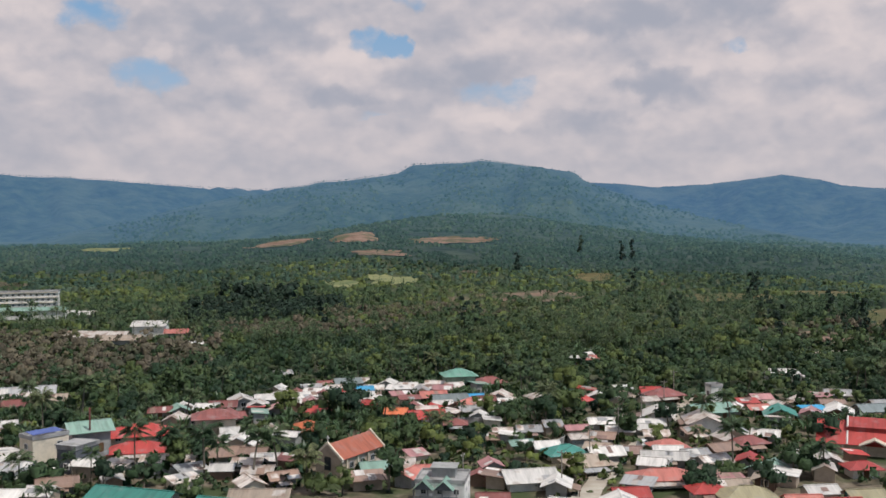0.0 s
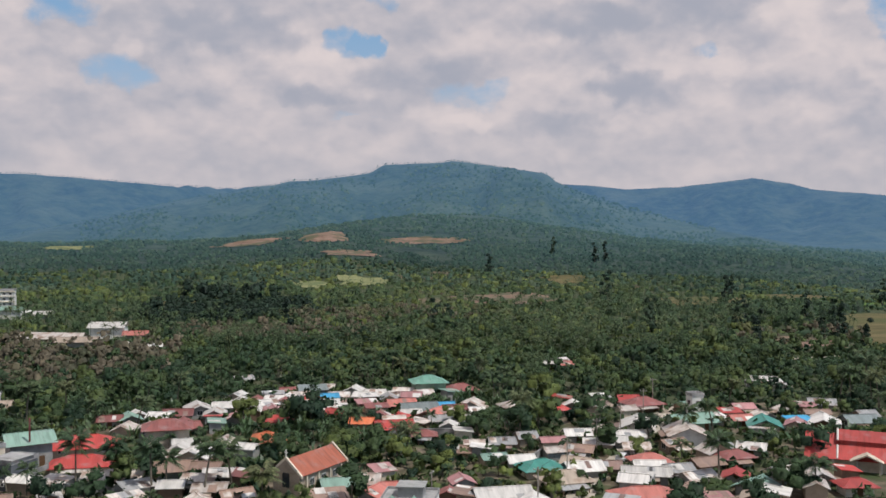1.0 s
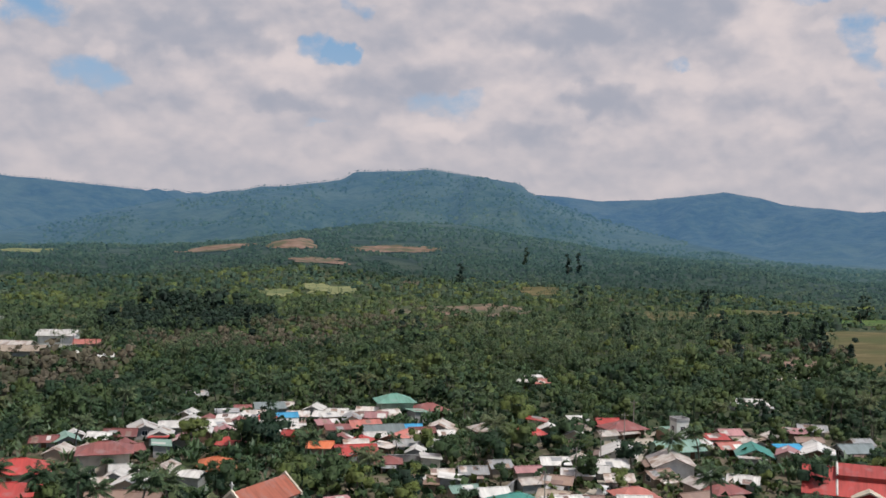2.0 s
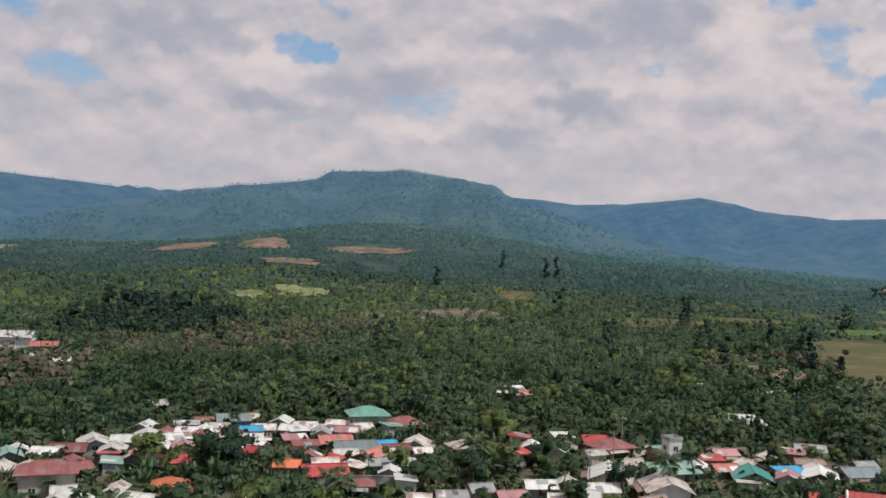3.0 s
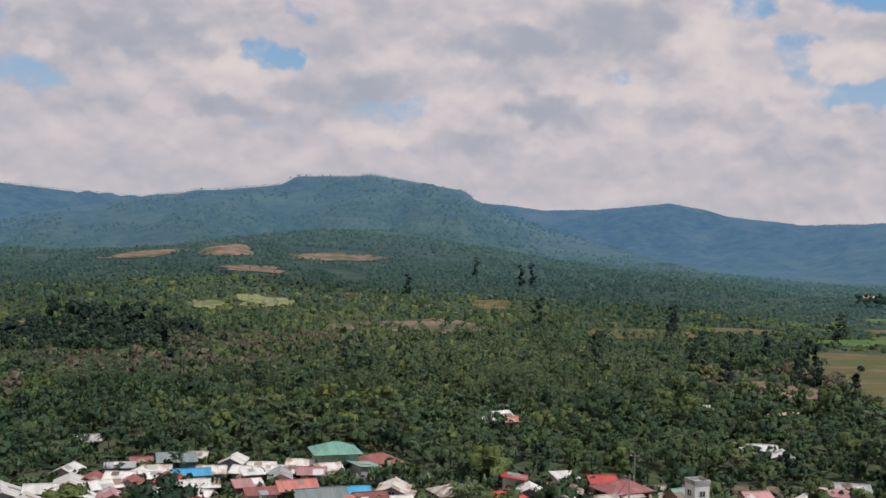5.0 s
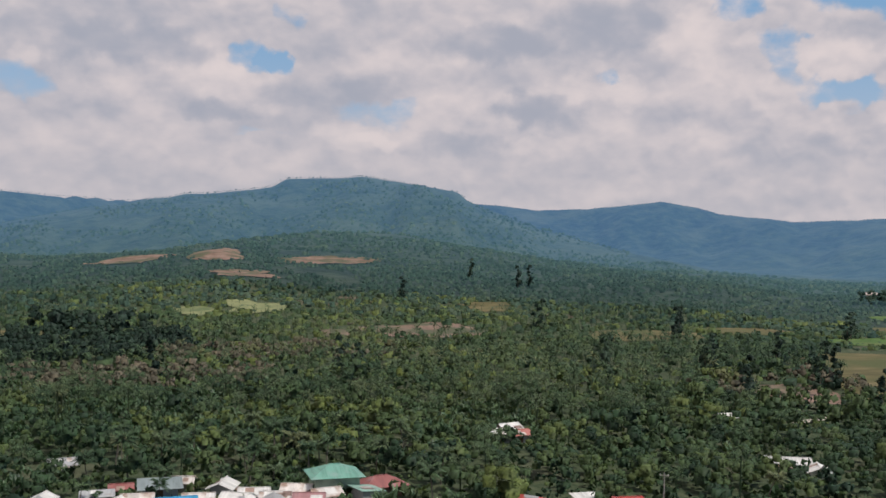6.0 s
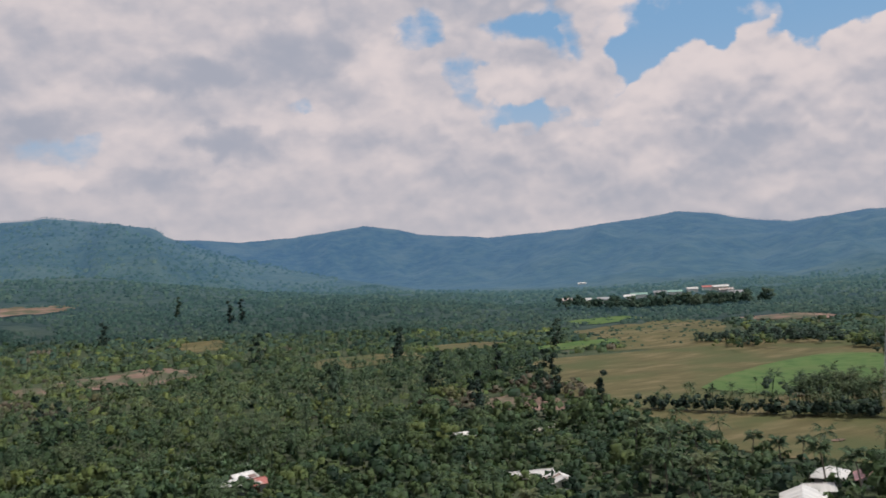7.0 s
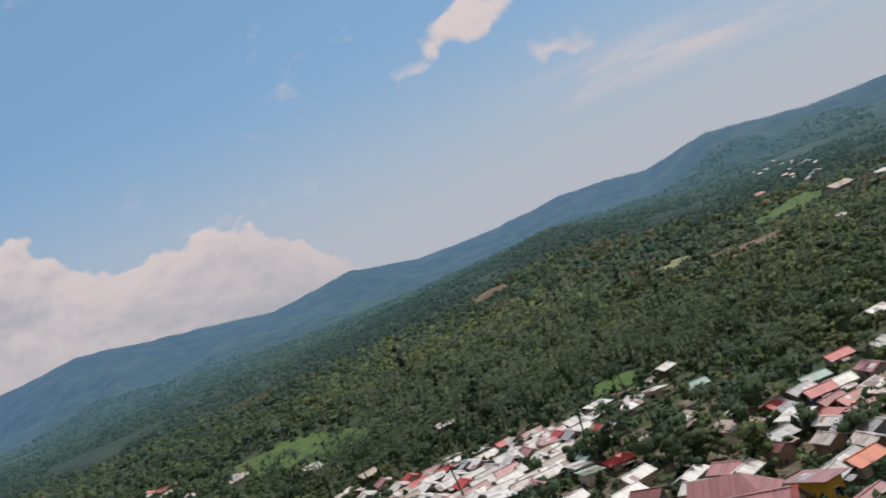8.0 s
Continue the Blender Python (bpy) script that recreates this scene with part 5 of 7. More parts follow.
house(349.0, 238.0, 4.5, 3.8, 20, "gable", "dullred", "tan")
house(363.0, 236.0, 5.0, 4.7, -60, "hip", "salmon", "tan")
house(326.0, 228.0, 4.9, 3.5, -70, "gable", "dullred", "grey")
house(318.0, 221.0, 7.4, 3.7, -60, "gable", "rustwhite", "grey")
house(306.0, 230.0, 6.1, 4.5, -60, "gable", "grey", "grey")
house(299.0, 222.0, 7.4, 4.8, 20, "gable", "rustwhite", "tan")
house(291.0, 216.0, 5.0, 3.7, -70, "gable", "rustwhite", "cream")
house(343.0, 252.0, 6.3, 4.4, 20, "gable", "rustwhite", "tan")
house(335.0, 240.0, 7.0, 4.2, 20, "gable", "pink", "tan")
house(372.0, 268.0, 6.6, 3.6, -70, "hip", "rustwhite", "tan")
house(386.0, 252.0, 4.6, 4.7, 20, "gable", "salmon", "grey")
house(310.0, 214.0, 5.9, 4.6, -50, "gable", "white", "grey")
house(328.0, 216.0, 7.3, 4.9, 20, "hip", "rustwhite", "cream")
house(483.0, 357.0, 5.3, 4.2, -50, "hip", "dullred", "tan")
house(555.0, 405.0, 7.1, 3.6, -70, "gable", "rustwhite", "cream")


# ---- buildings that stand out ----
def extra(root, name, pieces, mat, label=""):
    return part(name, mesh_from(name, *joined(*pieces), [M[mat]]), root, label)


def windows_on(root, spots, z, spin=0):
    for px, py in spots:
        put(PANE, "pane", put(WINDOW, "window", root, px, py, z, spin), 0, 0, 0, 0)


# the chapel
chapel = new("chapel")
chapel.matrix_world = pose(0.4, 184.5, 0, 0, 0, 54)
tagged(chapel, "stone-walled chapel with an orange-red gable roof", "chapel")
CW, CD, CE, CR = 13.6, 5.6, 3.9, 2.3
extra(chapel, "wall", [box(-CW / 2, -CD / 2, -1.5, CW / 2, CD / 2, CE)], "wall_tan")
extra(chapel, "roof", [slab([(-CW / 2, -CD / 2 - 0.5, CE - 0.3), (CW / 2, -CD / 2 - 0.5, CE - 0.3), (CW / 2, 0, CE + CR), (-CW / 2, 0, CE + CR)], 0.12), slab([(CW / 2, CD / 2 + 0.5, CE - 0.3), (-CW / 2, CD / 2 + 0.5, CE - 0.3), (-CW / 2, 0, CE + CR), (CW / 2, 0, CE + CR)], 0.12)], "roof_brick")
for sx in (-1, 1):
    a = sx * CW / 2
    gable = slab([(a - 0.2, -CD / 2 - 0.6, CE - 0.2), (a + 0.2, -CD / 2 - 0.6, CE - 0.2), (a + 0.2, 0, CE + CR + 0.45), (a - 0.2, 0, CE + CR + 0.45)], 0.5)
    gable2 = slab([(a + 0.2, CD / 2 + 0.6, CE - 0.2), (a - 0.2, CD / 2 + 0.6, CE - 0.2), (a - 0.2, 0, CE + CR + 0.45), (a + 0.2, 0, CE + CR + 0.45)], 0.5)
    extra(chapel, "coping", [gable, gable2], "wall_cream", "pale stepped gable edge")
    extra(chapel, "gable", [([(a - 0.18, -CD / 2, CE), (a - 0.18, CD / 2, CE), (a - 0.18, 0, CE + CR), (a + 0.18, -CD / 2, CE), (a + 0.18, CD / 2, CE), (a + 0.18, 0, CE + CR)], [(0, 2, 1), (3, 4, 5), (0, 3, 5, 2), (1, 2, 5, 4)])], "wall_tan")
arch = [(-CW / 2 - 0.06, y, z) for y, z in ((-0.7, 1.4), (0.7, 1.4), (0.7, 3.6), (0.4, 4.3), (0, 4.8), (-0.4, 4.3), (-0.7, 3.6))]
n_ = len(arch)
extra(chapel, "arched_window", [(arch + [(x - 0.1, y, z) for x, y, z in arch], [tuple(range(n_)), tuple(range(2 * n_ - 1, n_ - 1, -1))] + [(i, (i + 1) % n_, (i + 1) % n_ + n_, i + n_) for i in range(n_)])], "glass", "dark pointed window in the front gable")
extra(chapel, "cross", [box(-CW / 2 - 0.08, -0.08, CE + CR + 0.4, -CW / 2 + 0.08, 0.08, CE + CR + 1.6), box(-CW / 2 - 0.07, -0.4, CE + CR + 1.05, -CW / 2 + 0.07, 0.4, CE + CR + 1.2)], "wall_white", "small white cross")
for i in range(4):
    extra(chapel, "buttress", [box(-5.2 + 3.4 * i, -CD / 2 - 0.35, -1, -4.8 + 3.4 * i, -CD / 2, 3.4)], "wall_cream")
windows_on(chapel, [(-3.3 + 3.4 * i, -CD / 2 - 0.03) for i in range(3)], 1.4)
for s_ in (-4, 0, 4):
    CLEAR_DISCS.append((0.4 + s_ * 0.59, 184.5 + s_ * 0.81, 5.0))
for spot_ in ((-6.5, 175.5, 4.5), (-4.0, 170.5, 3.5), (-9.5, 172.0, 3.0)):
    CLEAR_DISCS.append(spot_)

# the cream and the dark concrete blocks
block = house(-58.8, 195.6, 7.4, 5.0, 45, "flat", "grey", "cream", storeys=2, eave=5.8, label="two-storey cream concrete house with a flat roof", category="building")
extra(block, "tarpaulin", [slab([(-3.4, -2.2, 6.75), (2.8, -2.2, 6.75), (2.8, 1.0, 7.0), (-3.4, 1.0, 7.0)], 0.05)], "wall_blue", "blue tarpaulin over the roof deck")
dark = house(-51.0, 190.2, 6.4, 4.4, 64, "flat", "grey", "dark", storeys=2, eave=4.7, label="two-storey dark grey unfinished concrete building", category="building")
extra(dark, "balcony", [box(-2.2, -3.4, 2.4, 4.6, -2.2, 2.6), box(-2.2, -3.4, 2.6, 4.6, -3.28, 3.3)], "concrete", "bare concrete balcony")
extra(dark, "roof_slab", [box(-3.5, -2.6, 5.46, 2.2, 2.5, 5.64)], "concrete")
extra(house(-53.5, 207.5, 7.5, 6.5, 25, "gable", "sage", "grey", storeys=2), "mast", [box(-0.5, -3.6, 5, -0.2, -3.3, 9.5)], "roof_dullred", "rusty red mast")

# the big white house with grey-green gables and a water-tank room on its roof
big = house(15.6, 158.5, 11.5, 9.5, -14, "flat", "grey", "white", storeys=2, eave=6.0, label="large white two-storey house with grey-green gables", category="house")
extra(big, "roof_room", [box(-2.5, -1.0, 6.2, 3.0, 3.2, 8.2), box(-2.9, -1.4, 8.2, 3.4, 3.6, 8.4)], "wall_grey", "small flat-topped room on the roof")
for gx in (-3.6, 1.2):
    extra(big, "gable_roof", [slab([(gx - 2.3, -7.2, 5.1), (gx, -7.2, 7.0), (gx, -2.0, 7.0), (gx - 2.3, -2.0, 5.1)][::-1], 0.1), slab([(gx, -7.2, 7.0), (gx + 2.3, -7.2, 5.1), (gx + 2.3, -2.0, 5.1), (gx, -2.0, 7.0)][::-1], 0.1)], "roof_sage", "grey-green front gable")
    extra(big, "gable_wall", [([(gx - 2.1, -6.9, 5.1), (gx + 2.1, -6.9, 5.1), (gx, -6.9, 6.8), (gx - 2.1, -6.7, 5.1), (gx + 2.1, -6.7, 5.1), (gx, -6.7, 6.8)], [(0, 1, 2), (5, 4, 3), (0, 3, 4, 1), (1, 4, 5, 2), (2, 5, 3, 0)])], "wall_dark")
extra(big, "balcony", [box(-5.9, -6.6, 2.6, 4.4, -4.75, 2.85), box(-5.9, -6.6, 2.85, 4.4, -6.45, 3.7)], "concrete", "shaded front balcony on posts")
for i in range(4):
    extra(big, "post", [box(-5.9 + 3.3 * i, -6.6, -1, -5.65 + 3.3 * i, -6.4, 5.2)], "concrete")

big.scale = (0.70, 0.78, 0.78)

# the long white school block at the edge of the dark wood
long_block = house(-174.0, 556.0, 31, 9, 10, "flat", "white", "white", storeys=3, eave=8.4, bare=True, label="long three-storey white concrete school block with a flat roof", category="building")
for floor_ in range(3):
    windows_on(long_block, [(-13.5 + 3.0 * k_, -4.53) for k_ in range(10)], 0.9 + 2.75 * floor_)
    extra(long_block, "ledge", [box(-15.7, -5.2, 2.55 + 2.75 * floor_, 15.7, -4.5, 2.75 + 2.75 * floor_)], "wall_cream")

# the white tower house
tower = house(90.5, 232.5, 3.0, 3.0, 8, "flat", "grey", "white", storeys=3, eave=5.9, label="narrow white three-storey house with square windows", category="house")
house(86, 223.5, 9.0, 6.0, 8, "gable", "sage", "green")

# the long red-roofed hall
hall = house(112.5, 181.0, 36, 10, -30, "gable", "red", "cream", eave=2.9, pitch=0.62, over=0.9, bare=True, label="long hall with a bright red two-step roof", category="hall")
extra(hall, "upper_roof", [slab([(-13, -2.7, 5.3), (19.8, -2.7, 5.3), (19.8, 0, 6.9), (-13, 0, 6.9)], 0.12), slab([(19.8, 2.7, 5.3), (-13, 2.7, 5.3), (-13, 0, 6.9), (19.8, 0, 6.9)], 0.12), box(-12.6, -2.4, 4.4, 19.4, 2.4, 5.35)], "roof_red", "raised upper roof")
extra(hall, "ridge_trim", [bar((-13.1, -2.8, 5.3), (-13.1, 0, 6.95), 0.14), bar((-13.1, 2.8, 5.3), (-13.1, 0, 6.95), 0.14), bar((-13.1, -5.8, 2.4), (-13.1, -2.7, 4.4), 0.14)], "wall_white", "pale trim along the roof edge")
extra(hall, "porch", [box(-10.4, -7.2, -1, -10.1, -6.9, 2.6), box(-5.9, -7.2, -1, -5.6, -6.9, 2.6), slab([(-10.9, -7.5, 2.5), (-8.0, -7.5, 3.9), (-8.0, -4.8, 3.9), (-10.9, -4.8, 2.5)][::-1], 0.25), slab([(-8.0, -7.5, 3.9), (-5.1, -7.5, 2.5), (-5.1, -4.8, 2.5), (-8.0, -4.8, 3.9)][::-1], 0.25)], "wall_cream", "gabled cream entrance porch")
for i in range(9):
    extra(hall, "pillar", [box(-18.2 + 4.2 * i, -5.6, -1, -17.9 + 4.2 * i, -5.3, 2.4)], "wall_white")

# the long teal roof
house(-35.0, 164.0, 14, 5, -24, "gable", "teal", "white", over=0.8, label="long low white building with a teal roof", category="building")
house(-19, 155, 9, 5, -24, "gable", "teal", "white", over=0.8)

# the pink-roofed school
school = house(126, 88, 16, 8, 57, "gable", "pink", "tan", storeys=2, eave=5.4, pitch=0.72, over=0.8, label="two-storey school with a faded pink roof and pointed dormers", category="school")
extra(school, "wing_roof", [slab([(-4, -10.6, 5.6), (-4, -2, 5.6), (0, -6, 9.4)], 0.12), slab([(-4, -2, 5.6), (8, -2, 5.6), (8, -6, 9.4), (0, -6, 9.4)], 0.12), slab([(8, -10.6, 5.6), (-4, -10.6, 5.6), (0, -6, 9.4), (8, -6, 9.4)], 0.12)], "roof_pink", "hipped rear wing of the roof")
extra(school, "wing_wall", [box(-3.2, -9.9, -1, 7.6, -4.0, 5.6)], "wall_tan")
for i in range(3):
    gx = -4.6 + 4.6 * i
    extra(school, "dormer_roof", [slab([(gx - 1.4, 5.4, 4.9), (gx - 1.4, 2.0, 4.9), (gx, 2.0, 7.1), (gx, 5.4, 7.1)][::-1], 0.12), slab([(gx, 5.4, 7.1), (gx, 2.0, 7.1), (gx + 1.4, 2.0, 4.9), (gx + 1.4, 5.4, 4.9)][::-1], 0.12)], "roof_pink", "steep pointed dormer over an arch")
    for ax in (gx - 1.3, gx + 1.05):
        extra(school, "arch_post", [box(ax, 4.03, -1, ax + 0.25, 5.2, 4.95)], "wall_pink")
    extra(school, "arch_window", [box(gx - 1.0, 4.05, 0.6, gx + 1.0, 4.13, 5.6)], "glass", "tall dark window under the arch")
school.scale = (0.92, 0.92, 0.92)
extra(school, "roof_edge", [slab([(-8.9, 4.95, 4.85), (-8.9, 0, 8.42), (-7.9, 0, 8.42), (-7.9, 4.95, 4.85)][::-1], 0.05)], "roof_red", "bright red strip at the roof's end")

# walls round the yards
def yard_wall(x0, y0, x1, y1, h=2.0, mat="concrete"):
    ob = new("yard_wall", mesh_from("yard_wall", *joined(box(0, -0.1, -1, math.hypot(x1 - x0, y1 - y0), 0.1, h), box(-0.02, -0.15, h, math.hypot(x1 - x0, y1 - y0) + 0.02, 0.15, h + 0.1)), [M[mat]]))
    ob.matrix_world = pose(x0, y0, float(height(x0, y0)), 0, 0, math.degrees(math.atan2(y1 - y0, x1 - x0)))
    return tagged(ob, "weathered grey concrete yard wall", "wall", "walls round the yards")


for w_ in ((17, 222, 31, 220), (31, 220, 33, 230), (-48, 188, -36, 186), (40, 190, 46, 200), (58, 172, 66, 186), (-44, 184, -30, 181)):
    yard_wall(*w_)


# the power pylons
def pylon(x, y, tall, turn, foot=2.3):
    root = new("power_pylon")
    root.matrix_world = pose(x, y, float(height(x, y)), 0, 0, turn)
    tagged(root, "grey steel lattice power pylon", "pylon", "power pylons")
    half = lambda z: foot * (1 - z / tall) + 0.3
    levels = [tall * (1 - 0.80 ** k) / (1 - 0.80 ** 9) for k in range(10)]
    for sx, sy in ((-1, -1), (1, -1), (1, 1), (-1, 1)):
        extra(root, "leg", [bar((sx * half(a), sy * half(a), a), (sx * half(b), sy * half(b), b), 0.075) for a, b in zip(levels[:-1], levels[1:])], "steel")
    for k, (a, b) in enumerate(zip(levels[:-1], levels[1:])):
        for (ax, ay), (bx, by) in (((-1, -1), (1, -1)), ((1, -1), (1, 1)), ((1, 1), (-1, 1)), ((-1, 1), (-1, -1))):
            for p in (bar((ax * half(a), ay * half(a), a), (bx * half(b), by * half(b), b), 0.035), bar((bx * half(a), by * half(a), a), (ax * half(b), ay * half(b), b), 0.035), bar((ax * half(b), ay * half(b), b), (bx * half(b), by * half(b), b), 0.035)):
                extra(root, "brace", [p], "steel")
    for z in (tall * 0.80, tall * 0.90):
        for sx in (-1, 1):
            tip = (sx * 4.2, 0, z + 0.2)
            extra(root, "cross_arm", [bar((sx * half(z), s * half(z), z), tip, 0.08) for s in (-1, 1)] + [bar((sx * half(z), 0, z + 1.2), tip, 0.07), bar((tip[0], 0, tip[2]), (tip[0], 0, tip[2] - 1.3), 0.09)], "steel")
    CLEAR_DISCS.append((x, y, 5.0))
    return root


pylon(266, 289, 27, 30)
pylon(124, 142, 26, 20, 1.7)


# sheds and shacks that fill the yards between the houses
def shack(x, y, w, d, turn, kind, roof, wall, eave):
    root = new("shack")
    root.matrix_world = pose(x, y, float(height(x, y)), 0, 0, turn)
    rise_ = 0.22 * d if kind == "gable" else 0.14 * d
    tagged(root, f"small low shack with {wall} walls and {SHADES.get(roof, roof)} sheet roof", "shack", "shacks between the houses")
    part("wall", wall_mesh(kind, w, d, eave, rise_, M["wall_" + wall]), root)
    part("roof", roof_mesh(kind, w, d, rise_, eave, 0.45, M["roof_" + roof]), root)
    loose_sheets(root, kind, w, d, rise_, eave, 0.45, shacks, shacks.choice((1, 2)))
    CLEAR_DISCS.append((x, y, 0.5 * d + 1.0))
    return root


def roomy(x, y, r):
    for hx, hy, hw, hd, ht in HOUSES:
        if abs(x - hx) + abs(y - hy) > 40:
            continue
        c, s = math.cos(radians(ht)), math.sin(radians(ht))
        px, py = (x - hx) * c + (y - hy) * s, -(x - hx) * s + (y - hy) * c
        if abs(px) < hw / 2 + r and abs(py) < hd / 2 + r:
            return False
    return all((x - sx) ** 2 + (y - sy) ** 2 > (sr - 1.5 + r) ** 2 for sx, sy, sr in STREETS) and (x - 0.4) ** 2 + (y - 184.5) ** 2 > 110


shacks = random.Random(12)
spots_ = [(hx + shacks.uniform(-9, 9), hy + shacks.uniform(-9, 9), ht) for hx, hy, hw, hd, ht in HOUSES for k in range(4) if 150 < math.hypot(hx, hy - 20) < 270]
shacks.shuffle(spots_)
made = 0
for x, y, turn in spots_:
    near = sum(1 for h in HOUSES if (h[0] - x) ** 2 + (h[1] - y) ** 2 < 170)
    w, d = shacks.uniform(3.2, 6.0), shacks.uniform(2.8, 4.2)
    if (-12 < x < 22 and y < 183) or (x > 150 and y > 190):
        continue
    if made >= 150 or near < 3 or not roomy(x, y, 0.42 * (w + d) / 2 + 0.5):
        continue
    turn += shacks.choice((0, 90)) + shacks.uniform(-8, 8)
    shack(x, y, w, d, turn, shacks.choice(("gable", "gable", "shed")), shacks.choice(("rust", "rustwhite", "rustwhite", "white", "white", "white", "white", "grey", "dullred", "pink", "red", "sage")), shacks.choice(("grey", "tan", "brown", "cream")), shacks.uniform(1.9, 2.5))
    HOUSES.append((x, y, w, d, turn))
    made += 1


# ---- trees and palms ----
RNG = np.random.default_rng(7)


def quads_of(centres, normals, sizes, spin, aspect=1.0):
    """A small four-sided leaf at each centre."""
    n = normals / np.linalg.norm(normals, axis=1, keepdims=True)
    up = np.where(abs(n[:, 2:3]) > 0.9, [[1.0, 0, 0]], [[0, 0, 1.0]])
    u = np.cross(n, up)
    u /= np.linalg.norm(u, axis=1, keepdims=True)
    w = np.cross(n, u)
    c, s = np.cos(spin)[:, None], np.sin(spin)[:, None]
    u, w = c * u + s * w, c * w - s * u
    h = sizes[:, None] / 2
    bend = n * h * 0.35
    v = np.stack([centres - u * h - bend, centres - w * h * aspect + bend * 0.3, centres + u * h - bend, centres + w * h * aspect + bend * 0.3], 1)
    return v.reshape(-1, 3)


def with_normals(v, normals=None):
    """Corners with the way they face: that of their side, unless given."""
    if normals is None:
        q = v.reshape(-1, 4, 3)
        n = np.cross(q[:, 2] - q[:, 0], q[:, 3] - q[:, 1])
        normals = np.repeat(n, 4, axis=0)
    return np.concatenate([v, normals / np.maximum(np.linalg.norm(normals, axis=1, keepdims=True), 1e-9)], 1)


CUBE = np.array([(i, j, k) for i in (-1.0, 1.0) for j in (-1.0, 1.0) for k in (-1.0, 1.0)]) / math.sqrt(3)
CUBE_SIDES = np.array([(0, 1, 3, 2), (4, 6, 7, 5), (0, 4, 5, 1), (2, 3, 7, 6), (1, 5, 7, 3)])


def crown(count, spread, tall, base, leaf, seed, lobes=7, heart=0.0, column=False, up=0.65):
    """Leaves over several uneven lobes, each round a dense heart of foliage, with gaps between."""
    g = np.random.default_rng(seed)
    lc = np.stack([g.normal(0, 0.42, lobes) * spread, g.normal(0, 0.42, lobes) * spread, base + tall * g.uniform(0.25, 0.8, lobes)], -1)
    lr = g.uniform(0.30, 0.55, lobes) * spread
    if column:
        lc = np.stack([g.normal(0, 0.34, lobes) * spread, g.normal(0, 0.34, lobes) * spread, base + tall * np.linspace(0.08, 0.95, lobes)], -1)
        lr = spread * (0.75 - 0.35 * np.linspace(0, 1, lobes)) * g.uniform(0.6, 1.25, lobes)
    hearts = []
    if heart:
        for c, r_ in zip(lc, lr):
            turned = CUBE @ np.array(Matrix.Rotation(g.uniform(0, 6.3), 3, "Z") @ Matrix.Rotation(g.normal(0, 0.25), 3, "X")).T
            hearts.append((c + turned * r_ * heart * g.uniform(0.8, 1.15, (8, 1)) * [1, 1, 0.85])[CUBE_SIDES].reshape(-1, 3))
    k = g.integers(0, lobes, count)
    d = g.normal(size=(count, 3))
    d /= np.linalg.norm(d, axis=1, keepdims=True)
    d[:, 2] = np.where(d[:, 2] < -0.35, -d[:, 2], d[:, 2])
    at = lc[k] + d * (lr[k] * g.uniform(0.55, 1.08, count))[:, None] * [1, 1, 0.8]
    v = quads_of(at, d + g.normal(0, 0.32, (count, 3)), leaf * g.uniform(0.6, 1.4, count), g.uniform(0, 6.3, count), 0.8)
    v = np.concatenate(hearts + [v])
    # a crown is shaded as the rounded mass that its leaves make up
    owner = np.concatenate([np.repeat(np.arange(lobes), 20) if heart else np.arange(0), np.repeat(k, 4)])
    lobe_n = (v - lc[owner]) / lr[owner][:, None]
    crown_n = (v - [0, 0, base + 0.35 * tall]) / spread
    return with_normals(v, lobe_n + 0.7 * crown_n + [0, 0, up] + g.normal(0, 0.22, v.shape))


def stem(tall, r0, r1, lean, sides=5, seed=0, steps=3):
    g = np.random.default_rng(seed)
    a = g.uniform(0, 6.3)
    rings = []
    for i in range(steps + 1):
        t = i / steps
        c = np.array([math.cos(a), math.sin(a), 0]) * lean * t * t + [0, 0, tall * t - (0.8 if i == 0 else 0)]
        th = np.arange(sides) * 2 * math.pi / sides
        rings.append(c + (r0 + (r1 - r0) * t) * np.stack([np.cos(th), np.sin(th), 0 * th], -1))
    v = []
    for p, q in zip(rings[:-1], rings[1:]):
        for i in range(sides):
            j = (i + 1) % sides
            v += [p[i], p[j], q[j], q[i]]
    return with_normals(np.array(v)), np.array([math.cos(a) * lean, math.sin(a) * lean, tall])


def limbs(tall, seed, count=4):
    g = np.random.default_rng(seed + 50)
    v = []
    for i in range(count):
        a, b = np.array([0, 0, tall * g.uniform(0.55, 0.95)]), np.array([g.normal(0, 1.6), g.normal(0, 1.6), tall * 1.45])
        for s in range(3):
            t0, t1 = s * 2.09, (s + 1) * 2.09
            o0, o1 = np.array([math.cos(t0), math.sin(t0), 0]), np.array([math.cos(t1), math.sin(t1), 0])
            v += [a + o0 * 0.12, a + o1 * 0.12, b + o1 * 0.04, b + o0 * 0.04]
    return with_normals(np.array(v))


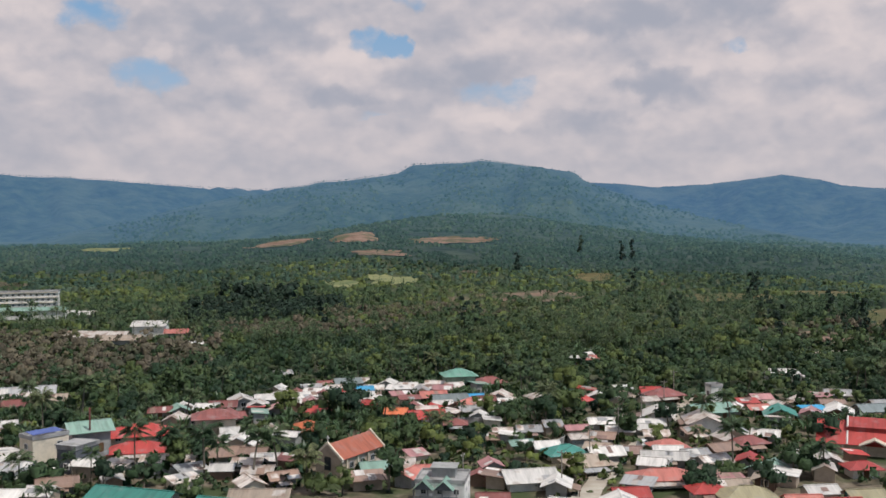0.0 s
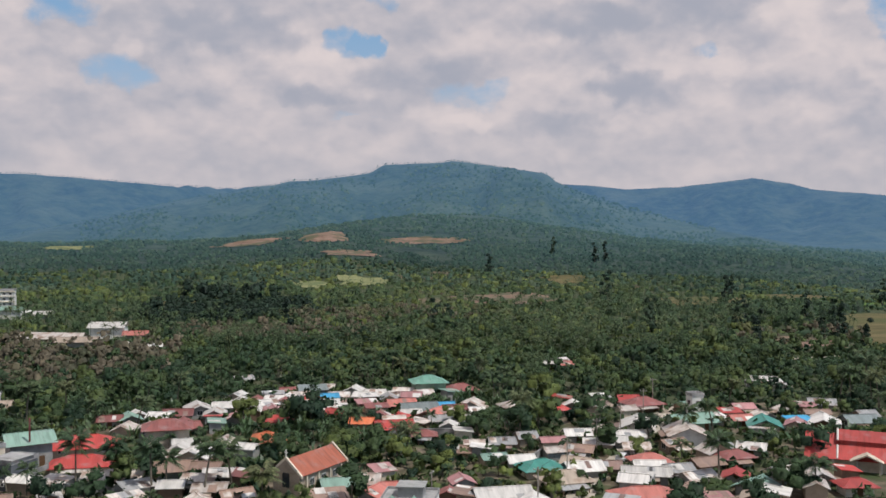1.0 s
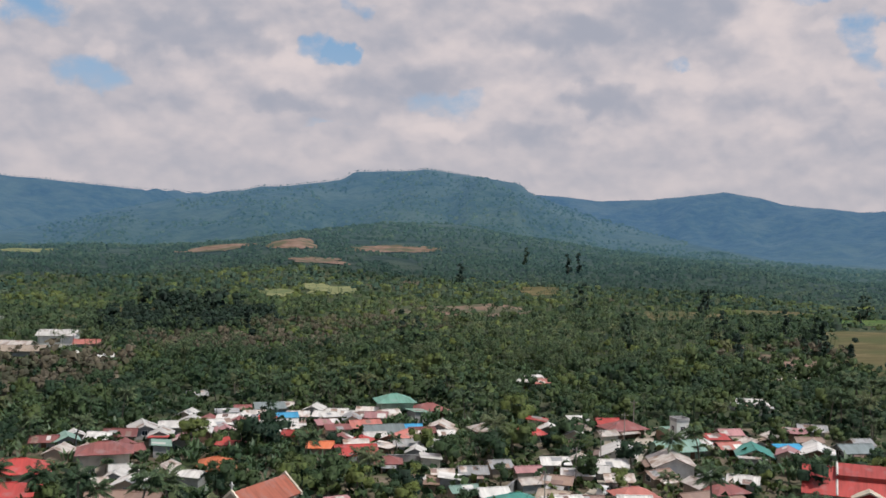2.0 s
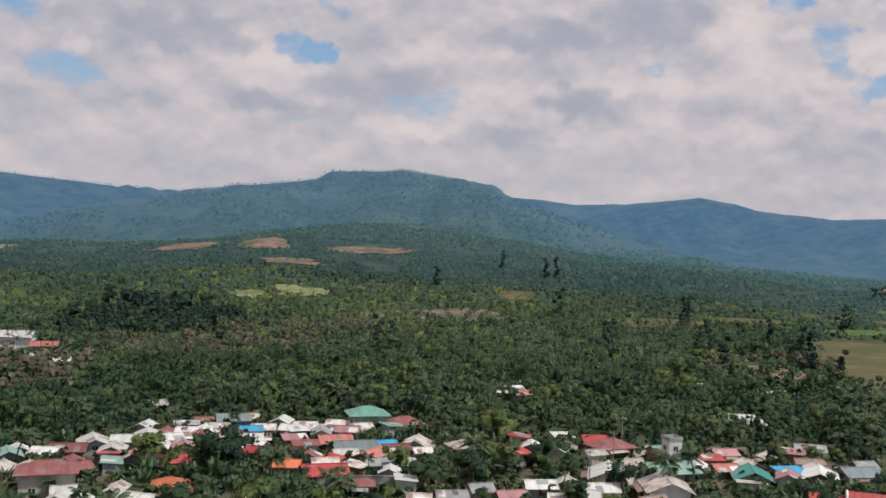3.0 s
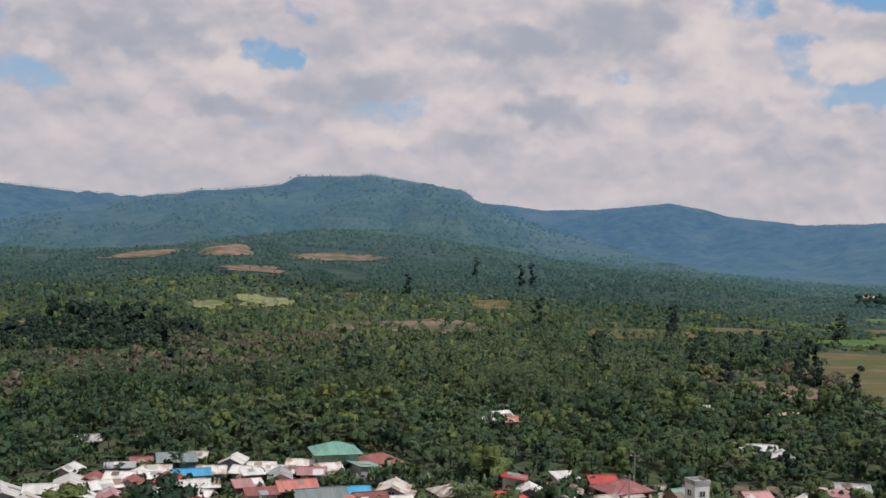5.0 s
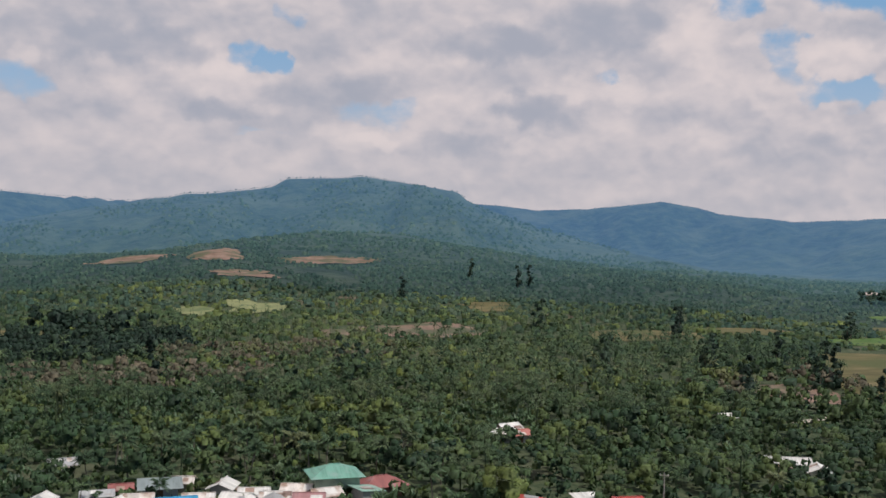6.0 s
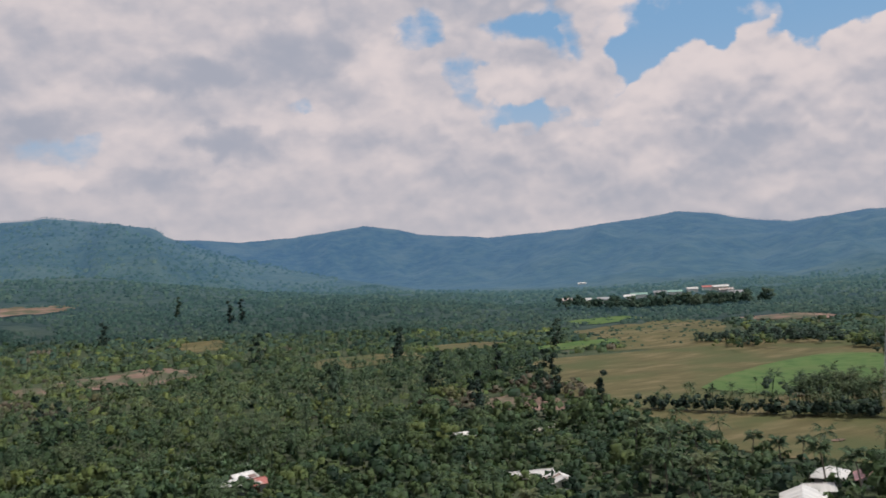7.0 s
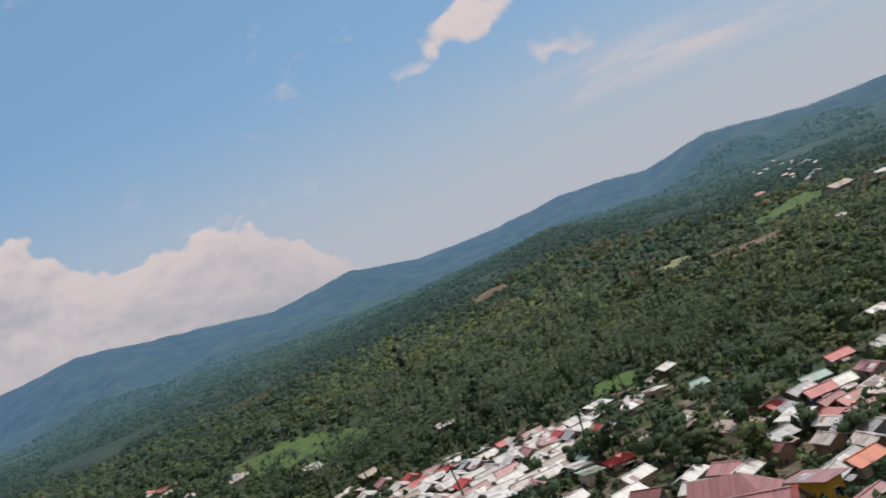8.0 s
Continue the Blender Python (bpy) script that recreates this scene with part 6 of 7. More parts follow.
def fronds(top, count, length, seed, leaflets=0, steps=3, width=0.55):
    """The arching leaves of a palm: with single leaflets, or as folded strips."""
    g = np.random.default_rng(seed)
    v = []
    for i in range(count):
        a = 2.4 * i + g.uniform(-0.25, 0.25)
        lift = g.uniform(-0.6, 1.0) if i > count * 0.45 else g.uniform(1.1, 2.6)
        l = length * g.uniform(0.8, 1.1)
        out, side = np.array([math.cos(a), math.sin(a), 0]), np.array([-math.sin(a), math.cos(a), 0])

        def at(t):
            return top + out * l * (t - 0.18 * t * t * (1 if lift > 0.6 else 0.4)) + np.array([0, 0, l * (lift * 0.62 * t - (0.38 + 0.27 * lift) * t * t)])
        if leaflets:
            for j in range(leaflets):
                t = 0.14 + 0.84 * (j + 0.5) / leaflets
                p, q = at(t), at(min(t + 0.05, 1.0))
                wl = width * 1.9 * math.sin(math.pi * min(0.25 + 0.72 * t, 1.0))
                for sgn in (-1, 1):
                    tip = (p + q) / 2 + side * sgn * wl + out * 0.35 * wl - np.array([0, 0, 0.7 * wl])
                    v += [p, q + (q - p) * 0.5, tip + out * 0.16, tip][::sgn]
        else:
            for j in range(steps):
                t0, t1 = j / steps, (j + 1) / steps
                w0, w1 = width * math.sin(math.pi * (0.2 + 0.75 * t0)), width * math.sin(math.pi * (0.2 + 0.75 * t1))
                p, q = at(t0), at(t1)
                for sgn in (-1, 1):
                    v += [p, q, q + side * sgn * w1 - [0, 0, 0.5 * w1], p + side * sgn * w0 - [0, 0, 0.5 * w0]][::sgn]
    return with_normals(np.array(v))


def mesh_plant(name, v, mat, tone=None):
    """A mesh from rows of place and normal, four to a side; tone: a number for each corner's plant."""
    me = mesh_quads(name, v[:, :3], np.arange(len(v)).reshape(-1, 4), [mat])
    me.attributes.new("custom_normal", "FLOAT_VECTOR", "POINT").data.foreach_set("vector", v[:, 3:].astype(np.float32).ravel())
    if tone is not None:
        me.attributes.new("tone", "FLOAT", "POINT").data.foreach_set("value", tone.astype(np.float32))
    me.update()
    return me


def tree_kind(name, crown_v, stem_v, leaf, label, category):
    """A whole tree of two parts, to be copied."""
    root = new(name)
    part("trunk", mesh_plant("trunk", stem_v, M["trunk"]), root)
    part("crown", mesh_plant("crown", crown_v, M[leaf]), root)
    return tagged(root, label, category)


def palm_parts(seed, fine=True, count=28, leaflets=10, steps=2):
    g = np.random.default_rng(seed)
    tall = g.uniform(5.5, 8.5)
    sv, top = stem(tall, 0.19 if fine else 0.10, 0.12 if fine else 0.07, g.uniform(0.3, 1.8), 5 if fine else 3, seed, 3 if fine else 1)
    return fronds(top, min(count, 28 if fine else 14), g.uniform(2.7, 3.5), seed, leaflets if fine else 0, steps, 0.32 if fine else 0.24), sv


def tree_parts(seed, count, leaf, spread=None, tall=None, column=False, heart=0.0, lobes=7):
    g = np.random.default_rng(seed)
    spread, tall = spread or g.uniform(2.6, 4.0), tall or g.uniform(4.5, 7.0)
    base = g.uniform(0.9, 1.7) if not column else 0.6
    sv, _ = stem(base + tall * 0.45, 0.26, 0.12, 0.5, 5, seed, 2)
    return crown(count, spread, tall, base, leaf, seed, lobes, heart, column), np.concatenate([sv, limbs(base + 0.5, seed)])


def free_of(x, y, margin=0.0):
    """Whether a place is clear of roads, houses and fields."""
    ok = np.ones(len(x), bool)
    for cx, cy, hx, hy, turn in CLEAR:
        c, s = math.cos(radians(turn)), math.sin(radians(turn))
        px, py = (x - cx) * c + (y - cy) * s, -(x - cx) * s + (y - cy) * c
        ok &= (abs(px / (hx + margin)) ** 4 + abs(py / (hy + margin)) ** 4) > 1.0
    discs = np.array(CLEAR_DISCS)
    for i in range(0, len(x), 4000):
        d2 = (x[i:i + 4000, None] - discs[None, :, 0]) ** 2 + (y[i:i + 4000, None] - discs[None, :, 1]) ** 2
        ok[i:i + 4000] &= (d2 > (discs[None, :, 2] + margin) ** 2).all(1)
    return ok


def scatter(step, r0, r1, az0, az1):
    """Jittered places of about that spacing over a sector of the land."""
    n = int(2 * r1 / step) + 2
    i, j = np.meshgrid(np.arange(n), np.arange(n))
    x = HUB[0] - r1 + (i.ravel() + RNG.uniform(-0.48, 0.48, n * n)) * step
    y = HUB[1] - r1 + (j.ravel() + RNG.uniform(-0.48, 0.48, n * n)) * step
    r, az = np.hypot(x - HUB[0], y - HUB[1]), np.degrees(np.arctan2(x - HUB[0], y - HUB[1]))
    k = (r >= r0) & (r < r1) & (az > az0) & (az < az1)
    return x[k], y[k], r[k], az[k]


def merged(name, kinds, x, y, which, scale, leaf, label):
    """Many plants in one mesh: each takes one of the given shapes."""
    z = height(x, y)
    turn = RNG.uniform(0, 6.283, len(x))
    tall = scale * RNG.uniform(0.85, 1.2, len(x))
    own = np.clip(0.5 + 0.24 * rough_noise(x, y, 130.0, 205, 3) + 0.22 * rough_noise(x, y, 36.0, 206, 2) + RNG.uniform(-0.34, 0.34, len(x)), 0.0, 1.0) + 1.0
    out, tones = [], []
    for k, v in enumerate(kinds):
        m = which == k
        if not m.any():
            continue
        c, s = np.cos(turn[m])[:, None], np.sin(turn[m])[:, None]
        sx = scale[m][:, None]
        p = np.stack([(v[None, :, 0] * c - v[None, :, 1] * s) * sx + x[m][:, None], (v[None, :, 0] * s + v[None, :, 1] * c) * sx + y[m][:, None], v[None, :, 2] * tall[m][:, None] + z[m][:, None] - 0.1,
                      v[None, :, 3] * c - v[None, :, 4] * s, v[None, :, 3] * s + v[None, :, 4] * c, v[None, :, 5] + 0 * c], -1)
        out.append(p.reshape(-1, 6))
        tones.append(np.repeat(own[m], len(v)))
    if not out:
        return None
    return tagged(new(name, mesh_plant(name, np.concatenate(out), M[leaf], np.concatenate(tones))), label, "trees", kind="stuff")


PALMS = [palm_parts(s) for s in range(6)]
TREES = [tree_parts(40 + s, 500, 0.44, heart=0.82) for s in range(7)]
PALM_KINDS = [tree_kind("coconut_palm", c, s, "palm_leaf", "tall coconut palm with arching grey-green fronds", "palm") for c, s in PALMS]
TREE_KINDS = [tree_kind("tree", c, s, "leaf", "broad-leaved tree with an uneven green crown", "tree") for c, s in TREES]
for ob in PALM_KINDS:
    tagged(ob, group="coconut palms between the houses")
for ob in TREE_KINDS:
    tagged(ob, group="trees between the houses")


def shown(x, y):
    """The part of the land near the town that comes into view."""
    return ((y > 150 + 0.25 * abs(x)) & (x < 150)) | (x >= 90)


# single trees and palms between the houses
x, y, r, az = scatter(5.6, 60, 240, -75, 128)
k = shown(x, y) & free_of(x, y) & (RNG.random(len(x)) < 0.88)
x, y, r = x[k], y[k], r[k]
open_ = free_of(x, y, 6.5)                          # away from houses and streets
k = open_ | (RNG.random(len(x)) < 0.34)
x, y, r, open_ = x[k], y[k], r[k], open_[k]
order = np.argsort(np.minimum(r, np.hypot(x - 0, y - 20)))
used = {"palm": 0, "tree": 0}
rest = []
for i in order:
    palm = rough_noise(x[i], y[i], 40.0, 77) + RNG.uniform(-0.5, 0.5) > (0.42 if x[i] < 120 else 0.55)
    key = "palm" if palm else "tree"
    if used[key] >= (220 if palm else 295):
        rest.append((x[i], y[i], palm and open_[i]))
        continue
    kinds = PALM_KINDS if palm else TREE_KINDS
    s = RNG.uniform(0.62, 1.05) if open_[i] else RNG.uniform(0.42, 0.78)
    m = pose(x[i], y[i], float(height(x[i], y[i])) - 0.1, 0, 0, RNG.uniform(0, 360)) @ Matrix.Diagonal((s, s, s * RNG.uniform(0.85, 1.1), 1))
    n = used[key]
    if n < len(kinds):
        kinds[n].matrix_world = m
    else:
        copy_thing(kinds[n % len(kinds)], Matrix()).matrix_world = m
    used[key] += 1

FINE_PALMS = [np.concatenate(palm_parts(80 + s, True, 18, 5)) for s in range(5)]
FINE_TREES = [tree_parts(120 + s, 115, 0.60, heart=0.82)[0] for s in range(8)]
MID_PALMS = [np.concatenate(palm_parts(100 + s, False)) for s in range(6)]
FAR_PALMS = [np.concatenate(palm_parts(200 + s, False, 9, steps=1)) for s in range(6)]
MID_TREES = [tree_parts(140 + s, 40, 0.95, heart=0.85, lobes=5)[0] for s in range(8)]
BIG_TREES = [tree_parts(170 + s, 150, 1.0, 4.6, 9.5, heart=0.8)[0] for s in range(5)]
SHRUBS = [crown(11, 1.5, 1.9, 0.0, 1.0, 190 + s, 3) for s in range(8)]
FAR_TREES = [crown(6, 4.6, 2.7, 0.0, 2.0, 240 + s, 2, 1.0, up=1.6) for s in range(8)]
HILL_TREES = [crown(4, 6.5, 2.3, 0.0, 2.8, 340 + s, 1, 1.05, up=2.0) for s in range(6)]


def pick(n, kinds):
    return RNG.integers(0, len(kinds), n)


def within(x, y, cx, cy, hx, hy):
    return ((x - cx) / hx) ** 2 + ((y - cy) / hy) ** 2 + 0.5 * rough_noise(x, y, 35.0, 61) < 1.0


def dark_zone(x, y):
    return within(x, y, -42, 505, 48, 44)


def dry_zone(x, y):
    return within(x, y, -105, 350, 62, 72) | within(x, y, -20, 425, 52, 26) | within(x, y, 32, 490, 52, 26) | within(x, y, 190, 375, 30, 25) | within(x, y, 420, 345, 45, 55) | within(x, y, 330, 470, 50, 22)


# undergrowth: bushes and banana clumps everywhere between
x, y, r, az = scatter(4.1, 70, 330, -75, 128)
k = shown(x, y) & free_of(x, y, -2.0) & (RNG.random(len(x)) < 0.9)
x, y = x[k], y[k]
merged("undergrowth", SHRUBS, x, y, pick(len(x), SHRUBS), RNG.uniform(0.7, 1.7, len(x)), "leaf", "dense green bushes and banana clumps")

# low plants close round the houses, and banana clumps behind the town
x, y, r, az = scatter(2.7, 60, 240, -75, 128)
k = shown(x, y) & free_of(x, y, -2.6) & ~free_of(x, y, 2.0) & (RNG.random(len(x)) < 0.62)
x, y = x[k], y[k]
merged("yard_plants", SHRUBS, x, y, pick(len(x), SHRUBS), RNG.uniform(0.35, 0.95, len(x)), "leaf", "low bushes and garden plants round the houses")


def banana(seed):
    """A clump of upright broad leaves that arch over at their tips."""
    g = np.random.default_rng(seed)
    v = []
    for i in range(11):
        a, l, foot = 2.4 * i + g.uniform(-0.3, 0.3), g.uniform(1.5, 2.6), g.normal(0, 0.5, 2)
        out, side = np.array([math.cos(a), math.sin(a), 0]), np.array([-math.sin(a), math.cos(a), 0])
        bow = g.uniform(0.35, 1.0)
        line = [np.array([*foot, 1.0 + g.uniform(0, 0.6)]) + out * l * bow * t * t + np.array([0, 0, l * (t - 0.45 * bow * t * t)]) for t in (0.0, 0.5, 1.0)]
        for (p, w0), (q, w1) in zip(((line[0], 0.06), (line[1], 0.30)), ((line[1], 0.30), (line[2], 0.05))):
            v += [p - side * w0, p + side * w0, q + side * w1, q - side * w1]
    return with_normals(np.array(v))


BANANAS = [banana(500 + s) for s in range(6)]
x, y, r, az = scatter(3.0, 70, 330, -60, 125)
k = shown(x, y) & free_of(x, y, 2.4) & (rough_noise(x, y, 34.0, 57) > np.where((az > -45) & (az < 20), 0.02, 0.45)) & (RNG.random(len(x)) < 0.7)
x, y = x[k], y[k]
merged("banana_plants", BANANAS, x, y, pick(len(x), BANANAS), RNG.uniform(0.65, 1.15, len(x)), "banana_leaf", "clumps of banana plants with upright leaves")

# the groves beyond: palms and trees in one mesh of a kind
x, y, r, az = scatter(5.9, 240, 440, -50, 128)
k = free_of(x, y) & (RNG.random(len(x)) < 0.95)
x, y, r, az = x[k], y[k], r[k], az[k]
if rest:
    rx, ry, rp = (np.array(c) for c in zip(*rest))
    x, y, az, r = np.concatenate([x, rx]), np.concatenate([y, ry]), np.concatenate([az, 0 * rx + 50]), np.concatenate([r, 0 * rx + 200])
grove = rough_noise(x, y, 110.0, 31) + RNG.uniform(-0.45, 0.45, len(x))
palm = (grove + 0.55 * np.exp(-((az - 2) / 18.0) ** 2) - 0.10 * (r < 300) - 0.30 * ((az > 26) & (az < 78)) > -0.06)
dry = dry_zone(x, y) & (RNG.random(len(x)) < 0.92)
dark = dark_zone(x, y) & ~dry
palm &= ~dry & ~dark
close = r < 285
great = ~palm & ~dry & ~dark & (RNG.random(len(x)) < 0.08)
for name, mask, kinds, leaf, label in (
        ("palm_grove", palm & close, FINE_PALMS, "palm_leaf", "tall coconut palms at the edge of the grove"),
        ("wood", ~palm & ~dry & ~dark & ~great & close, FINE_TREES, "leaf", "dense mixed green trees at the edge of the wood"),
        ("palm_grove", palm & ~close, MID_PALMS, "palm_leaf", "dense grove of grey-green coconut palms"),
        ("great_trees", great, BIG_TREES, "leaf", "large spreading trees above the woodland"),
        ("wood", ~palm & ~dry & ~dark & ~great & ~close, MID_TREES, "leaf", "dense mixed green woodland behind the town"),
        ("dark_wood", dark, BIG_TREES, "dark_leaf", "dense dark green wood of large trees"),
        ("dry_wood", dry, MID_TREES, "dry_leaf", "half-bare brownish dry-season trees")):
    merged(name, kinds, x[mask], y[mask], pick(mask.sum(), kinds), RNG.uniform(0.55, 1.0, mask.sum()) + (0.2 if name == "palm_grove" else 0.0), leaf, label)

x, y, r, az = scatter(6.0, 440, R_NEAR, -32, 126)
k = free_of(x, y) & (RNG.random(len(x)) < 0.86) & (rough_noise(x, y, 48.0, 91) > -0.58)
x, y, az = x[k], y[k], az[k]
dark = dark_zone(x, y)
mid = (rough_noise(x, y, 90.0, 31) + RNG.uniform(-0.5, 0.5, len(x)) > np.where((az > -6) & (az < 26) & (np.hypot(x - HUB[0], y - HUB[1]) < 560), -0.35, 0.15)) & ~dark
dry = ~dark & ~mid & (dry_zone(x, y) | (rough_noise(x, y, 70.0, 47) > 0.62))
low = ~dark & ~mid & ~dry
# beyond this distance the leaves take the haze-tinted colours
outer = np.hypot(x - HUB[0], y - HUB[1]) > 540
low &= ~within(x, y, -40, 505, 52, 48)
mid &= ~within(x, y, -40, 505, 52, 48)
for m, leaf, label in ((low & ~outer, "leaf", "green woodland on the plain"), (low & outer, "far_leaf", "woodland at the foot of the hills, tinted blue for haze")):
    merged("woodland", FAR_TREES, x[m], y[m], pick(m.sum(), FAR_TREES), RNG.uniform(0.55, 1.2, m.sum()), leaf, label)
merged("dark_wood", BIG_TREES, x[dark], y[dark], pick(dark.sum(), BIG_TREES), RNG.uniform(1.15, 1.65, dark.sum()), "dark_leaf", "dense dark green wood of large trees")
merged("dry_wood", FAR_TREES, x[dry], y[dry], pick(dry.sum(), FAR_TREES), RNG.uniform(0.6, 1.1, dry.sum()), "dry_leaf", "brownish dry-season scrub and trees")
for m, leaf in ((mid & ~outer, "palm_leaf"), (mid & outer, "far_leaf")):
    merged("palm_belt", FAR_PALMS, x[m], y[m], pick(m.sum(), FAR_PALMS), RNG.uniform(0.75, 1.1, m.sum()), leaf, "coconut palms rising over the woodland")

x, y, r, az = scatter(7.5, 330, R_NEAR, -28, 120)
k = free_of(x, y, -1.0)
x, y = x[k], y[k]
LOW = [crown(3, 4.2, 1.5, 0.0, 1.6, 440 + s, 1, 1.05, up=1.2) for s in range(5)]
merged("scrub", LOW, x, y, pick(len(x), LOW), RNG.uniform(0.7, 1.5, len(x)), "leaf", "low green scrub under the palms of the plain")
# the hill trees from here on carry the painted haze emission too
x, y, r, az = scatter(7.8, R_NEAR, 900, -26, 120)
k = free_of(x, y) & (rough_noise(x, y, 70.0, 92, 5) > -0.50)
x, y = x[k], y[k]
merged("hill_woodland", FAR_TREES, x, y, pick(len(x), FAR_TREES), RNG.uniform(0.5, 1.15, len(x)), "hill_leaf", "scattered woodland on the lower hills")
x, y, r, az = scatter(9.5, 900, 1500, -22, 116)
k = rough_noise(x, y, 120.0, 93) > -0.45
x, y = x[k], y[k]
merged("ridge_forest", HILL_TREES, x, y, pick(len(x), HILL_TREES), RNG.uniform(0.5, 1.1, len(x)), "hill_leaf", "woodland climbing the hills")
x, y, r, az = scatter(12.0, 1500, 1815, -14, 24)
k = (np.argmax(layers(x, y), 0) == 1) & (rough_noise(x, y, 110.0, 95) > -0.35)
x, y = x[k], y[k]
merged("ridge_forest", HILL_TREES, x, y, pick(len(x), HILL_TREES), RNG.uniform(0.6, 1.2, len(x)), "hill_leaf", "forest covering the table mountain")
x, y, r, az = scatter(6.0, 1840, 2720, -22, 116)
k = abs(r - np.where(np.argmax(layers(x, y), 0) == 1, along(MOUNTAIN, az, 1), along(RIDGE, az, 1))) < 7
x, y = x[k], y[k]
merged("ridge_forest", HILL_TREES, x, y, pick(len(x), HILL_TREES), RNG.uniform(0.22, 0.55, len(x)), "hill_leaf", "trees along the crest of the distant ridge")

# sparse bushes over bare slopes and clearings
x, y = [], []
for cx_, cy_, hx_, hy_, turn_ in CLEAR:
    if cy_ > 430 and hx_ > 12 and hy_ > 9:
        n_ = int(hx_ * hy_ / 22)
        u, v = RNG.uniform(-1, 1, n_) * hx_, RNG.uniform(-1, 1, n_) * hy_
        c, s = math.cos(radians(turn_)), math.sin(radians(turn_))
        x.append(cx_ + u * c - v * s)
        y.append(cy_ + u * s + v * c)
x, y = np.concatenate(x), np.concatenate(y)
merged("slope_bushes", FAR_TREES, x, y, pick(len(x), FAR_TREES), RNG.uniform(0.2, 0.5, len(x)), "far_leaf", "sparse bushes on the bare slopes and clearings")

# palms and bushes in rows along the dry field
k = np.arange(150)
x = 212 + 28 * (k / 150) + RNG.normal(0, 2.2, 150)
y = 334 - 62 * (k / 150) + RNG.normal(0, 2.2, 150)
x2, y2 = 262 + RNG.normal(0, 8, 60), 312 + RNG.normal(0, 12, 60)
x, y = np.concatenate([x, x2]), np.concatenate([y, y2])
m = RNG.random(len(x)) < 0.45
merged("palm_row", MID_PALMS, x[m], y[m], pick(m.sum(), MID_PALMS), RNG.uniform(0.55, 0.85, m.sum()), "palm_leaf", "row of palms along the dry field")
merged("hedge", MID_TREES, x[~m], y[~m], pick((~m).sum(), MID_TREES), RNG.uniform(0.45, 0.75, (~m).sum()), "dark_leaf", "dark hedge of bushes along the dry field")
x, y = 245 + RNG.normal(0, 4.5, 64), 292 + RNG.normal(0, 10, 64)
merged("palm_clump", FINE_PALMS, x, y, pick(len(x), FINE_PALMS), RNG.uniform(0.75, 1.25, len(x)), "palm_leaf", "clump of tall palms standing in the field")
for cx_, cy_, n_, sp_ in ((396, 390, 26, 6), (382, 352, 30, 8), (381, 306, 12, 5), (342, 263, 16, 6), (369, 435, 20, 8)):
    x, y = cx_ + RNG.normal(0, sp_, n_), cy_ + RNG.normal(0, sp_, n_)
    merged("field_trees", MID_TREES, x, y, pick(n_, MID_TREES), RNG.uniform(0.5, 0.95, n_), "leaf", "clump of bushy trees at the field's edge")
x, y = 395 + RNG.normal(0, 14, 90), 440 + RNG.normal(0, 16, 90)
merged("field_trees", MID_TREES, x, y, pick(len(x), MID_TREES), RNG.uniform(0.5, 0.9, len(x)), "dark_leaf", "clump of dark trees at the field's edge")
k = RNG.uniform(-1, 1, 130)
x, y = 560 + 62 * k + RNG.normal(0, 7, 130), 690 - 42 * k + RNG.normal(0, 7, 130)
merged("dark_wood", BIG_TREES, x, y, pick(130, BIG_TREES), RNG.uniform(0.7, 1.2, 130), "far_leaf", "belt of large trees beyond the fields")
k = RNG.uniform(-1, 1, 60)
x, y = 398 + 26 * k + RNG.normal(0, 3, 60), 458 - 18 * k + RNG.normal(0, 3, 60)
merged("field_trees", MID_TREES, x, y, pick(60, MID_TREES), RNG.uniform(0.5, 1.0, 60), "dark_leaf", "row of dark trees across the dry field")
x, y = 402 + RNG.normal(0, 14, 70), 372 + RNG.normal(0, 14, 70)
merged("field_trees", MID_TREES, x, y, pick(len(x), MID_TREES), RNG.uniform(0.5, 0.9, len(x)), "dark_leaf", "clump of dark trees beyond the rice strip")

# ---- trees that stand out ----
PALM_SPOTS = [(-26, 180), (-17, 177), (-13, 182), (-7, 170), (-39, 183), (-32, 186), (71, 173), (88, 216), (-24, 182), (-58, 178), (148, 256), (-75, 243), (-64, 243), (-38, 234), (79, 211), (85, 166), (161, 262), (156, 269), (164, 232), (165, 225), (186, 91), (199, 82), (179, 74), (194, 92), (162, 283), (165, 276)]
ROAD_TREES = [(209, 226, 0.8), (214, 221, 0.9), (222, 212, 1.0), (226, 208, 0.9), (245, 203, 0.9), (250, 199, 1.0), (217, 196, 1.0), (180, 185, 1.2), (205, 219, 0.7), (232, 203, 0.8), (258, 262, 0.5), (228, 238, 0.5)]
TOWN_TREES = [(-15, 234, 1.2), (-3, 233, 1.5), (1, 239, 1.3), (12, 199, 1.1), (17, 197, 1.0), (9, 204, 0.9), (40, 168, 1.1), (44, 213, 1.3), (67, 239, 1.2), (71, 209, 1.1), (98, 188, 1.15), (80, 167, 1.1), (84, 167, 1.0), (60, 201, 1.2), (7, 167, 1.3), (-6, 168, 0.8), (-1, 167, 0.8), (33, 231, 0.9)]
YARD_TREES = [(36, 218, 1.1), (26, 196, 1.0), (-32, 184, 1.3), (-28, 188, 1.0), (-53, 176, 1.2), (-42, 173, 1.0), (-36, 176, 0.9), (23, 317, 1.3), (7, 320, 1.3), (90, 203, 0.6), (93, 199, 0.65), (59, 159, 1.2), (69, 155, 1.1), (60, 258, 1.3), (51, 226, 1.3), (0, 233, 1.6), (-14, 239, 1.2), (26, 298, 1.2)]
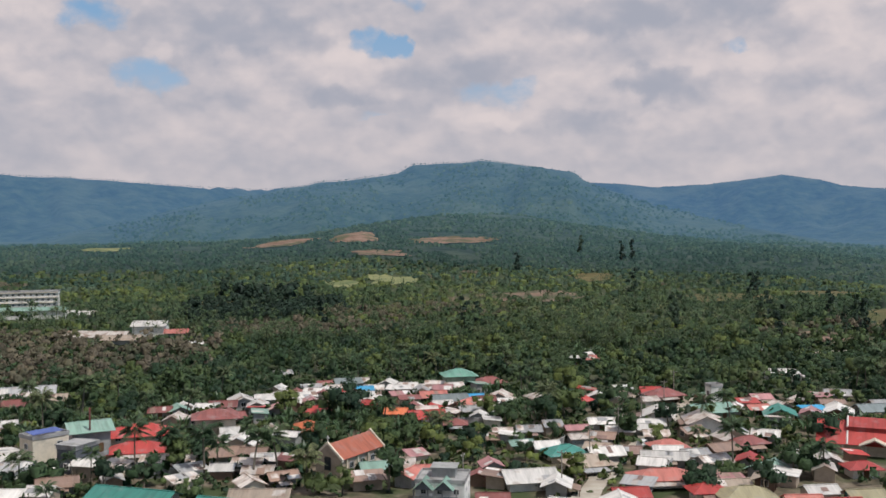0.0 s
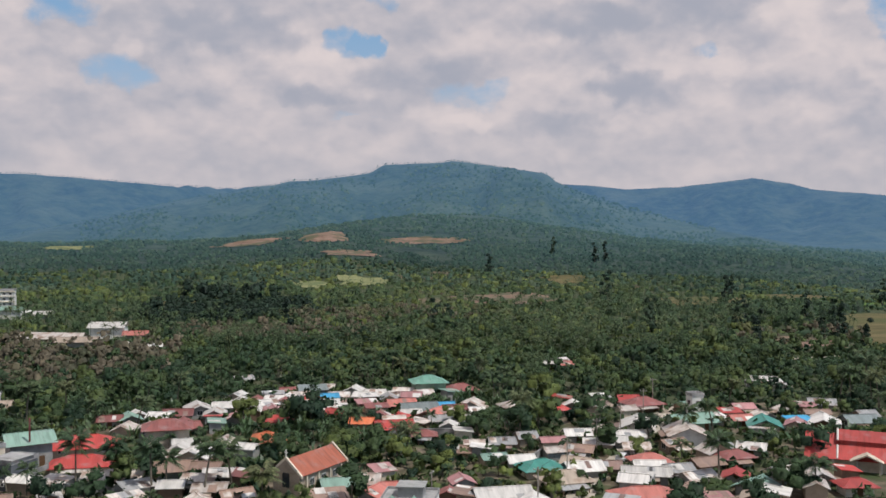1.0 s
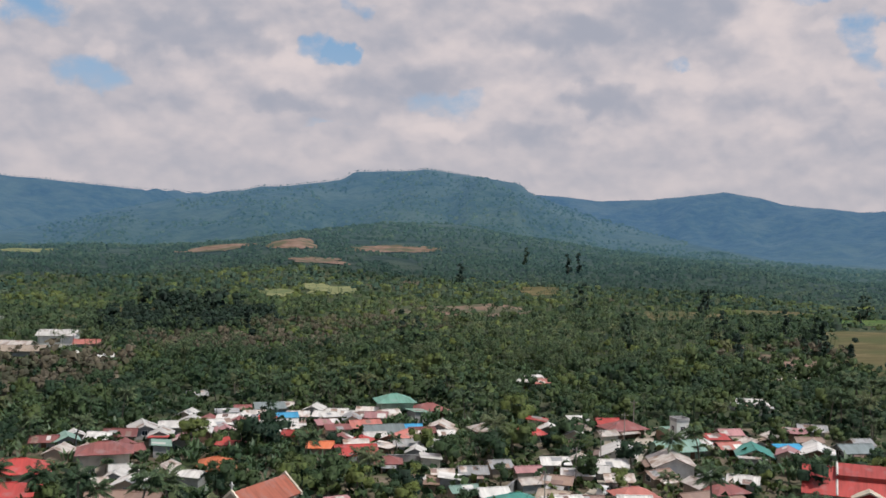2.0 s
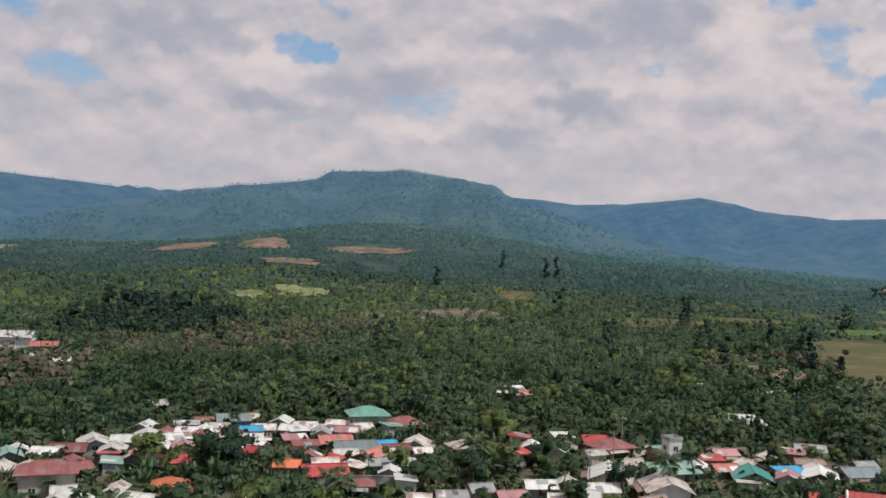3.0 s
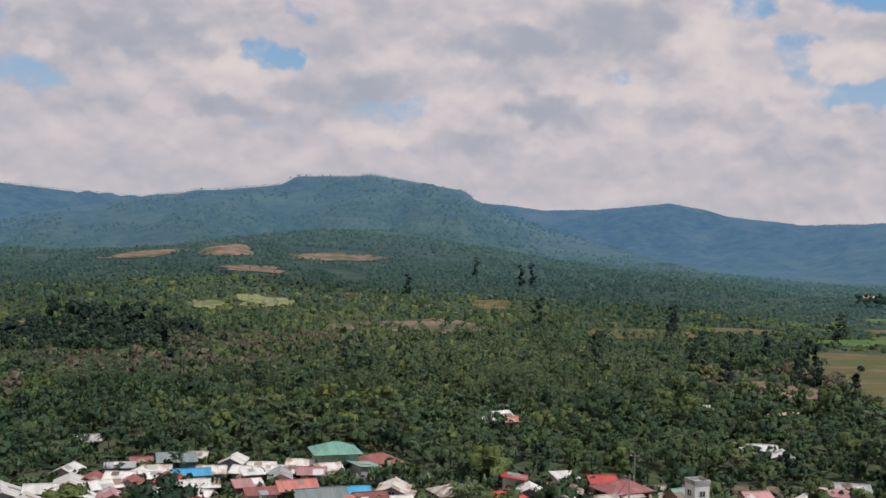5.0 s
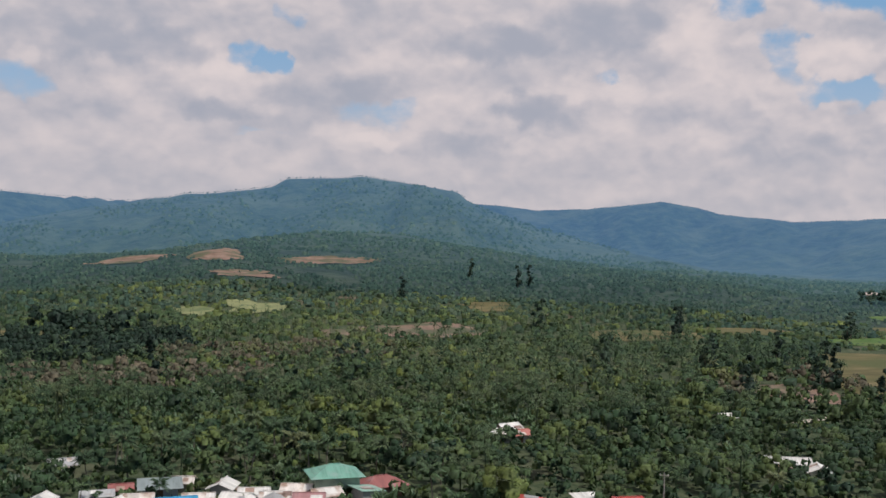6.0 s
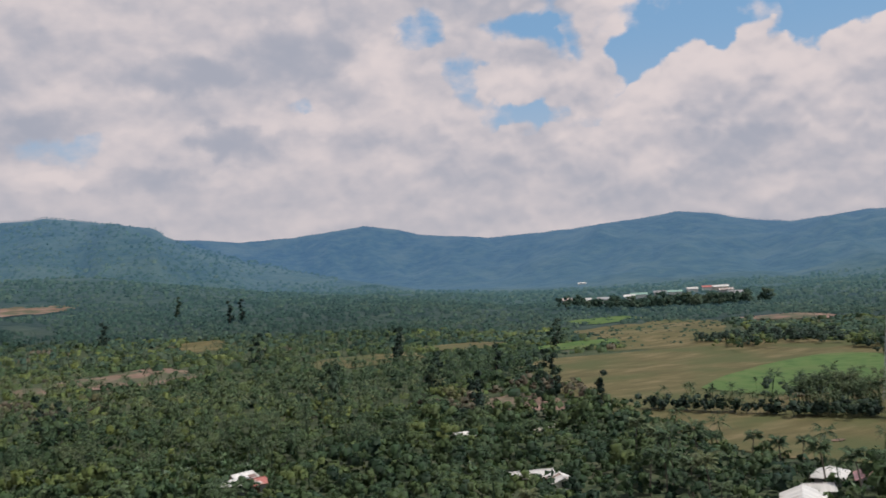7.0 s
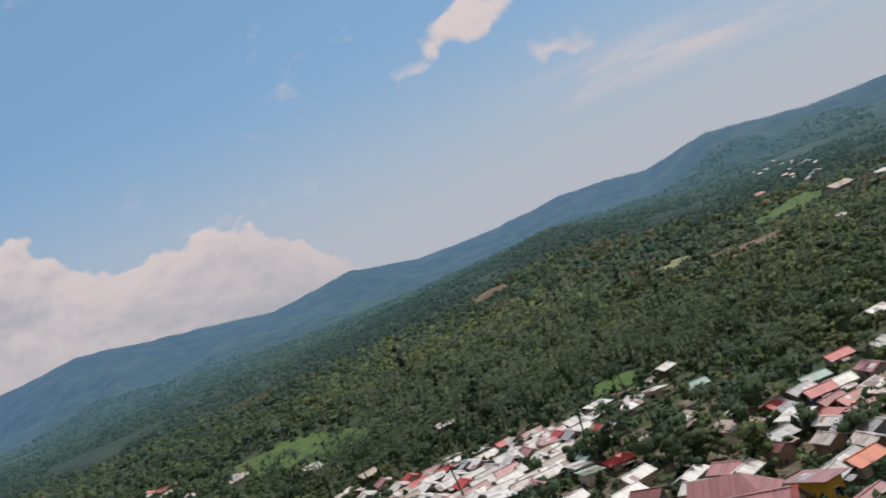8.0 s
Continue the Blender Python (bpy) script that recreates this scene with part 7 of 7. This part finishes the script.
EAST_TREES = [(128, 151, 1.6), (132, 149, 1.3), (188, 209, 1.2), (175, 228, 1.3), (228, 230, 1.2), (197, 173, 1.3), (220, 199, 1.4), (184, 174, 1.4), (174, 165, 1.4), (178, 85, 1.4), (168, 83, 1.3), (183, 66, 1.7), (153, 75, 1.5), (172, 73, 1.3), (151, 61, 1.1), (190, 95, 1.2)]
for n, (x, y) in enumerate(PALM_SPOTS):
    s = RNG.uniform(0.95, 1.2)
    tagged(copy_thing(PALM_KINDS[n % 6], Matrix()), "tall coconut palm standing over the roofs").matrix_world = pose(x, y, float(height(x, y)) - 0.1, 0, 0, RNG.uniform(0, 360)) @ Matrix.Diagonal((s, s, s, 1))
for n, (x, y, s) in enumerate(ROAD_TREES + TOWN_TREES + YARD_TREES + EAST_TREES):
    s *= 0.95
    tagged(copy_thing(TREE_KINDS[n % 7], Matrix()), "large shade tree with a dense rounded crown").matrix_world = pose(x, y, float(height(x, y)) - 0.1, 0, 0, RNG.uniform(0, 360)) @ Matrix.Diagonal((s, s, s * 0.95, 1))

# tall dark trees that stand out of the groves
TALL = [tree_parts(400 + s, 380, 0.75, 2.6, 9.5, True, 0.7) for s in range(3)]
TALL_KINDS = [tree_kind("tall_tree", c, s, "dark_leaf", "tall narrow dark green tree above the palms", "tree") for c, s in TALL]
spots = [(141, 406), (162, 349), (211, 383), (187, 424), (227, 528), (174, 578), (57, 424), (146, 421), (166, 359), (199, 371), (184, 419), (189, 424), (232, 448), (-10, 424), (126, 708), (223, 771), (233, 775),
         (311, 513), (197, 338), (238, 547), (331, 538), (438, 136), (345, 123), (283, 113), (446, 34), (215, 385), (52, 421), (208, 852), (127, 714)]
for n, (x, y) in enumerate(spots):
    s = RNG.uniform(1.25, 1.65)
    ob = TALL_KINDS[n] if n < 3 else copy_thing(TALL_KINDS[n % 3], Matrix())
    tagged(ob, group="tall dark trees")
    ob.matrix_world = pose(x, y, float(height(x, y)) - 0.1, 0, 0, RNG.uniform(0, 360)) @ Matrix.Diagonal((s * 0.85, s * 0.85, s, 1))


# ---- street things ----
def utility_pole(x, y, turn):
    root = new("utility_pole")
    root.matrix_world = pose(x, y, float(height(x, y)), 0, 0, turn)
    tagged(root, "grey concrete utility pole with a cross-arm", "utility pole", "utility poles")
    extra(root, "post", [bar((0, 0, -0.5), (0, 0, 7.6), 0.075)], "pole")
    extra(root, "cross_arm", [bar((-0.8, 0, 7.1), (0.8, 0, 7.1), 0.045)], "pole")
    for px in (-0.7, 0.7):
        extra(root, "insulator", [box(px - 0.05, -0.05, 7.145, px + 0.05, 0.05, 7.35)], "frame")
    return root


ROAD_POLES = [(36.5, 163), (46.5, 183), (57, 200), (67, 216), (78, 233), (86, 249)]
for px, py in ROAD_POLES:
    utility_pole(px, py, -30)
utility_pole(19.5, 163.2, 60)
for (x0, y0), (x1, y1) in zip(ROAD_POLES[:-1], ROAD_POLES[1:]):
    p = []
    pts = [Vector((x0 + (x1 - x0) * k / 6, y0 + (y1 - y0) * k / 6, 7.35 - 0.7 * (1 - (k / 3 - 1) ** 2))) for k in range(7)]
    for a, b in zip(pts[:-1], pts[1:]):
        p.append(bar(a, b, 0.025))
    tagged(new("power_line", mesh_from("power_line", *joined(*p), [M["rubber"]])), "thin black power line between the poles", "power line", "power lines")


def car(x, y, turn, paint, label):
    root = new("car")
    root.matrix_world = pose(x, y, float(height(x, y)) + 0.36, 0, 0, turn)
    tagged(root, label, "car", "parked cars")
    body = [(-2.1, 0.35), (-2.15, 0.75), (-1.75, 0.9), (-1.2, 1.42), (0.5, 1.45), (1.15, 0.95), (2.0, 0.8), (2.1, 0.35)]
    v = [(px, -0.82, pz) for px, pz in body] + [(px, 0.82, pz) for px, pz in body]
    n = len(body)
    part("body", mesh_from("body", v, [tuple(range(n)), tuple(range(2 * n - 1, n - 1, -1))] + [(i, i + n, (i + 1) % n + n, (i + 1) % n) for i in range(n)], [M[paint]]), root)
    extra(root, "windscreen", [slab([(0.58, -0.7, 1.42), (1.12, -0.7, 1.0), (1.12, 0.7, 1.0), (0.58, 0.7, 1.42)], 0.03)], "glass")
    for sy in (-0.83, 0.81):
        extra(root, "side_window", [box(-1.1, sy, 0.98, 0.5, sy + 0.02, 1.34)], "glass")
    for px in (-1.35, 1.3):
        for sy in (-0.86, 0.66):
            th = [2 * math.pi * k / 10 for k in range(10)]
            w = [(px + 0.33 * math.cos(a), sy, 0.33 + 0.33 * math.sin(a)) for a in th] + [(px + 0.33 * math.cos(a), sy + 0.2, 0.33 + 0.33 * math.sin(a)) for a in th]
            part("wheel", mesh_from("wheel", w, [tuple(range(10)), tuple(range(19, 9, -1))] + [(i, i + 10, (i + 1) % 10 + 10, (i + 1) % 10) for i in range(10)], [M["rubber"]]), root)
    return root


car(47.6, 176.5, 63, "car_dark", "dark parked car on the pale street")
car(60.5, 194.5, 58, "car_white", "white parked car on the pale street")
car(214, 242, 0, "car_dark", "small dark vehicle on the bend of the road")
